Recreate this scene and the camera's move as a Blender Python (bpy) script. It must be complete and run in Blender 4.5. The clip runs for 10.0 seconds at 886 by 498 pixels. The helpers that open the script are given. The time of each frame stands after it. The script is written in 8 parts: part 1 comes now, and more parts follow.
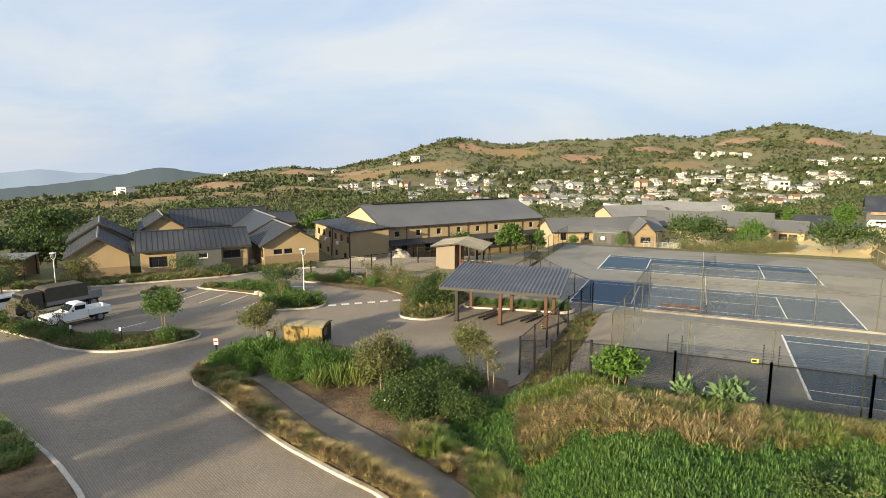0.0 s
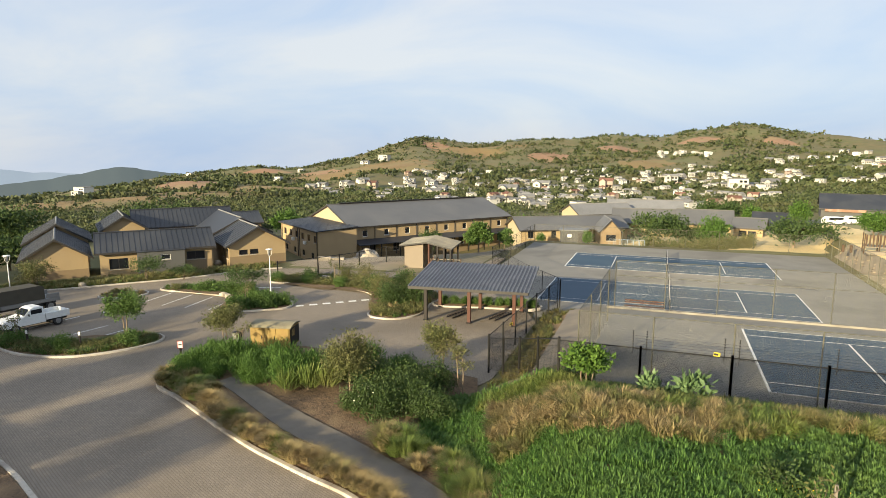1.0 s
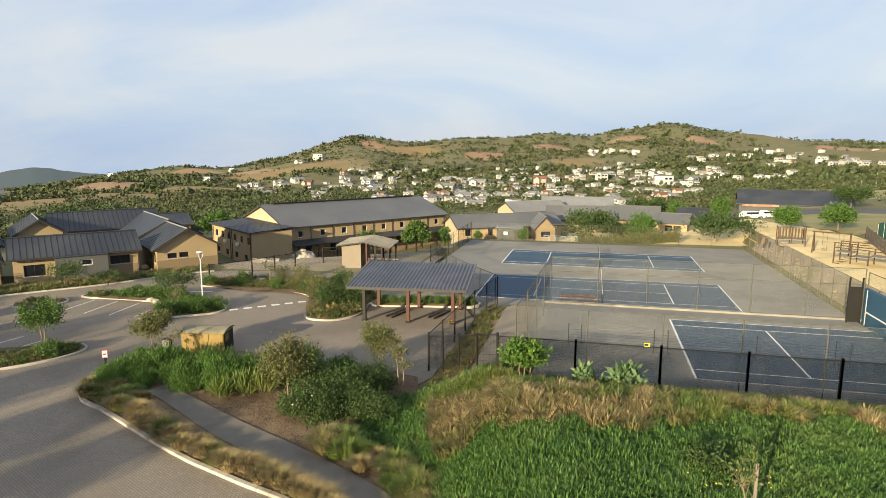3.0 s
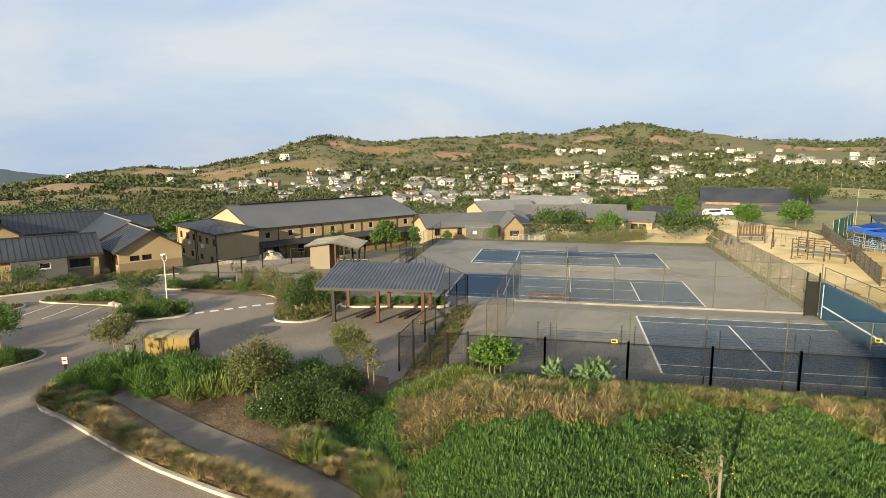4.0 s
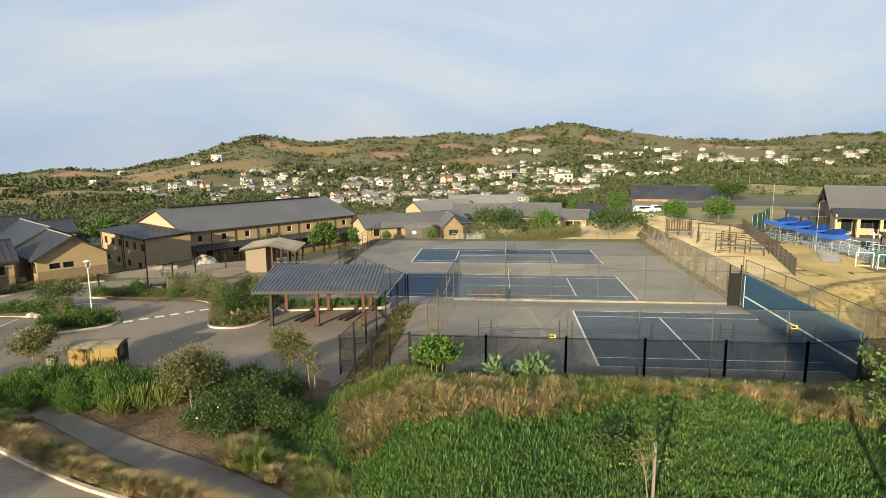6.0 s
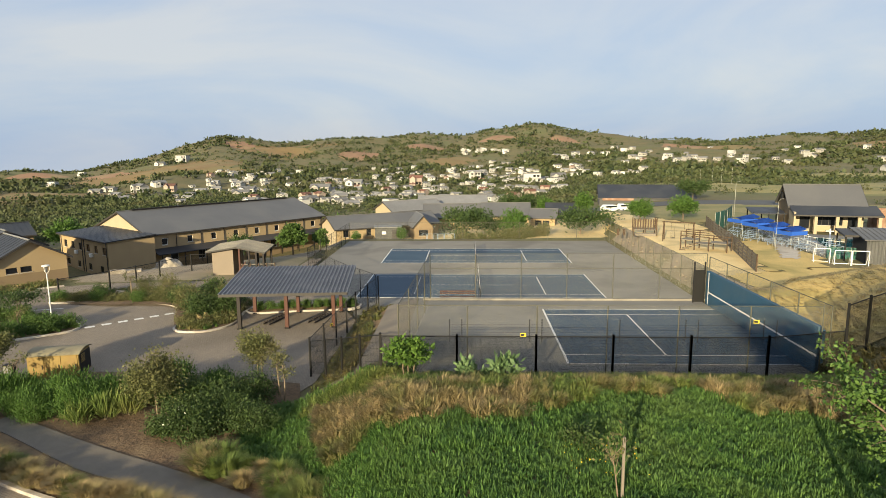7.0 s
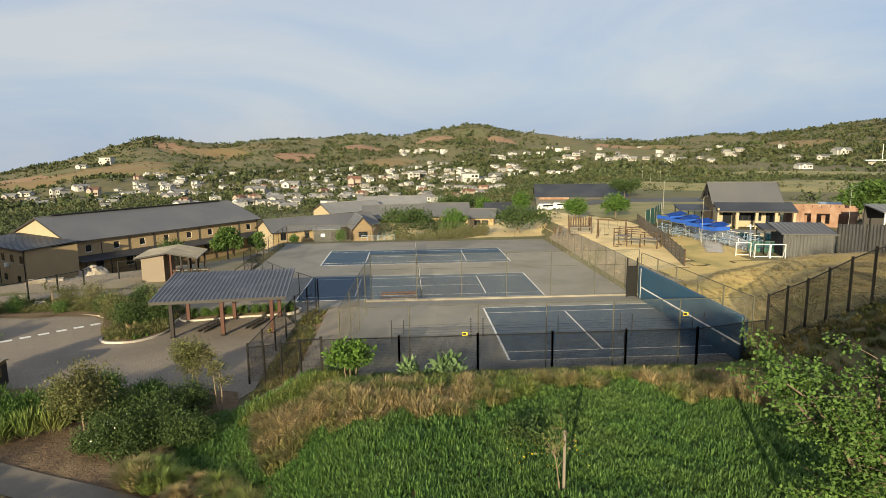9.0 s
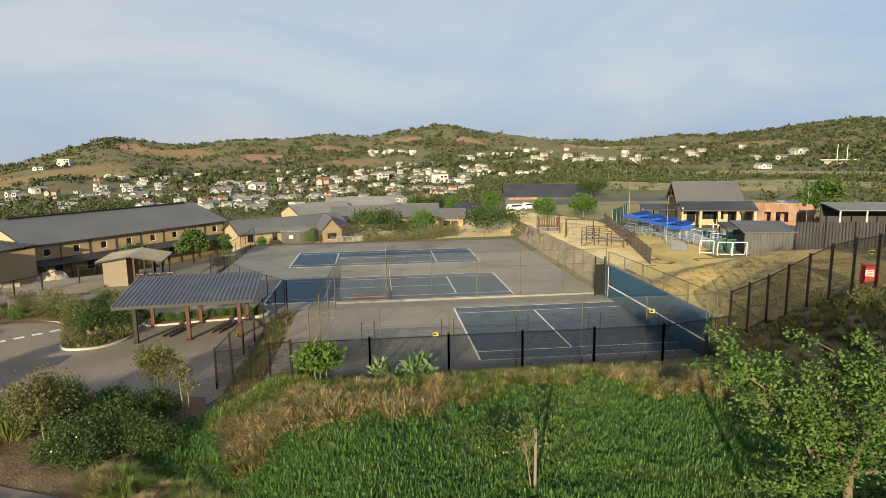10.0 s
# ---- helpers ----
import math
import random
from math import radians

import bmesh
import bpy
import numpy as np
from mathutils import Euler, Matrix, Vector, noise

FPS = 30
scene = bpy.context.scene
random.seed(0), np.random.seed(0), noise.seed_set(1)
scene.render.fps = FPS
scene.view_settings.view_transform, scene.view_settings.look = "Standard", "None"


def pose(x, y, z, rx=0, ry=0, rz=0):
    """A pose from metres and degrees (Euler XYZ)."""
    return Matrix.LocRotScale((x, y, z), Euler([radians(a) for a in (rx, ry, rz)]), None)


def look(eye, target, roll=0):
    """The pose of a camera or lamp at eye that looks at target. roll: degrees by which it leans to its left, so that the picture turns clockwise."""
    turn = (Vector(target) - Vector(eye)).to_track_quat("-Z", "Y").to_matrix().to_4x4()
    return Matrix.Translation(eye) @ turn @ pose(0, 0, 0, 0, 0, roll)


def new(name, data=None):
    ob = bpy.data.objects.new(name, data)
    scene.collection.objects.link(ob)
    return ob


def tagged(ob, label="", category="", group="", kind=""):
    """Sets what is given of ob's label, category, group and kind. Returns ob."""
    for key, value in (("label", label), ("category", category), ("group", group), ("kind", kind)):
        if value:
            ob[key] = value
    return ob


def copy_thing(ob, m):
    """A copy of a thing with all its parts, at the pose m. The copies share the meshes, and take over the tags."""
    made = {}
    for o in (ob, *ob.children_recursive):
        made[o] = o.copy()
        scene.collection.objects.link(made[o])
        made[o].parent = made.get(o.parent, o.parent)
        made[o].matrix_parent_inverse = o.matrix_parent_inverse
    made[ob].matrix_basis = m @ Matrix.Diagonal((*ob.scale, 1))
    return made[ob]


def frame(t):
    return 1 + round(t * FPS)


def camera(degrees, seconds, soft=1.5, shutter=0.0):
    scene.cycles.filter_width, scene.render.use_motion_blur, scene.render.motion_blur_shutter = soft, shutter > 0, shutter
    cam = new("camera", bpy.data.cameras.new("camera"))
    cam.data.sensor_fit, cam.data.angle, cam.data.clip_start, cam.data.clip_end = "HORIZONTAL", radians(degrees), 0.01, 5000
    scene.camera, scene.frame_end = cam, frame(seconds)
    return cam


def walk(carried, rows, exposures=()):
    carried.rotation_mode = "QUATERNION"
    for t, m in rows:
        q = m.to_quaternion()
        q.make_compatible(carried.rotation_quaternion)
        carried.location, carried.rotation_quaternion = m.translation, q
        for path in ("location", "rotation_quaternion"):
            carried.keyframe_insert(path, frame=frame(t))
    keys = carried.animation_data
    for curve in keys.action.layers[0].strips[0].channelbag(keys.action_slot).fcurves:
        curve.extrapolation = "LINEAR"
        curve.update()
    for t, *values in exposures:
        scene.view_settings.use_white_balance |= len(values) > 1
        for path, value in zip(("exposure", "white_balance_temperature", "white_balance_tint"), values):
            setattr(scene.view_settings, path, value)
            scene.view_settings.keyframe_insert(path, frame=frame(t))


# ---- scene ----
# ---- camera: it hovers in one place and turns to the right ----
EYE = (-5.24, -30.48, 11.02)
cam = camera(72.5, 10.0, soft=0.8)
PATH = [  # seconds, yaw, pitch, roll
    (0, 22.950, -8.938, 0.123), (0.5, 21.433, -8.990, 0.116), (1, 19.924, -9.034, 0.102),
    (1.5, 18.424, -9.069, 0.082), (2, 16.932, -9.099, 0.056), (2.5, 15.449, -9.122, 0.023),
    (4, 11.046, -9.170, -0.108), (4.5, 9.593, -9.180, -0.161), (5, 8.146, -9.188, -0.218),
    (5.5, 6.704, -9.194, -0.278), (7, 2.402, -9.205, -0.466), (7.5, 0.972, -9.205, -0.528),
    (8, -0.458, -9.204, -0.587), (8.5, -1.890, -9.200, -0.643), (9, -3.326, -9.194, -0.694),
    (9.5, -4.766, -9.184, -0.738), (10, -6.213, -9.171, -0.774),
]


def aimed(yaw, pitch, roll):
    return Matrix.Translation(EYE) @ pose(0, 0, 0, 0, 0, yaw) @ pose(0, 0, 0, 90 + pitch) @ pose(0, 0, 0, 0, 0, roll)


walk(cam, [(t, aimed(y, p, r)) for t, y, p, r in PATH],
     exposures=[(0, 1.37), (2.5, 1.31), (4, 1.26), (5.5, 1.20), (7.5, 1.07), (10, 0.99)])

# ---- sky and sun ----
SUN_AZ, SUN_EL = 200.0, 13.0  # where the sun stands: degrees clockwise from +y, and above the horizon
world = bpy.data.worlds.new("sky")
scene.world = world
world.use_nodes = True
wn, wl = world.node_tree.nodes, world.node_tree.links
wn.clear()
w_out = wn.new("ShaderNodeOutputWorld")
w_bg = wn.new("ShaderNodeBackground")
w_sky = wn.new("ShaderNodeTexSky")
w_sky.sky_type = "NISHITA"
w_sky.sun_disc = False
w_sky.sun_elevation, w_sky.sun_rotation = radians(SUN_EL), radians(SUN_AZ)
w_sky.air_density, w_sky.dust_density, w_sky.ozone_density = 1.0, 2.0, 2.0
w_bg.inputs["Strength"].default_value = 0.055
# thin high cloud over the whole sky: soft streaks mixed with the blue
w_co = wn.new("ShaderNodeTexCoord")
w_map = wn.new("ShaderNodeMapping")
w_map.inputs["Scale"].default_value = (1.0, 1.2, 3.4)
w_noise = wn.new("ShaderNodeTexNoise")
w_noise.inputs["Scale"].default_value = 1.7
w_noise.inputs["Detail"].default_value = 6.0
w_noise.inputs["Roughness"].default_value = 0.55
w_noise.inputs["Distortion"].default_value = 0.6
w_ramp = wn.new("ShaderNodeValToRGB")  # clear blue to thin white cloud
w_ramp.color_ramp.elements[0].position, w_ramp.color_ramp.elements[1].position = 0.36, 0.66
w_ramp.color_ramp.elements[0].color, w_ramp.color_ramp.elements[1].color = (4.1, 5.2, 6.9, 1), (6.2, 6.45, 6.75, 1)
w_mix = wn.new("ShaderNodeMix")
w_mix.data_type = "RGBA"
w_mix.inputs["Factor"].default_value = 0.8
wl.new(w_co.outputs["Generated"], w_map.inputs["Vector"])
wl.new(w_map.outputs["Vector"], w_noise.inputs["Vector"])
wl.new(w_noise.outputs["Fac"], w_ramp.inputs["Fac"])
wl.new(w_ramp.outputs["Color"], w_mix.inputs["B"])
wl.new(w_sky.outputs["Color"], w_mix.inputs["A"])
wl.new(w_mix.outputs["Result"], w_bg.inputs["Color"])
wl.new(w_bg.outputs["Background"], w_out.inputs["Surface"])

sun_data = bpy.data.lights.new("sun", "SUN")
sun_data.energy, sun_data.angle, sun_data.color = 4.4, radians(0.6), (1.0, 0.85, 0.55)
sun = new("sun", sun_data)
_d = Vector((math.sin(radians(SUN_AZ)) * math.cos(radians(SUN_EL)), math.cos(radians(SUN_AZ)) * math.cos(radians(SUN_EL)), math.sin(radians(SUN_EL))))
sun.matrix_basis = look(_d * 100, (0, 0, 0))
# ---- materials ----
def mat(name, c1, c2=None, rough=0.8, scale=1.0, fine=20.0, bump=0.15, metal=0.0, stain=None, stain_scale=0.15, spec=0.4, stretch=(1, 1, 1), per_object=0.0, dist=0.02):
    """Two colours mixed by coarse and fine noise in world metres, broad stains on top, and a fine relief."""
    m = bpy.data.materials.new(name)
    m.use_nodes = True
    n, l = m.node_tree.nodes, m.node_tree.links
    b = n["Principled BSDF"]
    b.inputs["Roughness"].default_value, b.inputs["Metallic"].default_value = rough, metal
    b.inputs["Specular IOR Level"].default_value = spec
    geo = n.new("ShaderNodeNewGeometry")
    mp = n.new("ShaderNodeMapping")
    mp.inputs["Scale"].default_value = stretch
    l.new(geo.outputs["Position"], mp.inputs["Vector"])
    c2 = c2 or tuple(v * 0.75 for v in c1)
    a, f = n.new("ShaderNodeTexNoise"), n.new("ShaderNodeTexNoise")
    a.inputs["Scale"].default_value, a.inputs["Detail"].default_value = scale, 5
    f.inputs["Scale"].default_value, f.inputs["Detail"].default_value = fine, 3
    l.new(mp.outputs["Vector"], a.inputs["Vector"])
    l.new(mp.outputs["Vector"], f.inputs["Vector"])
    add = n.new("ShaderNodeMath")
    add.operation = "MULTIPLY_ADD"
    add.inputs[1].default_value = 0.5
    l.new(f.outputs["Fac"], add.inputs[0])
    half = n.new("ShaderNodeMath")
    half.operation = "MULTIPLY"
    half.inputs[1].default_value = 0.5
    l.new(a.outputs["Fac"], half.inputs[0])
    l.new(half.outputs[0], add.inputs[2])
    ramp = n.new("ShaderNodeValToRGB")
    ramp.color_ramp.elements[0].position, ramp.color_ramp.elements[1].position = 0.36, 0.64
    ramp.color_ramp.elements[0].color, ramp.color_ramp.elements[1].color = (*c1, 1), (*c2, 1)
    l.new(add.outputs[0], ramp.inputs["Fac"])
    col = ramp.outputs["Color"]
    if stain:
        s = n.new("ShaderNodeTexNoise")
        s.inputs["Scale"].default_value, s.inputs["Detail"].default_value = stain_scale, 6
        s.inputs["Distortion"].default_value = 0.5
        l.new(geo.outputs["Position"], s.inputs["Vector"])
        r2 = n.new("ShaderNodeValToRGB")
        r2.color_ramp.elements[0].position, r2.color_ramp.elements[1].position = 0.48, 0.66
        l.new(s.outputs["Fac"], r2.inputs["Fac"])
        mx = n.new("ShaderNodeMix")
        mx.data_type = "RGBA"
        mx.inputs["B"].default_value = (*stain, 1)
        l.new(r2.outputs["Color"], mx.inputs["Factor"])
        l.new(col, mx.inputs["A"])
        col = mx.outputs["Result"]
    if per_object:
        oi = n.new("ShaderNodeObjectInfo")
        mr = n.new("ShaderNodeMapRange")
        mr.inputs["To Min"].default_value, mr.inputs["To Max"].default_value = 1 - per_object, 1 + per_object
        l.new(oi.outputs["Random"], mr.inputs["Value"])
        hv = n.new("ShaderNodeHueSaturation")
        l.new(mr.outputs["Result"], hv.inputs["Value"])
        l.new(col, hv.inputs["Color"])
        col = hv.outputs["Color"]
    l.new(col, b.inputs["Base Color"])
    if bump:
        bp = n.new("ShaderNodeBump")
        bp.inputs["Strength"].default_value, bp.inputs["Distance"].default_value = bump, dist
        l.new(f.outputs["Fac"], bp.inputs["Height"])
        l.new(bp.outputs["Normal"], b.inputs["Normal"])
    return m


def leaf_mat(name, c1, c2, c3, patch=0.5, rough=0.6):
    """Leaves: every leaf its own shade, patches of another tone, some light through."""
    m = bpy.data.materials.new(name)
    m.use_nodes = True
    n, l = m.node_tree.nodes, m.node_tree.links
    b = n["Principled BSDF"]
    b.inputs["Roughness"].default_value = rough
    b.inputs["Specular IOR Level"].default_value = 0.25
    geo = n.new("ShaderNodeNewGeometry")
    ramp = n.new("ShaderNodeValToRGB")
    ramp.color_ramp.elements[0].color, ramp.color_ramp.elements[1].color = (*c1, 1), (*c2, 1)
    l.new(geo.outputs["Random Per Island"], ramp.inputs["Fac"])
    a = n.new("ShaderNodeTexNoise")
    a.inputs["Scale"].default_value, a.inputs["Detail"].default_value = patch, 3
    l.new(geo.outputs["Position"], a.inputs["Vector"])
    r2 = n.new("ShaderNodeValToRGB")
    r2.color_ramp.elements[0].position, r2.color_ramp.elements[1].position = 0.45, 0.7
    l.new(a.outputs["Fac"], r2.inputs["Fac"])
    mx = n.new("ShaderNodeMix")
    mx.data_type = "RGBA"
    mx.inputs["B"].default_value = (*c3, 1)
    l.new(r2.outputs["Color"], mx.inputs["Factor"])
    l.new(ramp.outputs["Color"], mx.inputs["A"])
    l.new(mx.outputs["Result"], b.inputs["Base Color"])
    tr = n.new("ShaderNodeBsdfTranslucent")
    l.new(mx.outputs["Result"], tr.inputs["Color"])
    ms = n.new("ShaderNodeMixShader")
    ms.inputs["Fac"].default_value = 0.2
    l.new(b.outputs["BSDF"], ms.inputs[1])
    l.new(tr.outputs["BSDF"], ms.inputs[2])
    l.new(ms.outputs["Shader"], n["Material Output"].inputs["Surface"])
    return m


def paver_mat(name, c1, c2, joint):
    """Interlocking paving blocks, 0.22 by 0.11 m, with dirty joints and tyre-dark lanes."""
    m = mat(name, c1, c2, rough=0.85, scale=0.6, fine=9, bump=0, stain=tuple(v * 0.72 for v in c1), stain_scale=0.12)
    n, l = m.node_tree.nodes, m.node_tree.links
    b = n["Principled BSDF"]
    geo = n.new("ShaderNodeNewGeometry")
    mp = n.new("ShaderNodeMapping")
    mp.inputs["Rotation"].default_value = (0, 0, radians(24))
    l.new(geo.outputs["Position"], mp.inputs["Vector"])
    br = n.new("ShaderNodeTexBrick")
    br.inputs["Scale"].default_value = 1.0
    br.inputs["Brick Width"].default_value, br.inputs["Row Height"].default_value = 0.225, 0.1125
    br.inputs["Mortar Size"].default_value, br.inputs["Mortar Smooth"].default_value = 0.014, 0.3
    br.inputs["Color1"].default_value, br.inputs["Color2"].default_value = (1, 1, 1, 1), (0.84, 0.84, 0.84, 1)
    br.inputs["Mortar"].default_value = (*joint, 1)
    l.new(mp.outputs["Vector"], br.inputs["Vector"])
    mx = n.new("ShaderNodeMix")
    mx.data_type, mx.blend_type = "RGBA", "MULTIPLY"
    mx.inputs["Factor"].default_value = 1.0
    old = b.inputs["Base Color"].links[0].from_socket
    l.new(old, mx.inputs["A"])
    l.new(br.outputs["Color"], mx.inputs["B"])
    l.new(mx.outputs["Result"], b.inputs["Base Color"])
    bp = n.new("ShaderNodeBump")
    bp.inputs["Strength"].default_value, bp.inputs["Distance"].default_value = 0.5, 0.01
    bp.invert = True
    l.new(br.outputs["Fac"], bp.inputs["Height"])
    l.new(bp.outputs["Normal"], b.inputs["Normal"])
    return m


def glass_mat(name, c, rough=0.08):
    m = bpy.data.materials.new(name)
    m.use_nodes = True
    b = m.node_tree.nodes["Principled BSDF"]
    b.inputs["Base Color"].default_value = (*c, 1)
    b.inputs["Roughness"].default_value = rough
    b.inputs["Specular IOR Level"].default_value = 0.35
    return m


M = dict(
    ground=mat("dry_ground", (0.175, 0.135, 0.064), (0.088, 0.094, 0.039), rough=0.95, scale=0.08, fine=3, bump=0.3, stain=(0.12, 0.125, 0.05), stain_scale=0.02, dist=0.1),
    paving=paver_mat("paving_blocks", (0.285, 0.236, 0.182), (0.235, 0.196, 0.155), (0.64, 0.61, 0.58)),
    path=mat("concrete_path", (0.20, 0.17, 0.135), (0.15, 0.128, 0.102), rough=0.9, scale=1.2, fine=25, stain=(0.13, 0.115, 0.1), stain_scale=0.4),
    kerb=mat("concrete_kerb", (0.52, 0.47, 0.40), (0.40, 0.36, 0.31), rough=0.85, scale=1.5, fine=30, stain=(0.28, 0.24, 0.2), stain_scale=0.5),
    edging=mat("weathered_edging", (0.29, 0.265, 0.22), (0.19, 0.175, 0.145), rough=0.9, scale=1.2, fine=20, stain=(0.2, 0.18, 0.15), stain_scale=0.7),
    slab=mat("court_concrete", (0.24, 0.223, 0.193), (0.20, 0.187, 0.162), rough=0.85, scale=0.4, fine=14, bump=0.1, stain=(0.155, 0.143, 0.124), stain_scale=0.13),
    court=mat("blue_court_paint", (0.034, 0.070, 0.112), (0.028, 0.060, 0.098), rough=0.7, scale=0.5, fine=12, bump=0.06, stain=(0.045, 0.08, 0.115), stain_scale=0.18),
    line=mat("white_line_paint", (0.72, 0.71, 0.68), (0.58, 0.57, 0.55), rough=0.7, scale=2, fine=30, bump=0.05),
    soil=mat("bed_soil", (0.18, 0.115, 0.065), (0.08, 0.055, 0.035), rough=1.0, scale=3, fine=9, bump=0.8, stain=(0.19, 0.13, 0.075), stain_scale=0.7, dist=0.06),
    wall_tan=mat("tan_plaster", (0.37, 0.272, 0.15), (0.333, 0.244, 0.135), rough=0.9, scale=0.6, fine=25, bump=0.06, stain=(0.33, 0.24, 0.135), stain_scale=0.35),
    wall_brown=mat("brown_plaster", (0.24, 0.175, 0.10), (0.21, 0.15, 0.09), rough=0.9, scale=0.6, fine=25, bump=0.06),
    wall_cream=mat("cream_plaster", (0.38, 0.315, 0.215), (0.34, 0.28, 0.19), rough=0.9, scale=0.6, fine=25, bump=0.06, stain=(0.38, 0.31, 0.2), stain_scale=0.4),
    wall_beige=mat("beige_plaster", (0.235, 0.19, 0.145), (0.21, 0.172, 0.132), rough=0.9, scale=0.6, fine=25, bump=0.06, stain=(0.2, 0.16, 0.118), stain_scale=0.4),
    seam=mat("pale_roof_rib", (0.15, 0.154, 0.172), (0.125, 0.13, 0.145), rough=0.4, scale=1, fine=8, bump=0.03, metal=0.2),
    wall_grey=mat("grey_plaster", (0.095, 0.095, 0.092), (0.082, 0.082, 0.08), rough=0.9, scale=0.6, fine=25, bump=0.06),
    roof_dark=mat("dark_sheet_roof", (0.03, 0.033, 0.042), (0.025, 0.028, 0.035), rough=0.5, scale=0.3, fine=6, bump=0.05, stain=(0.045, 0.047, 0.052), stain_scale=0.2),
    roof_grey=mat("grey_sheet_roof", (0.112, 0.111, 0.112), (0.094, 0.093, 0.095), rough=0.5, scale=0.3, fine=6, bump=0.05, stain=(0.125, 0.122, 0.118), stain_scale=0.15),
    iron_dark=mat("dark_iron_sheet", (0.06, 0.062, 0.07), (0.048, 0.05, 0.057), rough=0.5, scale=0.5, fine=8, bump=0.05, stain=(0.09, 0.085, 0.08), stain_scale=0.3),
    roof_light=mat("weathered_grey_roof", (0.20, 0.20, 0.195), (0.16, 0.16, 0.155), rough=0.6, scale=0.5, fine=8, bump=0.05),
    fascia=mat("dark_fascia", (0.045, 0.04, 0.037), rough=0.5, bump=0),
    glass=glass_mat("window_glass", (0.012, 0.014, 0.018), 0.18),
    frame_w=mat("white_paint", (0.75, 0.74, 0.71), (0.68, 0.67, 0.64), rough=0.5, bump=0.03),
    blue_wall=mat("blue_wall_paint", (0.027, 0.083, 0.145), (0.022, 0.07, 0.124), rough=0.6, scale=0.5, fine=12, bump=0.05, stain=(0.038, 0.085, 0.13), stain_scale=0.3),
    steel_dark=mat("dark_painted_steel", (0.012, 0.012, 0.012), (0.017, 0.016, 0.015), rough=0.55, bump=0.02, spec=0.2),
    steel_galv=mat("galvanised_steel", (0.30, 0.30, 0.27), (0.22, 0.22, 0.2), rough=0.45, metal=0.6, bump=0.03),
    steel_green=mat("faded_green_steel", (0.09, 0.088, 0.06), (0.07, 0.068, 0.048), rough=0.6, bump=0.03),
    wire=mat("fence_wire", (0.005, 0.005, 0.005), (0.004, 0.004, 0.004), rough=0.8, bump=0, spec=0.05),
    wire_green=mat("plastic_coated_wire", (0.26, 0.245, 0.19), (0.20, 0.19, 0.15), rough=0.6, bump=0),
    timber=mat("red_stained_timber", (0.085, 0.03, 0.017), (0.058, 0.021, 0.013), rough=0.6, scale=2, fine=18, stretch=(6, 6, 0.6)),
    timber_dark=mat("dark_stained_timber", (0.012, 0.009, 0.008), (0.018, 0.012, 0.01), rough=0.6, scale=2, fine=18, stretch=(6, 6, 0.6)),
    pole_wood=mat("treated_pole_wood", (0.085, 0.05, 0.026), (0.055, 0.033, 0.018), rough=0.75, scale=2, fine=18),
    grey_wood=mat("weathered_wood", (0.22, 0.19, 0.15), (0.16, 0.138, 0.11), rough=0.9, scale=2, fine=20, stretch=(5, 5, 0.6)),
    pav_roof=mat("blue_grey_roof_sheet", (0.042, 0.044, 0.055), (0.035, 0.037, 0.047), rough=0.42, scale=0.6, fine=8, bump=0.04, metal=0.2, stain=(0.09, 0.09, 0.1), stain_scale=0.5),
    yellow_box=mat("ochre_painted_metal", (0.255, 0.17, 0.045), (0.215, 0.142, 0.04), rough=0.55, scale=1.5, fine=15, bump=0.05, stain=(0.22, 0.135, 0.04), stain_scale=1.1),
    box_roof=mat("faded_khaki_lid", (0.27, 0.235, 0.14), (0.22, 0.19, 0.12), rough=0.7, scale=1.5, fine=15, stain=(0.16, 0.135, 0.09), stain_scale=0.9),
    bark=mat("tree_bark", (0.17, 0.13, 0.09), (0.11, 0.085, 0.06), rough=0.95, scale=3, fine=20, bump=0.5, stretch=(4, 4, 0.8)),
    bark_pale=mat("pale_bark", (0.24, 0.18, 0.12), (0.165, 0.125, 0.085), rough=0.9, scale=3, fine=20, bump=0.4, stretch=(4, 4, 0.8)),
    leaf_olive=leaf_mat("olive_leaves", (0.075, 0.085, 0.03), (0.16, 0.165, 0.06), (0.13, 0.12, 0.05)),
    leaf_mid=leaf_mat("mid_green_leaves", (0.045, 0.085, 0.02), (0.11, 0.18, 0.04), (0.075, 0.13, 0.03)),
    leaf_dark=leaf_mat("dark_green_leaves", (0.026, 0.05, 0.015), (0.075, 0.115, 0.032), (0.05, 0.08, 0.022)),
    leaf_bright=leaf_mat("bright_green_leaves", (0.03, 0.07, 0.014), (0.105, 0.19, 0.036), (0.065, 0.12, 0.024)),
    leaf_fresh=leaf_mat("fresh_green_leaves", (0.035, 0.08, 0.014), (0.10, 0.18, 0.033), (0.065, 0.12, 0.024)),
    leaf_young=leaf_mat("vivid_young_leaves", (0.042, 0.092, 0.015), (0.115, 0.2, 0.034), (0.08, 0.148, 0.025)),
    leaf_broad=leaf_mat("broad_pale_leaves", (0.07, 0.125, 0.05), (0.17, 0.25, 0.11), (0.11, 0.175, 0.07)),
    leaf_near=leaf_mat("young_tree_leaves", (0.034, 0.075, 0.015), (0.12, 0.205, 0.043), (0.065, 0.122, 0.026), patch=1.6),
    cover=leaf_mat("groundcover_leaves", (0.03, 0.078, 0.018), (0.12, 0.22, 0.05), (0.10, 0.165, 0.042), patch=0.35),
    grass_dry=leaf_mat("dry_grass_blades", (0.23, 0.175, 0.09), (0.40, 0.31, 0.16), (0.22, 0.185, 0.082), patch=0.6),
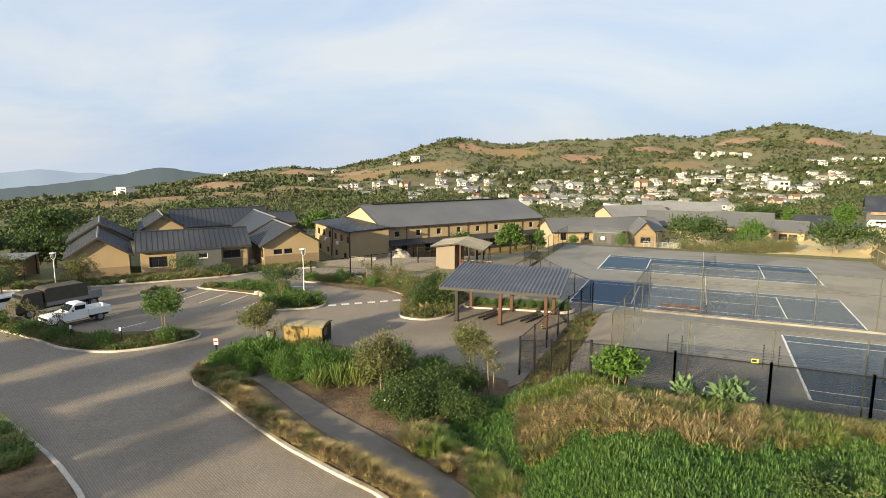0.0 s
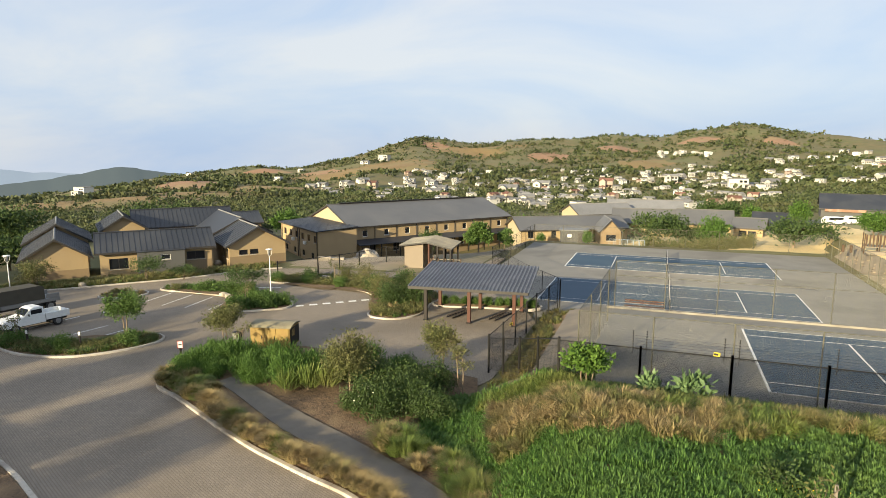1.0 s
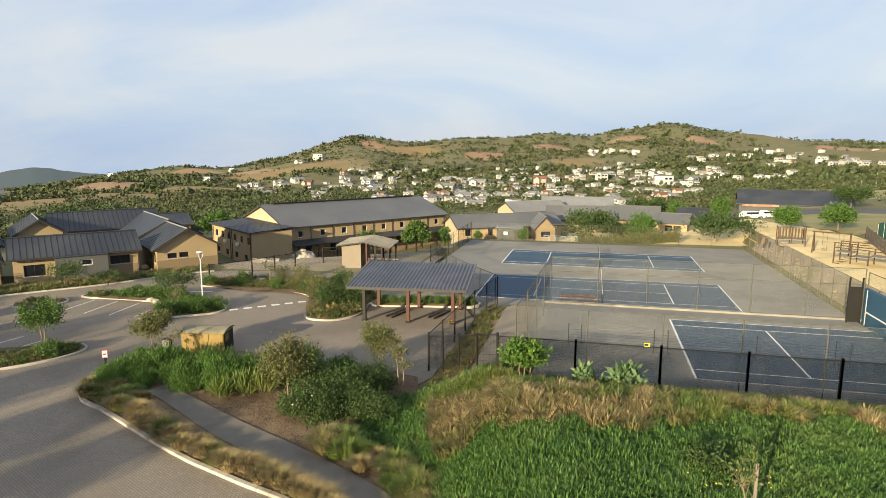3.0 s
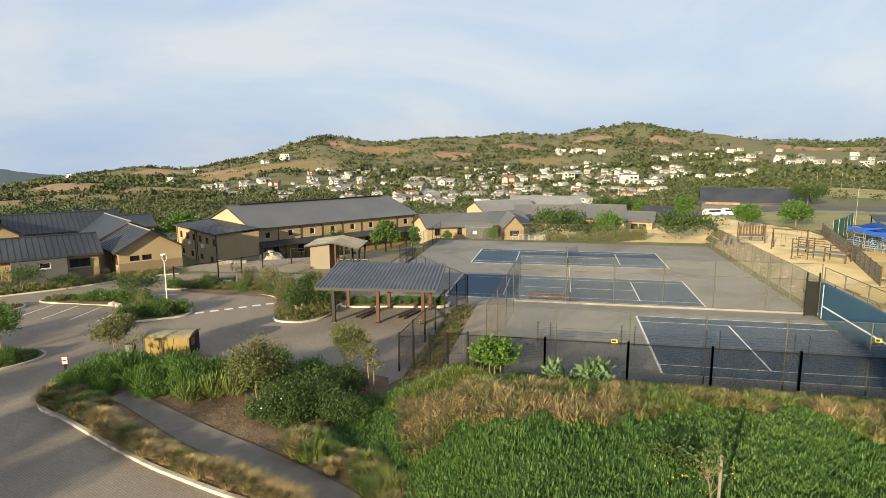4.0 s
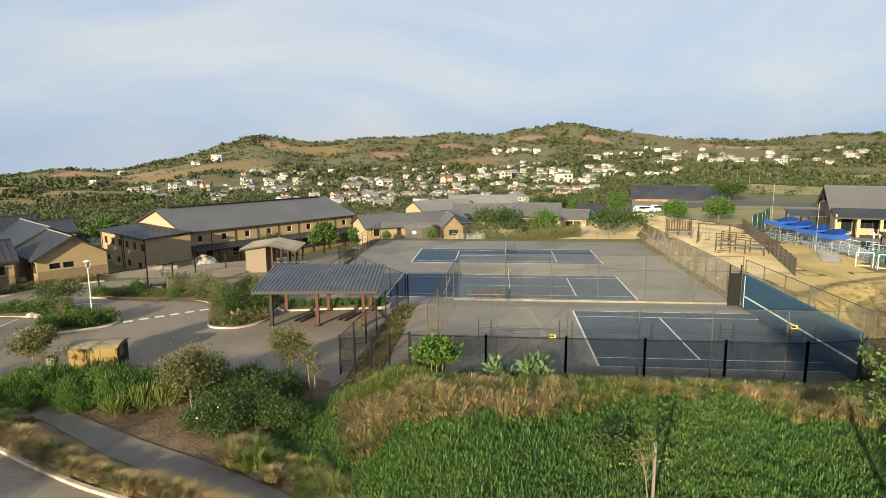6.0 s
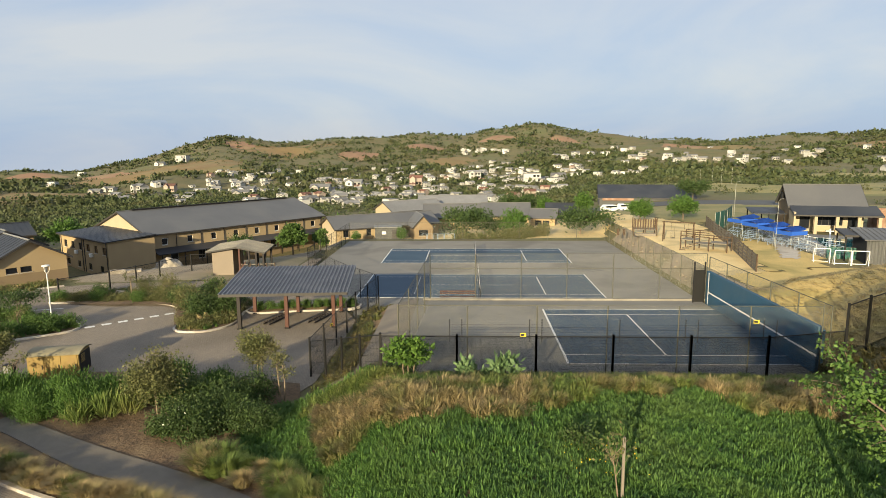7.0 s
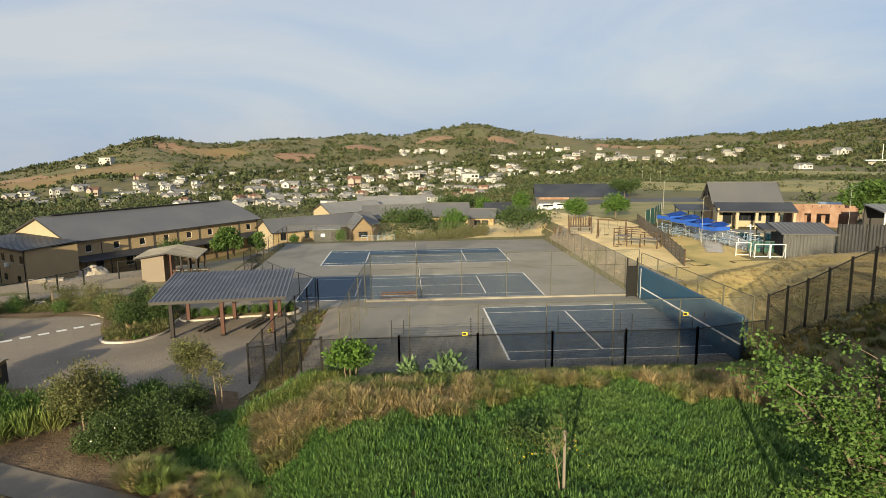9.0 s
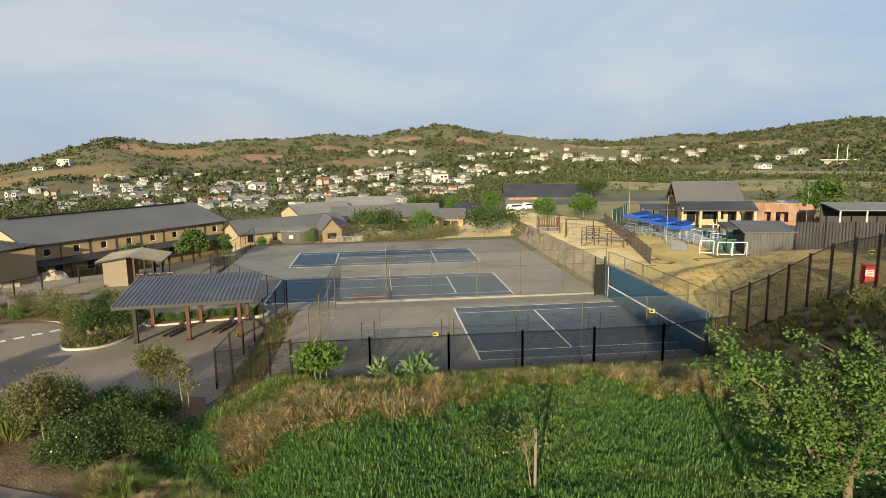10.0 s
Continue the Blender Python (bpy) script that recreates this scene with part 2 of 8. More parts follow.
    grass_mix=leaf_mat("half_dry_grass_blades", (0.125, 0.13, 0.048), (0.27, 0.225, 0.10), (0.11, 0.135, 0.042), patch=0.9),
    grass_bank=leaf_mat("dull_bank_grass", (0.05, 0.062, 0.02), (0.12, 0.125, 0.042), (0.15, 0.12, 0.05), patch=0.5),
    grass_gold=leaf_mat("golden_grass_blades", (0.25, 0.19, 0.092), (0.42, 0.325, 0.165), (0.18, 0.165, 0.066), patch=0.8),
    grass_green=leaf_mat("green_grass_blades", (0.075, 0.12, 0.026), (0.17, 0.22, 0.055), (0.19, 0.185, 0.06), patch=0.4),
    flower=leaf_mat("yellow_flowers", (0.6, 0.42, 0.02), (0.7, 0.55, 0.05), (0.6, 0.45, 0.03)),
    white_flower=leaf_mat("white_flowers", (0.6, 0.6, 0.5), (0.75, 0.75, 0.68), (0.65, 0.65, 0.55)),
    bare=mat("trodden_earth", (0.30, 0.245, 0.175), (0.24, 0.195, 0.14), rough=0.95, scale=0.4, fine=8, bump=0.2, stain=(0.19, 0.165, 0.10), stain_scale=0.15, dist=0.04),
    rock=mat("pale_rock", (0.42, 0.37, 0.30), (0.30, 0.26, 0.21), rough=0.9, scale=2, fine=12, bump=0.5, stain=(0.22, 0.19, 0.15), stain_scale=1.0, dist=0.05),
    sign_y=mat("yellow_sign", (0.55, 0.46, 0.04), (0.5, 0.41, 0.04), rough=0.5, bump=0),
    black=mat("black_paint", (0.015, 0.015, 0.015), (0.02, 0.02, 0.02), rough=0.5, bump=0),
    red=mat("red_paint", (0.42, 0.025, 0.015), (0.36, 0.02, 0.015), rough=0.45, bump=0.02),
    white_car=mat("white_car_paint", (0.72, 0.72, 0.70), (0.66, 0.66, 0.645), rough=0.25, scale=1, fine=6, bump=0, spec=0.5),
    rubber=mat("tyre_rubber", (0.02, 0.02, 0.02), (0.03, 0.03, 0.03), rough=0.85, bump=0.05),
    canvas=mat("brown_green_canvas", (0.06, 0.054, 0.04), (0.048, 0.043, 0.033), rough=0.9, scale=2, fine=30, bump=0.1),
    chrome=mat("dull_chrome", (0.55, 0.55, 0.55), (0.5, 0.5, 0.5), rough=0.25, metal=1.0, bump=0),
    blue_cloth=mat("blue_canopy_cloth", (0.02, 0.10, 0.46), (0.016, 0.08, 0.38), rough=0.75, scale=1, fine=14, bump=0.1),
    blue_pale=mat("pale_blue_paint", (0.30, 0.38, 0.46), (0.24, 0.31, 0.40), rough=0.6, bump=0.03),
    green_net=mat("green_shade_net", (0.03, 0.11, 0.09), (0.04, 0.13, 0.10), rough=0.8, bump=0.05),
    pool=glass_mat("pool_water", (0.03, 0.14, 0.13), 0.06),
    dry_lawn=mat("dry_lawn", (0.62, 0.44, 0.165), (0.43, 0.33, 0.12), rough=0.95, scale=0.3, fine=6, bump=0.3, stain=(0.30, 0.25, 0.085), stain_scale=0.14, dist=0.05),
    field=mat("dry_field_grass", (0.31, 0.255, 0.11), (0.20, 0.19, 0.08), rough=0.95, scale=0.12, fine=2, bump=0.3, stain=(0.15, 0.155, 0.06), stain_scale=0.06, dist=0.1),
    roof_worn=mat("worn_brown_grey_roof", (0.135, 0.128, 0.115), (0.105, 0.10, 0.09), rough=0.65, scale=0.8, fine=8, bump=0.05, stain=(0.17, 0.155, 0.13), stain_scale=0.5),
    bench_red=mat("dark_red_bench_wood", (0.055, 0.02, 0.014), (0.04, 0.016, 0.011), rough=0.7, scale=2, fine=18),
    sand=mat("pale_sand", (0.74, 0.57, 0.29), (0.62, 0.46, 0.22), rough=0.95, scale=0.4, fine=8, bump=0.2, stain=(0.44, 0.35, 0.18), stain_scale=0.2, dist=0.04),
    brick=mat("salmon_brick", (0.27, 0.155, 0.10), (0.21, 0.12, 0.08), rough=0.9, scale=1.2, fine=10, bump=0.2, stain=(0.31, 0.21, 0.15), stain_scale=0.6),
    asphalt=mat("grey_asphalt", (0.10, 0.10, 0.10), (0.085, 0.085, 0.085), rough=0.85, scale=0.3, fine=10, bump=0.1),
    house_white=mat("white_house_wall", (0.50, 0.485, 0.455), (0.41, 0.398, 0.37), rough=0.85, scale=0.3, fine=3, bump=0, per_object=0.3),
    house_grey=mat("grey_house_wall", (0.36, 0.34, 0.31), (0.30, 0.285, 0.26), rough=0.85, scale=0.3, fine=3, bump=0, per_object=0.2),
    house_pink=mat("pale_pink_house_wall", (0.37, 0.30, 0.25), (0.31, 0.25, 0.21), rough=0.85, scale=0.3, fine=3, bump=0, per_object=0.15),
    roof_far=mat("far_grey_roof", (0.20, 0.195, 0.19), (0.15, 0.147, 0.143), rough=0.6, scale=0.3, fine=3, bump=0, per_object=0.35),
    roof_brown=mat("far_brown_roof", (0.19, 0.09, 0.06), (0.14, 0.07, 0.05), rough=0.7, scale=0.3, fine=3, bump=0, per_object=0.3),
    bush_far=leaf_mat("hillside_bush", (0.032, 0.047, 0.019), (0.088, 0.106, 0.042), (0.085, 0.085, 0.038), patch=0.03),
    earth_red=mat("red_bare_earth", (0.30, 0.175, 0.105), (0.23, 0.14, 0.085), rough=1.0, scale=0.06, fine=0.6, bump=0.3, stain=(0.26, 0.19, 0.1), stain_scale=0.03, dist=0.5),
    earth_tan=mat("tan_dry_grass_slope", (0.235, 0.155, 0.067), (0.175, 0.122, 0.053), rough=1.0, scale=0.05, fine=0.5, bump=0.3, stain=(0.2, 0.16, 0.07), stain_scale=0.02, dist=0.5),
)
# ---- helpers for meshes ----
def ob_of(name, bm, material=None, parent=None, label="", kind="", smooth=False):
    me = bpy.data.meshes.new(name)
    bm.normal_update()
    bm.to_mesh(me)
    bm.free()
    for x in (material if isinstance(material, (list, tuple)) else [material]):
        if x:
            me.materials.append(x)
    if smooth:
        me.shade_smooth()
    ob = new(name, me)
    if parent:
        ob.parent = parent
    return tagged(ob, label=label, kind=kind)


def part(name, bm, material, parent, label="", smooth=False):
    return ob_of(name, bm, material, parent, label, smooth=smooth)


def thing(name, m, label, category, group=""):
    e = new(name)
    e.empty_display_size = 0.3
    e.matrix_basis = m
    return tagged(e, label=label, category=category, group=group)


def pd_mesh(name, verts, faces, material, parent=None, label="", kind="", smooth=False):
    me = bpy.data.meshes.new(name)
    me.from_pydata(verts, [], faces)
    for x in (material if isinstance(material, (list, tuple)) else [material]):
        me.materials.append(x)
    if smooth:
        me.shade_smooth()
    ob = new(name, me)
    if parent:
        ob.parent = parent
    return tagged(ob, label=label, kind=kind)


def add_box(bm, lo, hi, m=None, bevel=0.0):
    """A box from corner to corner, turned by m."""
    vs = [bm.verts.new(p) for p in ((lo[0], lo[1], lo[2]), (hi[0], lo[1], lo[2]), (hi[0], hi[1], lo[2]), (lo[0], hi[1], lo[2]),
                                    (lo[0], lo[1], hi[2]), (hi[0], lo[1], hi[2]), (hi[0], hi[1], hi[2]), (lo[0], hi[1], hi[2]))]
    fs = [bm.faces.new([vs[i] for i in q]) for q in ((3, 2, 1, 0), (4, 5, 6, 7), (0, 1, 5, 4), (1, 2, 6, 5), (2, 3, 7, 6), (3, 0, 4, 7))]
    if bevel:
        es = list({e for f in fs for e in f.edges})
        r = bmesh.ops.bevel(bm, geom=es, offset=bevel, segments=1, affect="EDGES", profile=0.5)
        vs = list({v for f in r["faces"] for v in f.verts} | {v for v in vs if v.is_valid})
    if m is not None:
        bmesh.ops.transform(bm, matrix=m, verts=vs)
    return vs


def box_bm(lo, hi, m=None, bevel=0.0):
    bm = bmesh.new()
    add_box(bm, lo, hi, m, bevel)
    return bm


def add_tube(bm, pts, radii, sides=6):
    """A closed tube through pts with a radius at each."""
    rings = []
    for i, p in enumerate(pts):
        p = Vector(p)
        d = (Vector(pts[min(i + 1, len(pts) - 1)]) - Vector(pts[max(i - 1, 0)])).normalized()
        a = d.orthogonal().normalized()
        c = d.cross(a)
        rings.append([bm.verts.new(p + (a * math.cos(k * math.tau / sides) + c * math.sin(k * math.tau / sides)) * radii[i]) for k in range(sides)])
    for r0, r1 in zip(rings, rings[1:]):
        for k in range(sides):
            bm.faces.new((r0[k], r0[(k + 1) % sides], r1[(k + 1) % sides], r1[k]))
    bm.faces.new(rings[0][::-1])
    bm.faces.new(rings[-1])


def add_prism(bm, poly, z0, z1):
    """An upright prism over a plan outline."""
    area = sum(a[0] * b[1] - b[0] * a[1] for a, b in zip(poly, poly[1:] + poly[:1]))
    if area < 0:
        poly = poly[::-1]
    lo, hi = [bm.verts.new((*p, z0)) for p in poly], [bm.verts.new((*p, z1)) for p in poly]
    bm.faces.new(lo[::-1])
    bm.faces.new(hi)
    for i in range(len(poly)):
        j = (i + 1) % len(poly)
        bm.faces.new((lo[i], lo[j], hi[j], hi[i]))


def smooth_loop(poly, steps=4, closed=True):
    """Rounds a plan outline (Catmull-Rom)."""
    n, out = len(poly), []
    for i in range(n if closed else n - 1):
        p = [Vector(poly[(i + k) % n] if closed else poly[max(0, min(n - 1, i + k))]) for k in (-1, 0, 1, 2)]
        for s in range(steps):
            t = s / steps
            out.append(tuple(0.5 * (2 * p[1] + (p[2] - p[0]) * t + (2 * p[0] - 5 * p[1] + 4 * p[2] - p[3]) * t * t + (3 * p[1] - p[0] - 3 * p[2] + p[3]) * t ** 3)))
    return out if closed else out + [tuple(poly[-1])]


# ---- the lie of the land ----
G = -2.6  # level of the car park


def ss(a, b, v):
    t = np.clip((v - a) / (b - a), 0, 1)
    return t * t * (3 - 2 * t)


RIDGE_AZ = [-75, -59, -52, -47, -42, -38, -33, -28.5, -25, -22.5, -20.5, -17, -11.7, -6.8, -4, 0, 2.8, 5.3, 7.5, 10, 15.6, 23, 27.3, 31.7, 36.6, 42, 60]
RIDGE_EL = [-3.8, -3.75, -3.3, -2.65, -1.75, -1.45, -1.4, -0.5, 0.6, 1.35, 1.1, 0.8, 1.1, 1.3, 1.6, 1.4, 2.0, 2.35, 2.2, 1.65, 0.9, 0.6, 1.0, 1.1, 1.7, 2.1, 2.3]
RIDGE_R = 1150.0


def far_height(x, y):
    """The valley and the hill beyond the site."""
    dx, dy = x - EYE[0], y - EYE[1]
    r, az = np.hypot(dx, dy), np.degrees(np.arctan2(dx, dy))
    e = np.interp(az, RIDGE_AZ, RIDGE_EL)
    w = ss(-2, 22, az)
    e100, e150, e200, e300 = -7.9 + 1.3 * w, -6.9 + 2.2 * w, -5.6 + 1.9 * w, -4.4 + 1.7 * w
    e500 = np.minimum(-3.1 + 1.4 * w, e - 0.7)
    lr = np.log(np.maximum(r, 60))
    k = [math.log(v) for v in (100, 150, 200, 300, 500)]
    el = np.where(lr < k[1], e100 + (e150 - e100) * (lr - k[0]) / (k[1] - k[0]),
         np.where(lr < k[2], e150 + (e200 - e150) * (lr - k[1]) / (k[2] - k[1]),
         np.where(lr < k[3], e200 + (e300 - e200) * (lr - k[2]) / (k[3] - k[2]),
         np.where(lr < k[4], e300 + (e500 - e300) * (lr - k[3]) / (k[4] - k[3]),
                  e500 + (e - e500) * np.clip((r - 500) / (RIDGE_R - 500), 0, 1) ** 0.9))))
    z = EYE[2] + r * np.tan(np.radians(el))
    beyond = EYE[2] + r * np.tan(np.radians(e - 1.4 * ss(RIDGE_R, 2400, r)))
    return np.where(r > RIDGE_R, beyond, z)


def near_height(x, y):
    z = np.full_like(x, G - 0.06)
    # the ground falls behind the buildings, to the hall
    s = (x + 40) * -0.55 + (y - 36) * 0.83
    z = z - 4.6 * ss(3, 22, s) * ss(-24, -32, x)
    # planted bank in front of the practice court, and the court's terrace
    u = x + 0.35 * np.minimum(y, 0) - 0.62 * np.maximum(y, 0)
    bank = 2.62 * ss(-16.3, -9.5, u) + 0.8 * ss(-11, -8, x) * ss(-2.4, -6.0, y)
    z = z + bank * ss(14.6, 13.6, y)
    # north of the courts the ground lies lower
    z = z - 1.45 * ss(63.6, 67, y) * ss(8, -2, x)
    # higher ground east of the courts, rising southward to a grassed mound
    east = ss(16.6, 18.6, x) * ss(10, 18, y) + ss(11.9, 14, x) * ss(16, 8, y)
    z = np.maximum(z, z + np.minimum(east, 1) * np.where(y > 13.8, 1.95, 1.95 * ss(7, 14, y)))
    w = x - 0.45 * (y + 2)
    z = z + (0.4 * ss(11.9, 13.5, x) + 3.6 * ss(9.5, 20, w) * ss(11.4, 13.2, x) * ss(21, 2, y)) * ss(26, 16, y)
    return z


def height(x, y):
    x, y = np.asarray(x, float), np.asarray(y, float)
    r = np.hypot(x - EYE[0], y - EYE[1])
    w = ss(105, 150, r)
    return near_height(x, y) * (1 - w) + far_height(x, y) * w


def gz(x, y):
    return float(height(np.array([x]), np.array([y]))[0])


def axis_steps(lo, hi, fine_lo, fine_hi, step, grow):
    v = list(np.arange(fine_lo, fine_hi + 1e-6, step))
    d, s = fine_hi, step
    while d < hi:
        s *= grow
        d += s
        v.append(d)
    d, s = fine_lo, step
    while d > lo:
        s *= grow
        d -= s
        v.insert(0, d)
    return np.array(v)


gx = axis_steps(-4600, 4600, -34, 26, 0.6, 1.05)
gy = axis_steps(-1500, 4900, -32, 18, 0.6, 1.045)
# the terrace's retaining edge falls between two close rows
gy = np.sort(np.r_[gy, 13.62, 14.58])
XX, YY = np.meshgrid(gx, gy)
ZZ = height(XX, YY)
# sunk under the court's slab and under the paving
ZZ = ZZ - 0.25 * ((XX > -9) & (XX < 11.9) & (YY > -1.6) & (YY < 13.5))
ZZ = ZZ - 0.35 * ((XX > -23.9) & (XX < 16) & (YY > 15.2) & (YY < 62.6) & (XX > -12.8 - (YY - 15) * 0.47))
bump = np.array([noise.noise((px * 0.013, py * 0.013, 0.0)) for px, py in zip(XX.ravel(), YY.ravel())]).reshape(XX.shape)
RR = np.hypot(XX - EYE[0], YY - EYE[1])
ZZ = ZZ + bump * np.minimum(9, np.maximum(0, RR - 160) * 0.018) * ss(1300, 1100, RR)
nx, ny = len(gx), len(gy)
faces = [(j * nx + i, j * nx + i + 1, (j + 1) * nx + i + 1, (j + 1) * nx + i) for j in range(ny - 1) for i in range(nx - 1)]
ground = pd_mesh("ground", list(zip(XX.ravel().tolist(), YY.ravel().tolist(), ZZ.ravel().tolist())), faces, M["ground"], kind="structure", smooth=True,
                 label="dry grass and bare earth ground rising to a hill")


def mesh_z(x, y):
    """Height of the ground sheet itself."""
    x, y = np.atleast_1d(np.asarray(x, float)), np.atleast_1d(np.asarray(y, float))
    i, j = np.clip(np.searchsorted(gx, x) - 1, 0, nx - 2), np.clip(np.searchsorted(gy, y) - 1, 0, ny - 2)
    u, v = (x - gx[i]) / (gx[i + 1] - gx[i]), (y - gy[j]) / (gy[j + 1] - gy[j])
    return ZZ[j, i] * (1 - u) * (1 - v) + ZZ[j, i + 1] * u * (1 - v) + ZZ[j + 1, i] * (1 - u) * v + ZZ[j + 1, i + 1] * u * v


def seen_from_eye(az, el):
    """Where the ground lies in this direction from the hovering place: the first height reached beyond 150 m."""
    r = np.arange(150.0, RIDGE_R, 4.0)
    x, y = EYE[0] + r * math.sin(radians(az)), EYE[1] + r * math.cos(radians(az))
    e = np.degrees(np.arctan2(mesh_z(x, y) - EYE[2], r))
    k = int(np.argmax(e > el)) if (e > el).any() else len(r) - 1
    return float(x[k]), float(y[k]), float(r[k])
# ---- paved yard, road, path and planting beds ----
def slab_ob(name, poly, z, thick, material, label):
    b = bmesh.new()
    add_prism(b, poly, z - thick, z)
    return ob_of(name, b, material, kind="structure", label=label)


slab_ob("pavement", [(-110, -40), (-110, 4), (-66, 8.0), (-60.8, 12.6), (-57.3, 16.6), (-53.5, 21.0), (-50.2, 26.7), (-47.4, 29.5), (-43, 31), (-26, 33), (-25.5, 46), (-24.2, 46), (-24.0, 38), (-14.4, 17), (-14.4, 3.6), (-16.6, -2), (-11.5, -10), (-10, -18), (-4, -40)],
        G, 0.3, M["paving"], "grey-brown interlocking block paving of yard and road")


def offset_loop(poly, d):
    """The outline moved inwards by d."""
    n = len(poly)
    area = sum(a[0] * b[1] - b[0] * a[1] for a, b in zip(poly, poly[1:] + poly[:1]))
    s = 1 if area > 0 else -1
    out = []
    for i in range(n):
        a, p, c = Vector(poly[i - 1]), Vector(poly[i]), Vector(poly[(i + 1) % n])
        t = (c - a).normalized()
        out.append((p.x - t.y * d * s, p.y + t.x * d * s))
    return out


def planting_bed(name, poly, label, steps=4, kerb_h=0.14, kerb_w=0.16):
    """A kerbed bed: a ring of kerb and soil inside it."""
    out = smooth_loop(poly, steps)
    inn = offset_loop(out, kerb_w)
    b = bmesh.new()
    n = len(out)
    rows = [[b.verts.new((*p, z)) for p in pts] for pts, z in ((out, G - 0.1), (out, G + kerb_h - 0.03), (offset_loop(out, 0.03), G + kerb_h), (inn, G + kerb_h), (inn, G - 0.1))]
    for r0, r1 in zip(rows, rows[1:]):
        for i in range(n):
            b.faces.new((r0[i], r0[(i + 1) % n], r1[(i + 1) % n], r1[i]))
    bmesh.ops.recalc_face_normals(b, faces=b.faces)
    kerb = ob_of(name, b, M["kerb"], kind="structure", label=label)
    b = bmesh.new()
    c = Vector((sum(p[0] for p in inn) / n, sum(p[1] for p in inn) / n))
    rim = [b.verts.new((*p, G + kerb_h - 0.05)) for p in inn]
    mid = [b.verts.new((*(Vector(p) * 0.5 + c * 0.5), G + kerb_h + 0.06)) for p in inn]
    for i in range(n):
        b.faces.new((rim[i], rim[(i + 1) % n], mid[(i + 1) % n], mid[i]))
    b.faces.new(mid)
    bmesh.ops.recalc_face_normals(b, faces=b.faces)
    ob_of("bed_soil", b, M["soil"], kerb)
    return kerb


BED_A = [(-62, -2.6), (-54.3, -2.3), (-49.8, -2.7), (-46.5, -3.3), (-44.2, -3.2), (-41.8, -2.4), (-39.9, -0.4), (-39.0, 1.8), (-39.4, 3.2), (-41.0, 3.6), (-43.2, 1.6), (-45.4, 0.0), (-50, -0.5), (-56, -0.3), (-62, 0.2)]
BED_B = [(-51.7, 15.3), (-47.0, 15.5), (-42.6, 14.8), (-41.6, 11.0), (-40.8, 10.1), (-39.1, 11.0), (-37.2, 12.3), (-35.9, 13.6), (-36.4, 15.4), (-39.1, 17.6), (-42.0, 18.6), (-49.1, 18.6), (-52.0, 17.0)]
BED_C = [(-55.4, 11.2), (-53.9, 10.7), (-52.4, 11.4), (-51.6, 13.2), (-52.6, 14.4), (-54.6, 13.4)]
BED_D = [(-44.0, 22.3), (-39.8, 22.8), (-36.9, 22.6), (-34.2, 22.4), (-31.7, 21.3), (-30.0, 19.2), (-28.7, 15.8), (-28.3, 14.2), (-27.2, 13.4), (-25.4, 13.6), (-24.3, 14.9), (-24.0, 16.5), (-24.4, 19.2), (-24.6, 22.5), (-29, 27.5), (-36, 28.5), (-43, 26.5)]
planting_bed("kerb_1", BED_A, "pale concrete kerb round a planted parking island")
planting_bed("kerb_2", BED_B, "pale concrete kerb round a planted island with a lamp")
planting_bed("kerb_3", BED_C, "pale concrete kerb of a small round island")
planting_bed("kerb_4", BED_D, "pale concrete kerb of the shrub bed beside the shelter")
planting_bed("kerb_5", [(-23.9, 18.9), (-20.0, 19.6), (-15.4, 20.5), (-15.2, 22.5), (-20, 21.8), (-24.2, 20.9)], "pale kerb of the low hedge behind the shelter", steps=3)


def kerb_line(name, pts, label, w=0.16, h=0.14, steps=4):
    """An open kerb along pts; pieces about a metre long with thin joints."""
    pts = smooth_loop(pts, steps, closed=False)
    b = bmesh.new()
    root = None
    for i, (p, q) in enumerate(zip(pts, pts[1:])):
        d = Vector(q) - Vector(p)
        ln = d.length
        k = max(1, round(ln / 1.0))
        for j in range(k):
            a = Vector(p) + d * (j / k)
            m = Matrix.Translation((a.x, a.y, G)) @ Matrix.Rotation(math.atan2(d.y, d.x), 4, "Z")
            bb = box_bm((0.006, -w / 2, -0.15), (ln / k - 0.006, w / 2, h), m, 0.02)
            if root is None:
                root = ob_of(name, bb, M["kerb"], kind="structure", label=label)
            else:
                ob_of("kerbstone", bb, M["kerb"], root)
    return root


KERB_NEAR = [(-33.6, -1.6), (-33.5, -3.0), (-32.7, -4.2), (-31.6, -4.85), (-30.5, -5.2), (-28.5, -6.1), (-25.4, -7.55), (-22.6, -8.75), (-20.7, -9.4), (-18.7, -10.05), (-16.1, -10.85), (-14.6, -12.2), (-13.9, -14.5), (-13.6, -18)]
kerb_line("kerb_6", KERB_NEAR, "pale concrete kerbstones along the road", w=0.24)
kerb_line("kerb_7", [(-48, -11.5), (-42, -11.6), (-38.5, -12.0), (-35.7, -12.7), (-33.3, -13.4), (-31.3, -14.0), (-30.1, -14.4), (-28.6, -15.0), (-27.0, -15.7), (-24, -17.5)], "grey concrete kerbstones on the far roadside", w=0.22)
kerb_line("kerb_8", [(-70, 6.0), (-66, 8.0), (-63.6, 10.3), (-60.8, 12.7), (-57.3, 16.7), (-53.5, 21.1), (-50.2, 26.8), (-47.4, 29.6)], "pale concrete kerbstones before the buildings")
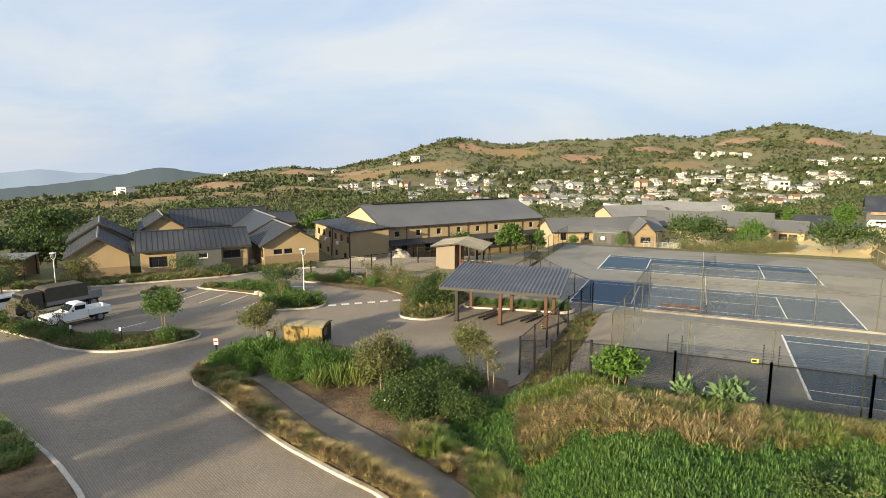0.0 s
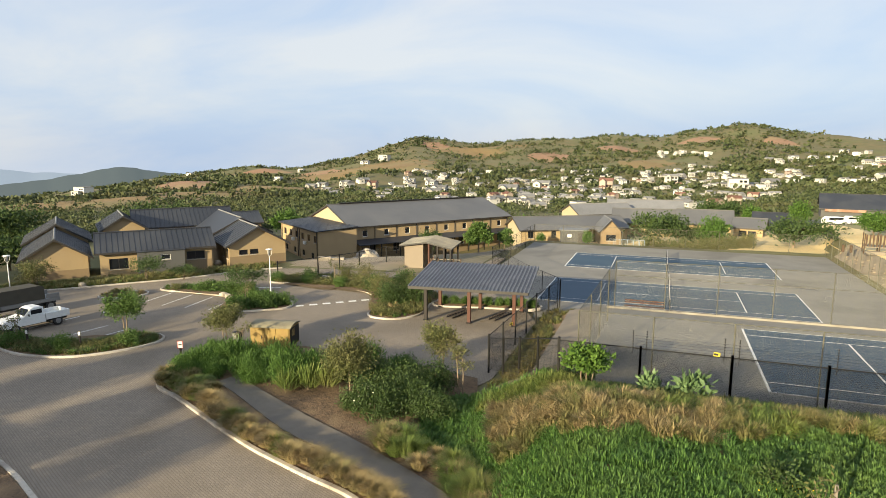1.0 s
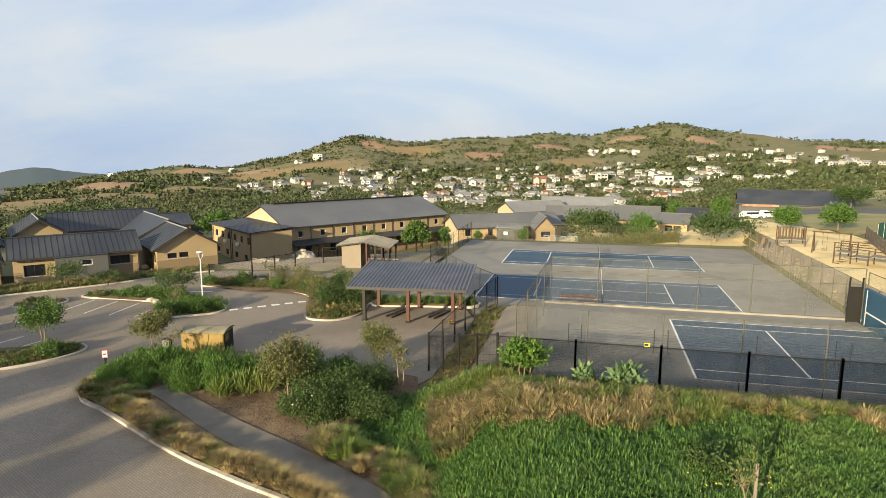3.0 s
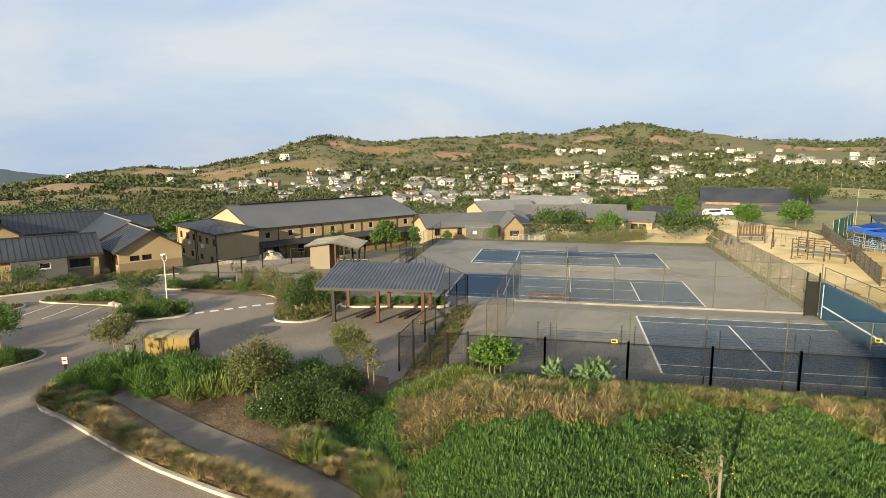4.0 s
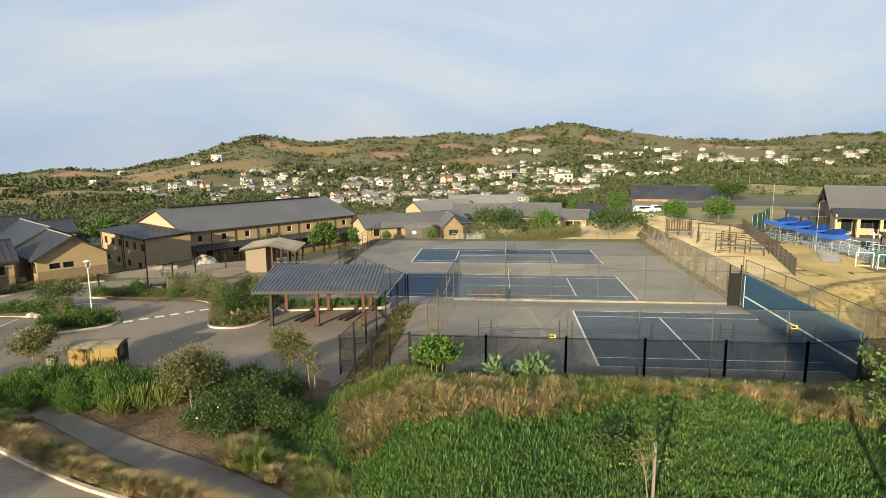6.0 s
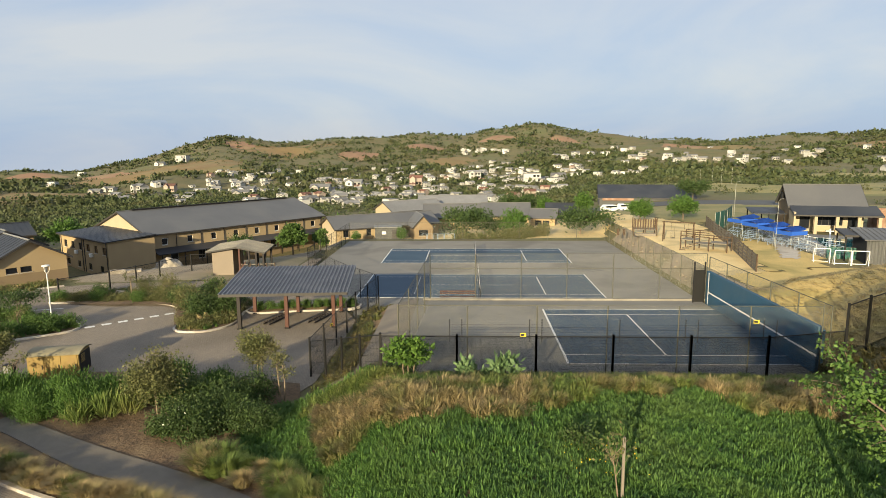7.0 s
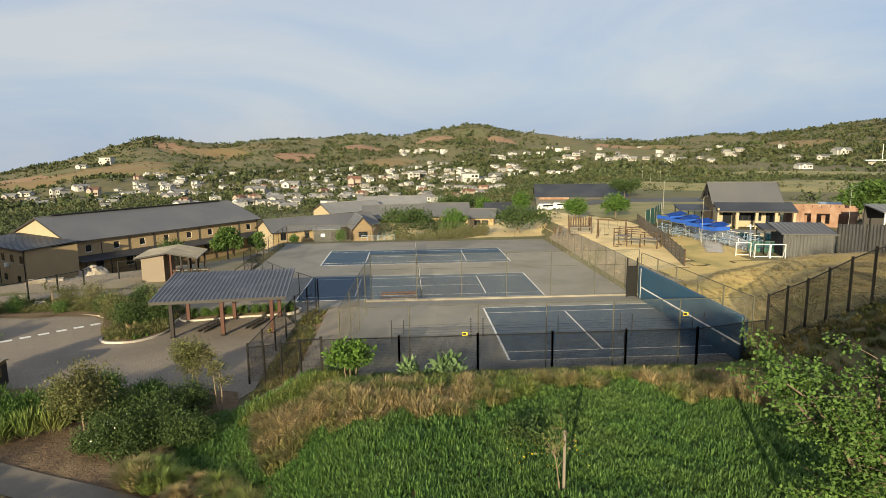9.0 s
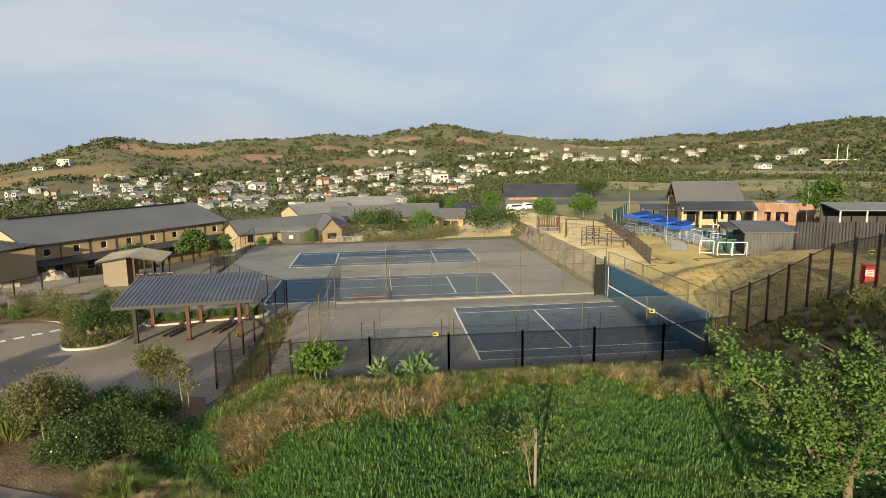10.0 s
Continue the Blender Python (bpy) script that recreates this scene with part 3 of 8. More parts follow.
# beds' soil on the ground level: the near bed and the corner bed
slab_ob("bed_soil_near", [(-33.4, -1.6), (-33.3, -3.0), (-32.6, -4.1), (-30.4, -5.1), (-25.3, -7.45), (-20.6, -9.3), (-16.0, -10.75), (-14.5, -12.2), (-13.8, -14.5), (-13.5, -18), (-9, -18), (-10.5, -9.5), (-13.5, -2.5), (-15.2, 3.2), (-21.0, 4.4), (-28.4, 4.9), (-32.4, 4.0), (-34.2, 1.2)], G + 0.10, 0.3, M["soil"], "brown mulched soil of the planting bed")
slab_ob("bed_soil_corner", [(-60, -40), (-60, -11.6), (-42, -11.7), (-38.5, -12.1), (-35.7, -12.8), (-31.3, -14.1), (-28.6, -15.1), (-24, -17.6), (-14, -26), (-14, -40)], G + 0.10, 0.3, M["soil"], "reddish bare soil at the roadside corner")
PATH_L = [(-29.6, -2.9), (-27.8, -3.65), (-22.3, -6.75), (-18.9, -8.0), (-15.1, -9.7), (-13.7, -11.2), (-13.0, -14), (-12.8, -18)]
PATH_R = [(-29.2, -1.4), (-27.6, -2.3), (-22.0, -5.0), (-17.7, -6.85), (-12.9, -9.3), (-11.7, -11.0), (-11.2, -14), (-11.0, -18)]
slab_ob("path", smooth_loop(PATH_L, 3, False) + smooth_loop(PATH_R, 3, False)[::-1], G + 0.14, 0.2, M["path"], "grey concrete footpath through the planting")


def painted(name, x0, y0, x1, y1, w, label="worn white parking line"):
    d = Vector((x1 - x0, y1 - y0))
    m = Matrix.Translation((x0, y0, G)) @ Matrix.Rotation(math.atan2(d.y, d.x), 4, "Z")
    return ob_of(name, box_bm((0, -w / 2, -0.02), (d.length, w / 2, 0.006), m), M["line"], kind="structure", label=label)


for i in range(5):
    painted("parking_line", -46.9 + i * 2.35, -0.2 + 0.1 * i, -46.2 + i * 2.35, 4.2, 0.10) if i < 2 else None
    painted("parking_line", -56.2 + i * 2.45, 1.0, -55.6 + i * 2.45, 5.4, 0.10) if i < 3 else None
for i in range(4):
    painted("parking_line", -49.6 + i * 2.5, 10.6 + 0.1 * i, -50.0 + i * 2.45, 15.0, 0.10)
for i in range(6):
    f = i / 5
    x, y = -35.4 + 4.5 * f, 14.9 + 4.0 * f
    painted("crossing_block", x - 0.28, y - 0.22, x + 0.28, y + 0.22, 0.45, "white block of a worn crossing line")
painted("parking_line", -43.6, 19.9, -41.4, 20.6, 0.12)
painted("parking_line", -50.3, 7.2, -49.0, 6.9, 0.14)

# ---- courts ----
slab_ob("court_slab_1", [(-9.0, -1.6), (11.85, -1.6), (11.85, 13.5), (-9.0, 13.5)], 0.0, 2.9, M["slab"], "grey concrete slab of the practice court")
ZB = -2.8
slab_ob("court_slab_2", [(-13.0, 15.0), (16.2, 15.0), (15.9, 63), (-23.8, 63), (-23.8, 38)], ZB, 0.3, M["slab"], "grey concrete slab of the tennis courts")
W, L = 10.97, 23.77


def court(name, x0, y0, z, half=False):
    ln = L / 2 if half else L
    c = ob_of(name, box_bm((x0, y0, z - 0.02), (x0 + ln, y0 + W, z + 0.004)), M["court"], kind="structure", label="blue painted tennis court with worn white lines")

    def stripe(ax, ay, bx, by, ww):
        ob_of("court_line", box_bm((min(ax, bx) - ww, min(ay, by) - ww, z), (max(ax, bx) + ww, max(ay, by) + ww, z + 0.010)), M["line"], c)
    xe, w = x0 + ln, 0.08
    for yy in (y0, y0 + W, y0 + 1.37, y0 + W - 1.37):
        stripe(x0 + w, yy, xe - w, yy, 0.02)
    for xx in [x0] + ([] if half else [xe]):
        stripe(xx, y0 + w, xx, y0 + W - w, 0.06)
    for xx in [x0 + 5.485] + ([] if half else [xe - 5.485]):
        stripe(xx, y0 + 1.37 + w, xx, y0 + W - 1.37 - w, 0.05)
    if not half:
        stripe(x0 + 5.6, y0 + W / 2, xe - 5.6, y0 + W / 2, 0.02)
    return c


court("court_1", 0, 0, 0.0, half=True)
court("court_2", 7.78 - L, 25.73, ZB)
court("court_3", -16.14, 43.87, ZB)
# pale edging kerb along the terrace of the practice court
slab_ob("terrace_edge", [(-8.6, 13.5), (12.2, 13.5), (12.2, 13.78), (-8.6, 13.78)], 0.14, 3.2, M["edging"], "weathered concrete edging on the retaining wall")


def swept(name, prof, y0, y1, material, label):
    """An embankment: a profile (x, z) carried along y."""
    b = bmesh.new()
    lo, hi = [b.verts.new((x, y0, z)) for x, z in prof], [b.verts.new((x, y1, z)) for x, z in prof]
    b.faces.new(lo), b.faces.new(hi[::-1])
    for i in range(len(prof)):
        j = (i + 1) % len(prof)
        b.faces.new((lo[j], lo[i], hi[i], hi[j]))
    bmesh.ops.recalc_face_normals(b, faces=b.faces)
    return ob_of(name, b, material, kind="structure", label=label)


swept("ramp", [(-9.03, -2.9), (-9.03, -0.06), (-11.4, -0.75), (-11.4, -2.9)], -0.6, 14.6, M["path"], "worn grey paved strip sloping beside the court")
swept("ramp_verge", [(-11.403, -2.9), (-11.403, -0.85), (-13.9, -2.55), (-13.9, -2.9)], -0.6, 14.6, M["soil"], "weedy earth slope below the paved strip")


# ---- tennis nets, practice wall ----
def tennis_net(x, y0, z):
    e = thing("tennis_net", pose(x, y0, z), "dark tennis net with white band between two posts", "tennis net", "tennis nets")
    for yy in (-0.9, W + 0.9):
        b = bmesh.new()
        add_tube(b, [(0, yy, 0), (0, yy, 1.09)], [0.045, 0.045], 8)
        part("post", b, M["steel_dark"], e)
    b = bmesh.new()
    n = 90
    for i in range(n + 1):
        yy = -0.9 + (W + 1.8) * i / n
        add_box(b, (-0.006, yy - 0.006, 0.05), (0.006, yy + 0.006, 1.0))
    for k in range(8):
        add_box(b, (-0.006, -0.9, 0.06 + k * 0.12), (0.006, W + 0.9, 0.075 + k * 0.12))
    part("mesh", b, M["wire"], e)
    part("band", box_bm((-0.02, -0.88, 0.98), (0.02, W + 0.88, 1.06)), M["line"], e, "white net band")
    return e


tennis_net(7.78 - L / 2, 25.73, ZB)
tennis_net(-16.14 + L / 2, 43.87, ZB)
e = thing("practice_wall", pose(11.9, -1.2, 0), "tall blue painted tennis practice wall with a white net line", "wall")
part("wall", box_bm((0, 0, -0.3), (0.23, 14.0, 2.4), None, 0.015), M["blue_wall"], e)
part("net_line", box_bm((-0.012, 0.0, 0.86), (0.01, 13.6, 0.96)), M["line"], e, "white net-height line")
part("side_line", box_bm((-0.012, 13.55, 0.03), (0.01, 13.65, 2.33)), M["line"], e, "white upright line")
for k in range(4):
    part("buttress", box_bm((0.23, 0.4 + k * 4.3, -0.3), (0.6, 0.7 + k * 4.3, 2.1), None, 0.02), M["blue_wall"], e)
# dark windbreak beside the wall
e = thing("windbreak_screen", pose(11.0, 13.0, 0), "dark green windbreak screen on a steel frame", "screen")
part("screen", box_bm((0.1, 0.0, 0.05), (0.85, 0.04, 2.4)), M["steel_dark"], e)
for x in (0.1, 0.85):
    part("post", box_bm((x - 0.04, -0.03, 0), (x + 0.04, 0.07, 3.0)), M["steel_dark"], e)


# ---- fences ----
def wire_mesh(bm, length, z0, z1, s, r, upright=False):
    """Chain link (slanting wires both ways) or weld mesh (upright wires) between two posts, along x."""
    h = z1 - z0
    def wire(ax, az, bx, bz, y):
        d = Vector((bx - ax, 0, bz - az)).normalized()
        n = Vector((-d.z, 0, d.x)) * r
        v = [bm.verts.new(p) for p in ((ax + n.x, y, az + n.z), (ax - n.x, y, az - n.z), (bx - n.x, y, bz - n.z), (bx + n.x, y, bz + n.z))]
        w = [bm.verts.new(p.co + Vector((0, r, 0))) for p in v]
        bm.faces.new(v)
        bm.faces.new(w[::-1])
    if upright:
        k = int(length / s)
        for i in range(1, k):
            wire(i * length / k, z0, i * length / k, z1, 0)
        rows = max(1, int(h / min(0.3, s * 6)))
        for j in range(rows + 1):
            wire(0, z0 + j * h / rows, length, z0 + j * h / rows, 0.01)
        return
    x = -h
    while x < length:
        a, b = max(x, 0), min(x + h, length)
        if b - a > 0.02:
            wire(a, z0 + a - x, b, z0 + b - x, 0)
            wire(a, z1 - (a - x), b, z1 - (b - x), 0.006)
        x += s


def fence(pts, height_m, label, post_m, wire_m, step=3.0, post_r=0.04, s=0.16, r=0.004, upright=False, rail=True, square=False, group="court fences", top_extra=0.0, mid_rail=False):
    """A fence along plan points with ground heights (x, y, z): posts, rails and mesh, each a part."""
    e = thing("fence", pose(*pts[0]), label, "fence", group)
    o = Vector(pts[0])
    for a, b in zip(pts, pts[1:]):
        a, b = Vector(a), Vector(b)
        d = b - a
        flat = Vector((d.x, d.y, 0))
        k = max(1, round(flat.length / step))
        yaw = math.atan2(d.y, d.x)
        for i in range(k):
            p = a + d * (i / k) - o
            q = a + d * ((i + 1) / k) - o
            for c in ([p, q] if i == k - 1 else [p]):
                bb = bmesh.new()
                if square:
                    add_box(bb, (-post_r, -post_r, -0.3), (post_r, post_r, height_m + 0.12 + top_extra), Matrix.Translation(c) @ Matrix.Rotation(yaw, 4, "Z"), 0.01)
                else:
                    add_tube(bb, [c + Vector((0, 0, -0.3)), c + Vector((0, 0, height_m + top_extra))], [post_r, post_r], 6)
                part("post", bb, post_m, e)
            if rail:
                for zz in ([height_m, height_m * 0.68] if mid_rail else [height_m]):
                    bb = bmesh.new()
                    add_tube(bb, [p + Vector((0, 0, zz)), q + Vector((0, 0, zz))], [post_r * 0.6] * 2, 5)
                    part("rail", bb, post_m, e)
            bb = bmesh.new()
            seg = Vector((q.x - p.x, q.y - p.y, 0)).length
            wire_mesh(bb, seg, 0.05, height_m - 0.02, s, r, upright)
            shear = Matrix.Identity(4)
            shear[2][0] = (q.z - p.z) / seg
            bmesh.ops.transform(bb, matrix=Matrix.Translation(p) @ Matrix.Rotation(yaw, 4, "Z") @ shear, verts=bb.verts)
            part("wire_panel", bb, wire_m, e)
    return e


near_posts = [(-9.6, -1.75, -0.05), (-5.8, -1.75, -0.05), (-1.9, -1.75, -0.05), (1.85, -1.75, -0.05), (5.6, -1.75, -0.05), (9.3, -1.75, -0.05), (12.9, -1.75, 0.3)]
fence(near_posts, 2.05, "dark welded-mesh security fence along the court", M["steel_dark"], M["wire"], step=4.0, post_r=0.055, s=0.0127, r=0.0020, upright=True, rail=True, square=True, group="security fences")
fence([(-8.72, -1.5, 0), (11.9, -1.5, 0)], 3.5, "tall thin-posted chain-link fence round the practice court", M["steel_green"], M["wire_green"], step=3.43, post_r=0.03, s=0.05, r=0.0007)
fence([(-8.72, -1.45, 0), (-8.06, 13.55, 0)], 3.5, "tall chain-link fence on the practice court's side", M["steel_green"], M["wire_green"], step=3.75, post_r=0.034, s=0.05, r=0.0015)
fence([(-8.06, 13.62, 0.1), (12.2, 13.62, 0.1)], 3.4, "tall chain-link fence on the terrace edge", M["steel_green"], M["wire_green"], step=3.4, post_r=0.032, s=0.055, r=0.0012, mid_rail=True)
fence([(12.3, 13.4, 0), (12.3, -1.5, 0.2)], 3.3, "tall chain-link fence behind the practice wall", M["steel_green"], M["wire_green"], step=3.0, post_r=0.04, s=0.12, r=0.002)
fence([(16.35, 15.4, ZB), (16.0, 63.2, ZB)], 3.3, "tall chain-link fence beside the tennis courts", M["steel_green"], M["wire_green"], step=3.0, post_r=0.035, s=0.2, r=0.0018)
fence([(16.0, 63.2, ZB), (-23.8, 63.2, ZB)], 2.8, "chain-link fence behind the tennis courts", M["steel_green"], M["wire_green"], step=4.2, post_r=0.035, s=0.25, r=0.0025)
fence([(-23.9, 63.2, ZB), (-23.9, 38.2, ZB), (-17.4, 28.0, ZB), (-13.6, 22.9, ZB)], 2.8, "chain-link fence on the courts' far side", M["steel_dark"], M["wire"], step=3.2, post_r=0.035, s=0.2, r=0.003)
fence([(-14.9, 4.6, G), (-14.3, 16.6, G), (-13.4, 22.9, G)], 2.4, "dark steel fence beside the court ramp", M["steel_dark"], M["wire"], step=3.0, post_r=0.05, s=0.06, r=0.0025, upright=True, square=True, group="security fences")
fence([(-14.9, 4.6, G + 0.15), (-9.6, -1.75, -0.05)], 2.1, "dark steel palisade fence from the gate up to the court", M["steel_dark"], M["steel_dark"], step=2.1, post_r=0.05, s=0.075, r=0.006, upright=True, square=True, group="security fences")
bank = [(12.9 + 3.9 * k / 8, -1.75 - 5.9 * k / 8) for k in range(9)]
fence([(x, y, gz(x, y)) for x, y in bank], 2.6, "dark welded-mesh security fence climbing the grass bank", M["steel_dark"], M["wire"], step=1.0, post_r=0.05, s=0.0127, r=0.0021, upright=True, square=True, group="security fences")
fence([(-43.8, 23.6, G), (-41.2, 27.5, G), (-39.8, 34.7, -3.0), (-37.6, 37.8, -2.7), (-34.8, 38.0, G)], 2.0, "dark steel post fence behind the car park", M["steel_dark"], M["wire"], step=3.4, post_r=0.06, s=0.2, r=0.0025, square=True, group="security fences")
fence([(22.4, 27.6, -0.62), (26.2, 42.2, -0.65), (29.4, 56, -0.68), (31.1, 62.8, -0.7)], 1.55, "grey-brown slatted boundary fence of the playground", M["pole_wood"], M["grey_wood"], step=2.4, post_r=0.06, s=0.17, r=0.06, upright=True, square=True, group="playground fences")


def stock_sign(x, y, z, yaw=0):
    e = thing("warning_sign", pose(x, y, z, 0, 0, yaw), "small yellow warning sign fixed to the fence", "sign", "warning signs")
    part("plate", box_bm((-0.14, -0.02, -0.09), (0.14, 0.0, 0.09), None, 0.004), M["sign_y"], e)
    part("marking", box_bm((-0.12, -0.026, -0.05), (0.06, -0.0205, 0.05)), M["black"], e, "dark marking bar")
    return e


stock_sign(-2.55, -1.84, 2.12)
stock_sign(8.7, -1.6, 2.75)
stock_sign(-14.55, 9.0, -0.6, 60)
stock_sign(16.3, -6.6, gz(16.3, -6.6) + 1.9, -30)


# electric brackets on the near fence: insulated rods and thin wires
def bracket(x, z0):
    e = thing("electric_bracket", pose(x, -1.86, z0), "thin upright rod with a row of dark insulators", "fence bracket", "electric brackets")
    b = bmesh.new()
    add_tube(b, [(0, 0, 0), (0, 0, 1.15)], [0.012, 0.012], 5)
    part("rod", b, M["steel_dark"], e)
    for k in range(8):
        b = bmesh.new()
        add_tube(b, [(0, 0, 0.18 + k * 0.13), (0, 0, 0.235 + k * 0.13)], [0.034, 0.034], 6)
        part("insulator", b, M["black"], e)
    return e


rods = [x + dx for x in (-5.8, -1.9, 1.85, 5.6, 9.3) for dx in (-0.35, 0.25)]
for x in rods:
    bracket(x, 1.75)
for k in range(6):
    b = bmesh.new()
    add_tube(b, [(-6.05, -1.86, 1.98 + k * 0.13), (10.05, -1.86, 1.98 + k * 0.13)], [0.004, 0.004], 4)
    ob_of("fence_wire", b, M["wire"], kind="structure", label="thin taut electric fence wire")
# ---- buildings ----
def wall_bm(width, z0, z1, holes, thick=0.24):
    """An upright wall along x (outside towards -y) with rectangular openings (x, z, w, h) cut through it."""
    bm = bmesh.new()
    xs = sorted({0, width, *[v for h in holes for v in (h[0], h[0] + h[2])]})
    zs = sorted({z0, z1, *[v for h in holes for v in (h[1], h[1] + h[3])]})
    solid = lambda i, j: 0 <= i < len(xs) - 1 and 0 <= j < len(zs) - 1 and not any(h[0] - 1e-6 <= xs[i] and xs[i + 1] <= h[0] + h[2] + 1e-6 and h[1] - 1e-6 <= zs[j] and zs[j + 1] <= h[1] + h[3] + 1e-6 for h in holes)
    q = lambda *p: bm.faces.new([bm.verts.new(v) for v in p])
    for i in range(len(xs) - 1):
        for j in range(len(zs) - 1):
            if not solid(i, j):
                continue
            a, b, c, d = xs[i], xs[i + 1], zs[j], zs[j + 1]
            q((a, 0, c), (b, 0, c), (b, 0, d), (a, 0, d))
            q((b, thick, c), (a, thick, c), (a, thick, d), (b, thick, d))
            if not solid(i - 1, j):
                q((a, thick, c), (a, 0, c), (a, 0, d), (a, thick, d))
            if not solid(i + 1, j):
                q((b, 0, c), (b, thick, c), (b, thick, d), (b, 0, d))
            if not solid(i, j - 1):
                q((a, thick, c), (b, thick, c), (b, 0, c), (a, 0, c))
            if not solid(i, j + 1):
                q((a, 0, d), (b, 0, d), (b, thick, d), (a, thick, d))
    bmesh.ops.remove_doubles(bm, verts=bm.verts, dist=1e-5)
    return bm


def window(parent, m, x, z, w, h, frame_m, bars=1, sill=True, name="window"):
    """A window in a wall's opening: frame, panes and sill; m is the wall's pose in the building."""
    b = bmesh.new()
    t = 0.06
    for lo, hi in (((x, 0.08, z), (x + t, 0.15, z + h)), ((x + w - t, 0.08, z), (x + w, 0.15, z + h)), ((x + t, 0.08, z), (x + w - t, 0.15, z + t)), ((x + t, 0.08, z + h - t), (x + w - t, 0.15, z + h))):
        add_box(b, lo, hi, m)
    for k in range(bars):
        xx = x + w * (k + 1) / (bars + 1)
        add_box(b, (xx - 0.025, 0.085, z + t), (xx + 0.025, 0.145, z + h - t), m)
    f = part(name, b, frame_m, parent)
    part("pane", box_bm((x + t, 0.10, z + t), (x + w - t, 0.125, z + h - t), m), M["glass"], f, "dark window glass")
    if sill:
        part("sill", box_bm((x - 0.06, -0.06, z - 0.08), (x + w + 0.06, 0.07, z - 0.005), m, 0.01), M["kerb"], f)
    return f


def wall_part(parent, m, width, z0, z1, wins, wall_m, frame_m, lower=None, lower_z=0.0, label=""):
    """A wall with its windows; lower: another material below lower_z."""
    b = wall_bm(width, z0, z1, wins)
    bmesh.ops.transform(b, matrix=m, verts=b.verts)
    w = part("wall", b, wall_m, parent, label)
    if lower:
        b = wall_bm(width + 0.02, z0, lower_z, [(h[0] + 0.01, h[1], h[2], h[3]) for h in wins if h[1] < lower_z], 0.02)
        bmesh.ops.transform(b, matrix=m @ Matrix.Translation((-0.01, -0.0225, 0)), verts=b.verts)
        part("lower_wall", b, lower, parent, "darker lower wall")
    for h in wins:
        window(parent, m, *h[:4], frame_m, bars=max(0, round(h[2] / 0.9) - 1) if len(h) < 5 else h[4])
    return w


def slope_bm(a, b, c, d, thick=0.12):
    """A roof slope with eave a-b and ridge d-c."""
    a, b, c, d = (Vector(p) for p in (a, b, c, d))
    n = (b - a).cross(d - a).normalized()
    bm = bmesh.new()
    top, bot = [bm.verts.new(p) for p in (a, b, c, d)], [bm.verts.new(p - n * thick) for p in (a, b, c, d)]
    bm.faces.new(top)
    bm.faces.new(bot[::-1])
    for i in range(4):
        j = (i + 1) % 4
        bm.faces.new((bot[i], bot[j], top[j], top[i]))
    return bm


def roof_slope(parent, corners, material, thick=0.12, rib=0.0, rib_h=0.045, rib_w=0.05, label="", rib_m=None, name="roof"):
    """A roof slope as a part, with each raised seam from eave to ridge a piece of its own."""
    r = part(name, slope_bm(*corners, thick), material, parent, label)
    if not rib:
        return r
    a, b, c, d = (Vector(p) for p in corners)
    n = (b - a).cross(d - a).normalized()
    k = max(1, int((b - a).length / rib))
    e = (b - a).normalized() * rib_w / 2
    bm = bmesh.new()
    o, q = Vector((0, 0, 0)), d - a
    v = [bm.verts.new(s) for s in (o - e, o + e, o + e * 0.5 + n * rib_h, o - e * 0.5 + n * rib_h, q - e, q + e, q + e * 0.5 + n * rib_h, q - e * 0.5 + n * rib_h)]
    for f in ((0, 1, 2, 3), (5, 4, 7, 6), (3, 2, 6, 7), (1, 5, 6, 2), (4, 0, 3, 7)):
        bm.faces.new([v[s] for s in f])
    me = bpy.data.meshes.new("seam")
    bm.normal_update()
    bm.to_mesh(me)
    bm.free()
    me.materials.append(rib_m or material)
    for i in range(k + 1):
        ob = new("seam", me)
        ob.parent = r
        ob.matrix_basis = Matrix.Translation(a.lerp(b, i / k))
    return r


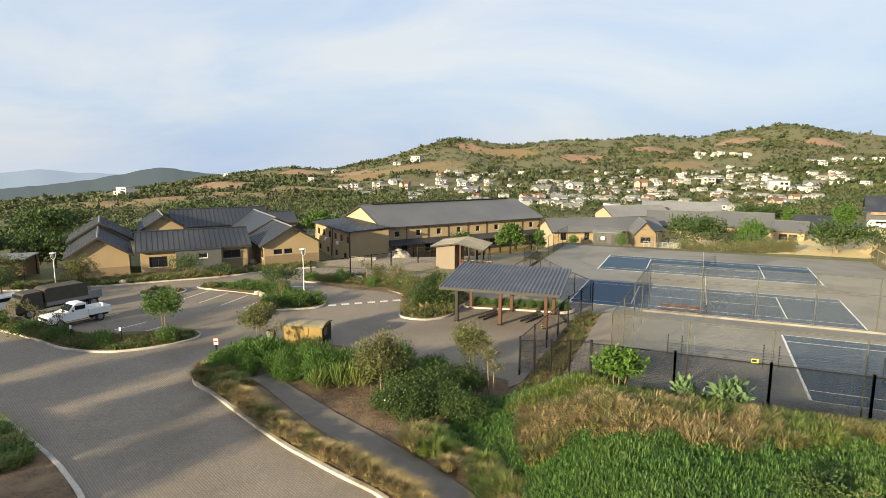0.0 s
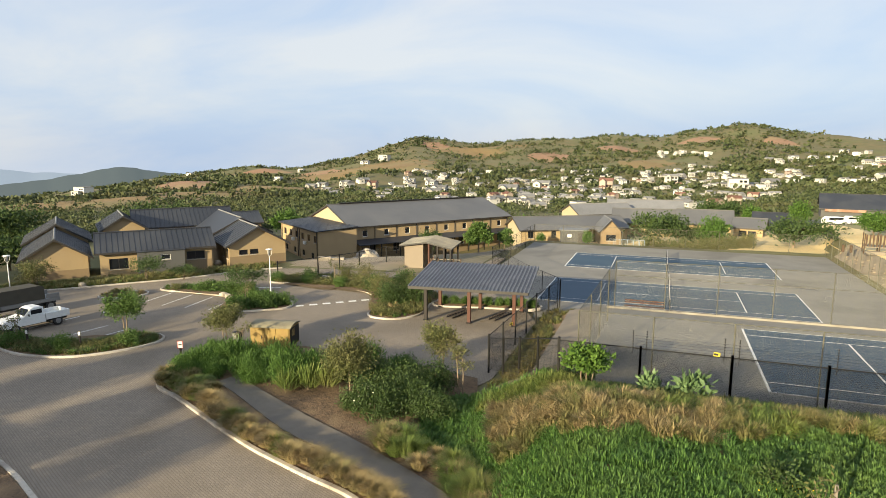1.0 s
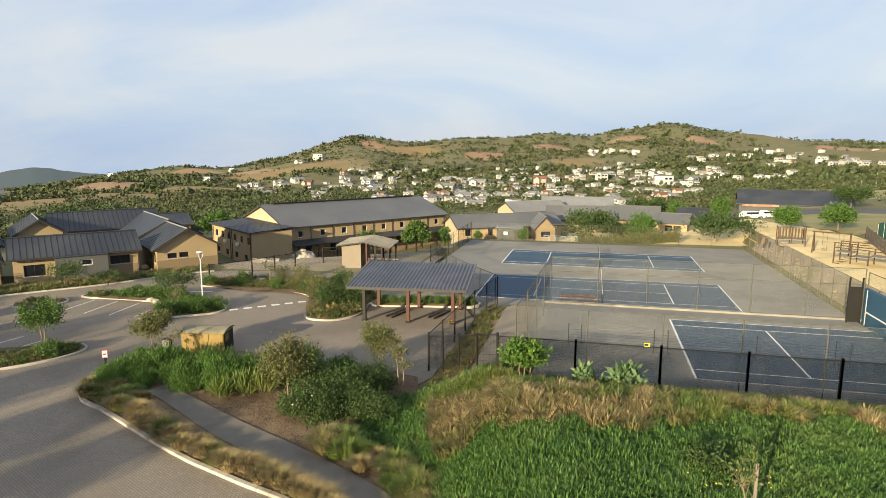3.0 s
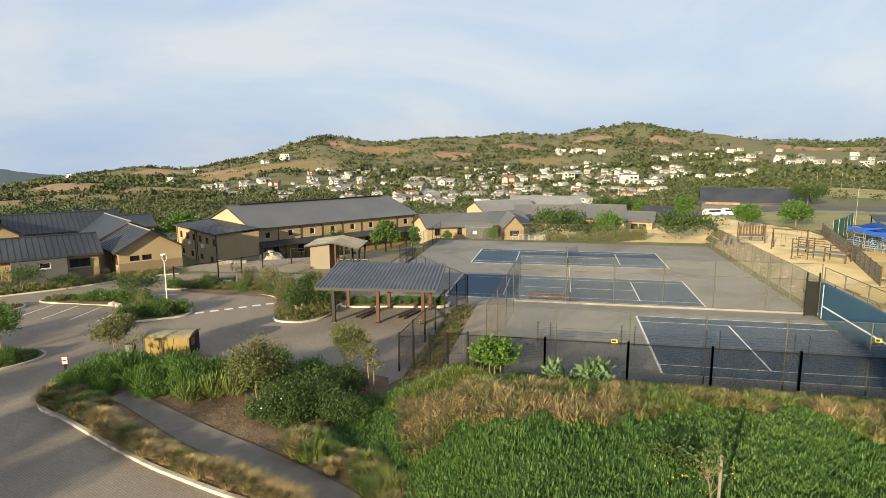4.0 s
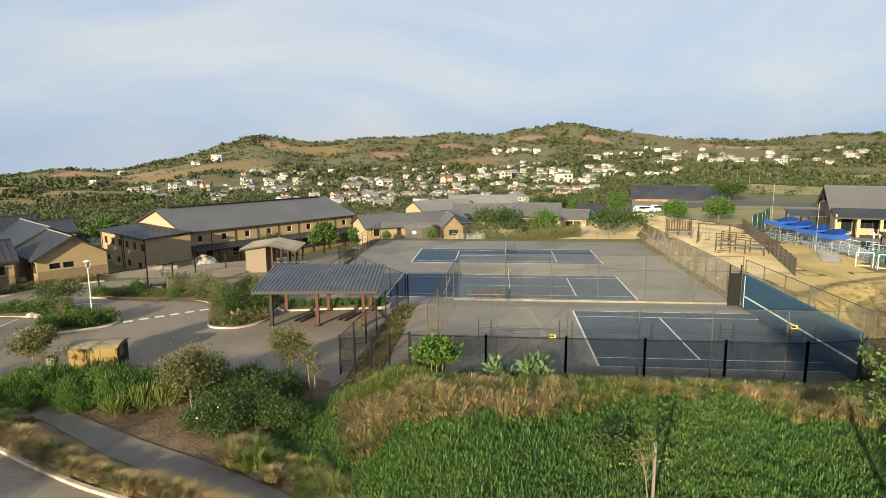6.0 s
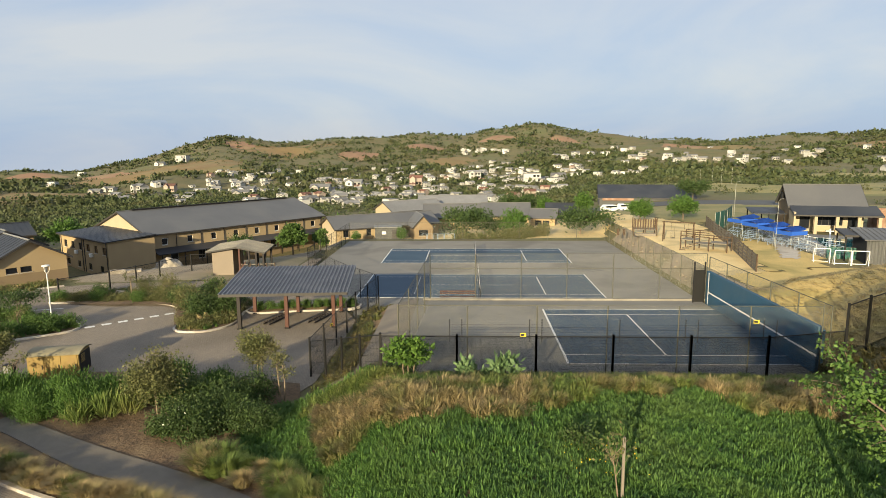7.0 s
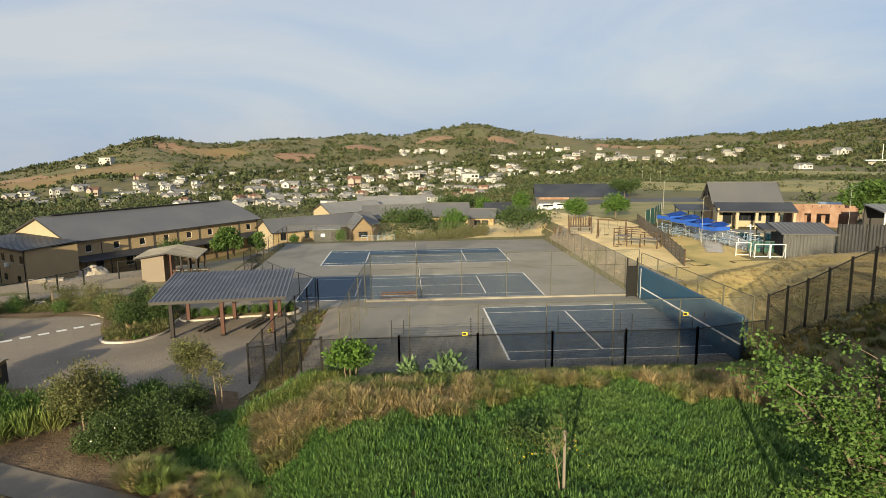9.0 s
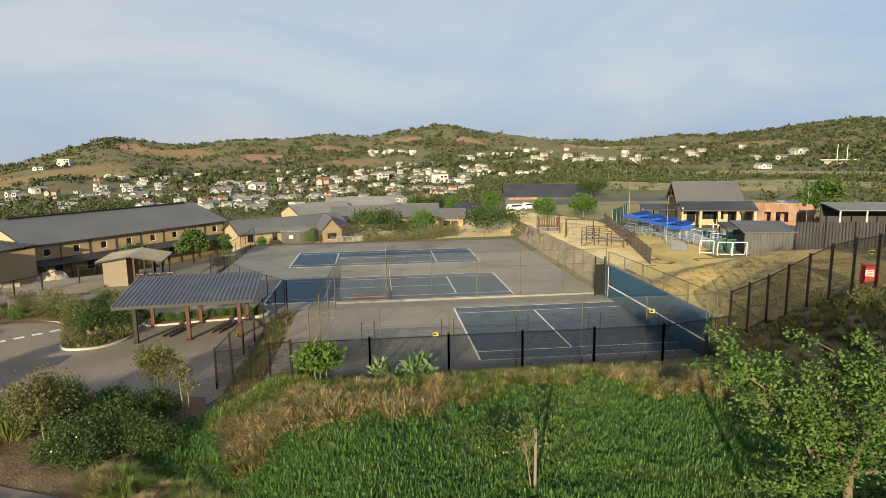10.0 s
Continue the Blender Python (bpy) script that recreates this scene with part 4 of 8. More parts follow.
def gable_house(name, label, p0, yaw, width, depth, zb, eave, ridge, wall_m, roof_m, front=(), right=(), left=(), over=0.45, rib=0.9, frame_m=None, lower=None, lower_z=0.0, group="", along=False, ridge_cap=True, side_m=None, category="building"):
    """A house with a ridged roof. p0: front-left corner; yaw: degrees of the front wall. The ridge runs from front to back,
    or, with along, from left to right. Openings are (x, z, w, h) with z from the floor."""
    frame_m = frame_m or M["fascia"]
    side_m = side_m or wall_m
    e = thing(name, pose(p0[0], p0[1], zb, 0, 0, yaw), label, category, group)
    E, R = eave - zb, ridge - zb
    w, d = width, depth
    hz = lambda hs: [tuple(h) for h in hs]
    I = Matrix.Identity(4)
    rt = pose(w, 0, 0, 0, 0, 90)
    bk = pose(w, d, 0, 0, 0, 180)
    lf = pose(0, d, 0, 0, 0, 270)
    low = -1.0
    for m, ln, hs, mm in ((I, w, front, wall_m), (rt, d, right, side_m), (bk, w, (), wall_m), (lf, d, left, side_m)):
        if m is rt or m is lf:
            m = m @ Matrix.Translation((0.24, 0, 0))
            ln = ln - 0.48
            hs = [(h[0] - 0.24, *h[1:]) for h in hs]
        wall_part(e, m, ln, low, E, hz(hs), mm, frame_m, lower, lower_z)
    if not along:
        for y in (0, d - 0.24):
            b = bmesh.new()
            f = [b.verts.new(p) for p in ((0, y, E), (w, y, E), (w / 2, y, R))]
            k = [b.verts.new((v.co.x, y + 0.24, v.co.z)) for v in f]
            b.faces.new(f)
            b.faces.new(k[::-1])
            for i in range(3):
                b.faces.new((f[(i + 1) % 3], f[i], k[i], k[(i + 1) % 3]))
            part("gable", b, wall_m, e)
        s = (R - E) / (w / 2)
        lo = E - over * s + 0.14
        for side in (0, 1):
            x_e, x_r = (-over, w / 2) if side == 0 else (w + over, w / 2)
            A, B2, C, D = (x_e, -over, lo), (x_e, d + over, lo), (x_r, d + over, R + 0.14), (x_r, -over, R + 0.14)
            roof_slope(e, (B2, A, D, C) if side == 0 else (A, B2, C, D), roof_m, rib=rib)
            b = bmesh.new()
            add_box(b, (min(x_e, x_e * 1.0) - 0.06, -over, lo - 0.2), (x_e + 0.06, d + over, lo - 0.02))
            part("gutter", b, M["fascia"], e)
        if ridge_cap:
            b = bmesh.new()
            add_tube(b, [(w / 2, -over, R + 0.16), (w / 2, d + over, R + 0.16)], [0.1, 0.1], 6)
            part("ridge_cap", b, M["roof_light"], e, "pale metal ridge cap")
        for y in (-over - 0.03, ):
            for sx in (-1, 1):
                b = bmesh.new()
                x_e = -over if sx < 0 else w + over
                v = [b.verts.new(p) for p in ((x_e, y, lo - 0.2), (w / 2, y, R - 0.06), (w / 2, y, R + 0.16), (x_e, y, lo + 0.02))]
                k = [b.verts.new(p.co + Vector((0, 0.03, 0))) for p in v]
                b.faces.new(v if sx > 0 else v[::-1])
                b.faces.new(k[::-1] if sx > 0 else k)
                for i in range(4):
                    b.faces.new((v[(i + 1) % 4], v[i], k[i], k[(i + 1) % 4]))
                bmesh.ops.recalc_face_normals(b, faces=b.faces)
                part("bargeboard", b, M["fascia"], e)
    else:
        for x in (0, w - 0.24):
            b = bmesh.new()
            f = [b.verts.new(p) for p in ((x, 0, E), (x, d, E), (x, d / 2, R))]
            k = [b.verts.new((x + 0.24, v.co.y, v.co.z)) for v in f]
            b.faces.new(f[::-1])
            b.faces.new(k)
            for i in range(3):
                b.faces.new((f[i], f[(i + 1) % 3], k[(i + 1) % 3], k[i]))
            part("gable", b, side_m, e)
        s = (R - E) / (d / 2)
        lo = E - over * s + 0.14
        for side in (0, 1):
            y_e = -over if side == 0 else d + over
            A, B2, C, D = (-over, y_e, lo), (w + over, y_e, lo), (w + over, d / 2, R + 0.14), (-over, d / 2, R + 0.14)
            roof_slope(e, (A, B2, C, D) if side == 0 else (B2, A, D, C), roof_m, rib=rib)
            part("gutter", box_bm((-over, y_e - 0.06, lo - 0.2), (w + over, y_e + 0.06, lo - 0.02)), M["fascia"], e)
        for x in (-over - 0.03, w + over):
            for sy in (0, 1):
                b = bmesh.new()
                y_e = -over if sy == 0 else d + over
                v = [b.verts.new(p) for p in ((x, y_e, lo - 0.2), (x, d / 2, R - 0.06), (x, d / 2, R + 0.16), (x, y_e, lo + 0.02))]
                k = [b.verts.new(p.co + Vector((0.03, 0, 0))) for p in v]
                b.faces.new(v)
                b.faces.new(k[::-1])
                for i in range(4):
                    b.faces.new((v[(i + 1) % 4], v[i], k[i], k[(i + 1) % 4]))
                bmesh.ops.recalc_face_normals(b, faces=b.faces)
                part("bargeboard", b, M["fascia"], e)
        if ridge_cap:
            b = bmesh.new()
            add_tube(b, [(-over, d / 2, R + 0.16), (w + over, d / 2, R + 0.16)], [0.1, 0.1], 6)
            part("ridge_cap", b, roof_m, e)
    return e


YAW = 52.0  # the school's buildings are turned this way
cu, sv = Vector((math.cos(radians(YAW)), math.sin(radians(YAW)))), Vector((-math.sin(radians(YAW)), math.cos(radians(YAW))))
grp = "school buildings"
# gabled classroom wing with tan gable, and the one stepped behind it
gable_house("classroom_wing", "tan plastered wing with dark sheet roof and white-edged gable", (-68.4, 13.4), YAW, 6.0, 11.5, G, -0.25, 1.65, M["wall_tan"], M["roof_dark"], right=[(3.0, 0.5, 1.4, 1.7)], group=grp, lower=M["wall_brown"], lower_z=0.9)
gable_house("classroom_wing", "taller rear classroom wing with dark sheet roof", (-77.6, 20.4), YAW, 6.6, 9.0, G, 0.1, 2.15, M["wall_tan"], M["roof_dark"], group=grp)
# gable wing nearer the lamp
gable_house("classroom_wing", "tan gabled wing with two low dark windows and dark sheet roof", (-53.7, 28.0), YAW, 6.85, 9.5, G, 0.05, 2.0, M["wall_tan"], M["roof_dark"], front=[(1.15, 1.35, 1.05, 0.62, 0), (2.45, 1.35, 1.05, 0.62, 0)], left=[(6.0, 0.9, 1.0, 1.2), (8.0, 0.9, 1.0, 1.2)], group=grp, lower=M["wall_brown"], lower_z=1.2)
gable_house("classroom_wing", "tan gabled wing behind with smooth dark roof", (-60.9, 33.6), YAW, 7.4, 13.0, G, 0.35, 2.25, M["wall_tan"], M["roof_dark"], group=grp, rib=0)
# long wing facing the car park
lw = gable_house("classroom_wing", "long low wing with ribbed dark sheet roof and wide dark windows", (-63.2, 18.3), 49.0, 11.7, 6.6, G, 0.15, 1.75, M["wall_tan"], M["roof_dark"], front=[(0.9, 0.7, 1.9, 1.2), (8.9, 1.2, 2.0, 0.95)], along=True, rib=0.55, group=grp)
b = wall_bm(4.9, -1.0, 2.55, [(2.4, 1.55, 1.0, 0.62)], 0.24)
bmesh.ops.transform(b, matrix=Matrix.Translation((3.7, -1.0, 0)), verts=b.verts)
gw = part("grey_projection", b, M["wall_grey"], lw, "grey plastered projecting wall")
window(lw, Matrix.Translation((3.7, -1.0, 0)), 2.4, 1.55, 1.0, 0.62, M["frame_w"], 0)
for x in (3.7, 8.36):
    part("return_wall", box_bm((x, -0.755, -1.0), (x + 0.24, -0.005, 2.55)), M["wall_grey"], lw)
part("projection_roof", box_bm((3.6, -1.1, 2.552), (8.7, -0.003, 2.64)), M["roof_dark"], lw)
part("lower_wall", box_bm((8.65, -0.03, -1.0), (11.6, -0.003, 1.1)), M["wall_brown"], lw, "darker lower wall")
gable_house("classroom_wing", "long rear wing under a ribbed dark roof", (-74.5, 34.0), 49.0, 13, 8, G, 0.6, 2.6, M["wall_tan"], M["roof_dark"], along=True, rib=0.6, group=grp)
gable_house("classroom_wing", "small rear wing with tan gable and dark roof", (-74.4, 28.6), YAW, 5.0, 9.0, G, 0.9, 2.5, M["wall_tan"], M["roof_dark"], group=grp)
gable_house("classroom_wing", "rear link building with a low dark roof", (-84.0, 52.0), YAW - 4, 14.0, 9.0, -6.5, -1.6, -0.1, M["wall_brown"], M["roof_dark"], along=True, rib=0.8, group=grp)
# pale awning at the left
e = thing("carport", pose(-73.6, 8.6, G, 0, 0, 40), "pale flat carport roof on steel posts", "carport")
part("roof", box_bm((-3.5, 0, 2.35), (3.2, 4.5, 2.5), None, 0.02), M["roof_light"], e)
for x in (-3.2, 0, 2.9):
    for y in (0.3, 4.2):
        b = bmesh.new()
        add_tube(b, [(x, y, 0), (x, y, 2.35)], [0.06, 0.06], 6)
        part("post", b, M["steel_dark"], e)
part("back_wall", box_bm((-3.4, 4.25, 0), (3.1, 4.45, 2.3)), M["wall_brown"], e)

# ---- two-storey hall with its annex ----
HZ = -7.1
hy = math.degrees(math.atan2(90.1 - 61.7, -34.6 + 55.6))
wins = []
for k in range(8):
    wins.append((2.2 + k * 4.3, 3.55, 0.95, 1.1, 0))
for k in range(7):
    wins.append((3.5 + k * 4.8, 0.6, 1.3, 1.6, 0))
hall = gable_house("school_hall", "long two-storey tan hall with a broad grey sheet roof", (-55.6, 61.7), hy, 35.2, 18.6, HZ, -1.62, 1.4, M["wall_tan"], M["roof_grey"], front=wins, along=True, rib=0.0, over=0.5, side_m=M["wall_cream"], frame_m=M["frame_w"], group=grp)
for k in range(9):
    b = bmesh.new()
    add_tube(b, [(0.3 + k * 4.3, -0.06, 0), (0.3 + k * 4.3, -0.06, 5.4)], [0.07, 0.07], 6)
    part("downpipe", b, M["fascia"], hall)
b = slope_bm((0.2, -3.0, 2.55), (35, -3.0, 2.55), (35, -0.02, 3.1), (0.2, -0.02, 3.1))
part("verandah_roof", b, M["roof_dark"], hall, "lean-to verandah roof")
for k in range(10):
    part("verandah_post", box_bm((0.6 + k * 3.75, -2.9, -0.5), (0.72 + k * 3.75, -2.78, 2.6)), M["steel_dark"], hall)
part("lower_wall", box_bm((0.3, -0.035, -0.9), (34.9, -0.004, 0.58)), M["wall_brown"], hall, "brown lower wall")
# roof vents along the ridge
b = bmesh.new()
add_box(b, (2.0, 9.1, 8.66), (33.5, 9.5, 8.9), None, 0.05)
part("ridge_vent", b, M["steel_dark"], hall, "long dark ridge vent")
ua = Vector((math.cos(radians(hy)), math.sin(radians(hy))))
va = Vector((-ua.y, ua.x))
an0 = Vector((-57.9, 54.7)) + va * 18.0
aw = [(1.6 + k * 2.9, 3.3, 1.2, 1.15, 1) for k in range(6)] + [(2.2 + k * 4.2, 0.5, 1.2, 1.0, 1) for k in range(4)]
annex = thing("hall_annex", pose(an0.x, an0.y, HZ, 0, 0, hy - 90), "two-storey tan annex with dark low-pitched roof and small windows", "building", grp)
wall_part(annex, Matrix.Identity(4), 18.0, -1.0, 5.35, aw, M["wall_tan"], M["fascia"])
wall_part(annex, pose(18.0, 0.24, 0, 0, 0, 90), 6.7, -1.0, 5.35, [], M["wall_tan"], M["fascia"])
wall_part(annex, pose(0, 6.9, 0, 0, 0, 270), 6.6, -1.0, 5.35, [], M["wall_tan"], M["fascia"])
roof_slope(annex, ((-0.4, -0.4, 5.4), (18.4, -0.4, 5.4), (18.4, 7.0, 5.85), (-0.4, 7.0, 5.85)), M["roof_dark"], rib=1.0, rib_h=0.03)
part("gutter", box_bm((-0.4, -0.46, 5.18), (18.4, -0.34, 5.36)), M["fascia"], annex)
for x in (0.6, 8.8, 9.6, 17.6):
    b = bmesh.new()
    add_tube(b, [(x, -0.07, 0), (x, -0.07, 5.2)], [0.07, 0.07], 6)
    part("downpipe", b, M["fascia"], annex)
for x in (6.3, 12.0):
    part("air_unit", box_bm((x, -0.4, 2.6), (x + 0.75, -0.02, 3.15), None, 0.03), M["frame_w"], annex, "white air-conditioning unit")

# ---- kiosk with open side ----
KY = 8.0
e = thing("kiosk", pose(-34.0, 35.3, G, 0, 0, KY), "cream plastered store with open timber-posted shelter and grey roof", "kiosk")
for m, ln in ((Matrix.Identity(4), 2.3), (pose(2.3, 0.24, 0, 0, 0, 90), 4.6), (pose(0, 4.84, 0, 0, 0, 270), 4.6), (pose(2.3, 5.08, 0, 0, 0, 180), 2.3)):
    b = wall_bm(ln, -0.4, 2.72, [])
    bmesh.ops.transform(b, matrix=m, verts=b.verts)
    part("wall", b, M["wall_beige"] if ln == 2.3 else M["wall_brown"], e)
for y in (0.0, 4.84):
    b = bmesh.new()
    f = [b.verts.new(p) for p in ((0, y, 2.723), (2.3, y, 2.723), (2.3, y, 3.02))]
    k = [b.verts.new(v.co + Vector((0, 0.24, 0))) for v in f]
    b.faces.new(f), b.faces.new(k[::-1])
    for i in range(3):
        b.faces.new((f[(i + 1) % 3], f[i], k[i], k[(i + 1) % 3]))
    part("gable", b, M["wall_beige"], e)
roof_slope(e, ((-0.55, 5.6, 2.76), (-0.55, -0.5, 2.76), (2.75, -0.5, 3.2), (2.75, 5.6, 3.2)), M["roof_worn"], rib=0.5, label="weathered brown-grey roof slope")
roof_slope(e, ((5.9, -0.5, 2.5), (5.9, 5.6, 2.5), (2.75, 5.6, 3.2), (2.75, -0.5, 3.2)), M["roof_worn"], rib=0.35, label="weathered grey roof slope")
for y in (-0.53, 5.6):
    for p, q in (((-0.55, 2.6), (2.75, 3.06)), ((2.75, 3.06), (5.9, 2.36))):
        b = bmesh.new()
        v = [b.verts.new(c) for c in ((p[0], y, p[1]), (q[0], y, q[1]), (q[0], y, q[1] + 0.16), (p[0], y, p[1] + 0.16))]
        w = [b.verts.new(c.co + Vector((0, 0.03, 0))) for c in v]
        b.faces.new(v), b.faces.new(w[::-1])
        for i in range(4):
            b.faces.new((v[(i + 1) % 4], v[i], w[i], w[(i + 1) % 4]))
        part("bargeboard", b, M["fascia"], e)
for x, h in ((2.85, 3.0), (3.9, 2.82), (4.7, 2.62), (5.5, 2.42)):
    for y in (0.1, 4.9):
        part("post", box_bm((x, y, -0.3), (x + 0.2, y + 0.2, h), None, 0.015), M["timber_dark"] if x > 3 else M["timber"], e)
for z in (0.55, 1.05):
    part("rail", box_bm((3.1, 0.15, z), (7.0, 0.25, z + 0.09)), M["grey_wood"], e)
for k in range(5):
    part("upright", box_bm((3.2 + k * 0.9, 0.02, -0.1), (3.29 + k * 0.9, 0.14, 1.25)), M["pole_wood"], e)
part("brace", box_bm((-0.05, -0.05, 0), (0.05, 0.05, 1.9), pose(2.6, -0.5, 0, 0, 38, 0)), M["timber"], e, "slanting red-brown timber brace")

# ---- open shelter (pavilion) ----
PY = 5.0
sh = thing("shelter", pose(-23.1, 14.5, G, 0, 0, PY), "open drop-off shelter with ribbed blue-grey roof on red timber posts", "shelter")
for i in range(3):
    for j, y in enumerate((0.0, 4.6)):
        x = 0.05 + i * 3.65
        dark = (i == 0 and j == 0)
        part("post", box_bm((x - 0.14, y - 0.14, 0), (x + 0.14, y + 0.14, 2.8 + 0.5 * j), None, 0.02), M["timber_dark"] if dark else M["timber"], sh, "dark stained post" if dark else "")
        part("post_base", box_bm((x - 0.19, y - 0.19, 0), (x + 0.19, y + 0.19, 0.1), None, 0.02), M["steel_dark"], sh)
for y, z in ((0.0, 2.68), (4.6, 3.18)):
    part("beam", box_bm((-0.9, y - 0.08, z), (8.4, y + 0.08, z + 0.22), None, 0.01), M["timber_dark"], sh)
for i in range(6):
    x = -0.75 + i * 1.78
    b = bmesh.new()
    d = math.atan2(0.5, 4.6)
    add_box(b, (x - 0.04, -0.7, 0), (x + 0.04, 5.9, 0.14), Matrix.Translation((0, 0, 2.9)) @ Matrix.Rotation(d, 4, "X"))
    part("rafter", b, M["timber_dark"], sh)
sl = 0.5 / 4.6
zr = lambda y: 3.1 + sl * y
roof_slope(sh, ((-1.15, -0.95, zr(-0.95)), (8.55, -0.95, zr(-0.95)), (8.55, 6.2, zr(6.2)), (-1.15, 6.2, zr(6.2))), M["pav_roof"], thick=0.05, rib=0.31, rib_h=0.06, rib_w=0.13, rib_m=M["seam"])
part("fascia", box_bm((-1.15, -1.0, zr(-0.95) - 0.2), (8.55, -0.955, zr(-0.95) + 0.02)), M["fascia"], sh, "dark metal gutter")
for x in (-1.17, 8.55):
    b = bmesh.new()
    add_box(b, (x, -0.95, -0.18), (x + 0.03, 6.25, 0.04), Matrix.Translation((0, 0, zr(0))) @ Matrix.Rotation(math.atan(sl), 4, "X"))
    part("bargeboard", b, M["fascia"], sh)


# steel cycle racks under it
def cycle_rack(x, y, yaw):
    e = thing("cycle_rack", pose(x, y, G, 0, 0, yaw), "low brown steel cycle rack with bent hoops", "cycle rack", "cycle racks")
    for s in (-0.28, 0.28):
        part("base_rail", box_bm((s - 0.04, 0, 0.04), (s + 0.04, 2.9, 0.13), None, 0.01), M["timber_dark"], e)
    for k in range(7):
        b = bmesh.new()
        yy = 0.1 + k * 0.44
        add_tube(b, [(-0.28, yy, 0.1), (-0.28, yy + 0.05, 0.24), (0, yy + 0.1, 0.3), (0.28, yy + 0.05, 0.24), (0.28, yy, 0.1)], [0.04] * 5, 6)
        part("hoop", b, M["timber_dark"], e)
    return e


cycle_rack(-21.35, 15.55, -15)
cycle_rack(-17.85, 16.1, -15)

# ---- ochre substation box in the bed ----
e = thing("substation_box", pose(-31.9, 3.4, G + 0.12, 0, 0, 12), "ochre painted metal substation box with a faded curved lid", "utility box")
part("body", box_bm((0, 0, 0), (2.9, 1.75, 1.45), None, 0.03), M["yellow_box"], e)
b = bmesh.new()
for i in range(8):
    t0, t1 = i / 8, (i + 1) / 8
    z = lambda t: 1.46 + 0.2 * math.sin(math.pi * t) ** 0.7 if 0 < t < 1 else 1.46
    v = [b.verts.new(p) for p in ((-0.1, -0.1 + 1.95 * t0, z(t0)), (3.0, -0.1 + 1.95 * t0, z(t0)), (3.0, -0.1 + 1.95 * t1, z(t1)), (-0.1, -0.1 + 1.95 * t1, z(t1)))]
    b.faces.new(v)
bmesh.ops.remove_doubles(b, verts=b.verts, dist=1e-4)
bmesh.ops.solidify(b, geom=b.faces[:], thickness=0.05)
part("lid", b, M["box_roof"], e)
for k in range(3):
    d = part("door", box_bm((0.08 + k * 0.93, -0.03, 0.12), (0.96 + k * 0.93, -0.003, 1.38), None, 0.008), M["yellow_box"], e)
    part("handle", box_bm((0.82 + k * 0.93, -0.06, 0.6), (0.87 + k * 0.93, -0.032, 0.85)), M["black"], d)
part("side_door", box_bm((2.903, 0.1, 0.12), (2.93, 1.65, 1.38), None, 0.008), M["steel_dark"], e, "dark louvred side panel")
for k in range(6):
    part("louvre", box_bm((2.932, 0.25, 0.8 + k * 0.09), (2.96, 0.8, 0.84 + k * 0.09)), M["yellow_box"], e)
e = thing("meter_cabinet", pose(-33.4, 3.3, G + 0.12, 0, 0, 12), "small dark metal cabinet beside the substation", "utility box")
part("body", box_bm((0, 0, 0), (0.55, 0.45, 0.9), None, 0.02), M["steel_dark"], e)
part("door", box_bm((0.04, -0.025, 0.1), (0.51, -0.003, 0.85)), M["roof_light"], e)


# ---- lamps, signs, posts ----
def lamp(x, y, h, label):
    e = thing("street_lamp", pose(x, y, G), label, "street lamp", "car park lamps")
    b = bmesh.new()
    add_tube(b, [(0, 0, -0.2), (0, 0, 1.0), (0, 0, h - 0.75)], [0.06, 0.05, 0.042], 8)
    part("pole", b, M["frame_w"], e)
    for k in range(3):
        a = k * math.tau / 3 + 0.5
        b = bmesh.new()
        add_tube(b, [(0, 0, h - 0.8), (0.2 * math.cos(a), 0.2 * math.sin(a), h - 0.55), (0.27 * math.cos(a), 0.27 * math.sin(a), h - 0.12)], [0.018] * 3, 5)
        part("arm", b, M["frame_w"], e)
    b = bmesh.new()
    add_tube(b, [(0, 0, h - 0.12), (0, 0, h - 0.05), (0, 0, h)], [0.31, 0.31, 0.05], 14)
    part("cap", b, M["frame_w"], e)
    b = bmesh.new()
    add_tube(b, [(0, 0, h - 0.62), (0, 0, h - 0.4), (0, 0, h - 0.14)], [0.07, 0.11, 0.13], 10)
    part("lantern", b, M["roof_light"], e, "clear lantern body")
    return e


lamp(-40.4, 17.6, 4.55, "white car-park lamp post with a flat round cap")
lamp(-64.0, 8.9, 3.9, "white lamp post behind the parked trucks")


def bollard_sign(x, y, z, h, yaw, arrow=True):
    e = thing("direction_sign", pose(x, y, z, 0, 0, yaw), "small white sign board with a red border on a dark post" if arrow else "dark timber marker post with a white top", "sign", "marker posts")
    part("post", box_bm((-0.06, -0.06, -0.2), (0.06, 0.06, h * (0.62 if arrow else 1)), None, 0.01), M["timber_dark"], e)
    if arrow:
        part("board", box_bm((-0.19, -0.05, h * 0.58), (0.19, -0.02, h), None, 0.006), M["red"], e)
        part("face", box_bm((-0.15, -0.058, h * 0.58 + 0.04), (0.15, -0.052, h - 0.04)), M["frame_w"], e)
        part("symbol", box_bm((-0.1, -0.064, h * 0.79 - 0.04), (0.1, -0.059, h * 0.79 + 0.04)), M["black"], e)
    else:
        part("plate", box_bm((-0.07, -0.075, h - 0.32), (0.07, -0.062, h - 0.05)), M["frame_w"], e)
    return e


bollard_sign(-34.9, 0.0, G, 1.25, 25)
bollard_sign(-46.7, -1.9, G, 1.35, 30, False)
bollard_sign(-42.9, -0.9, G, 1.35, 30, False)
# ---- plants ----
RNG = np.random.default_rng(7)


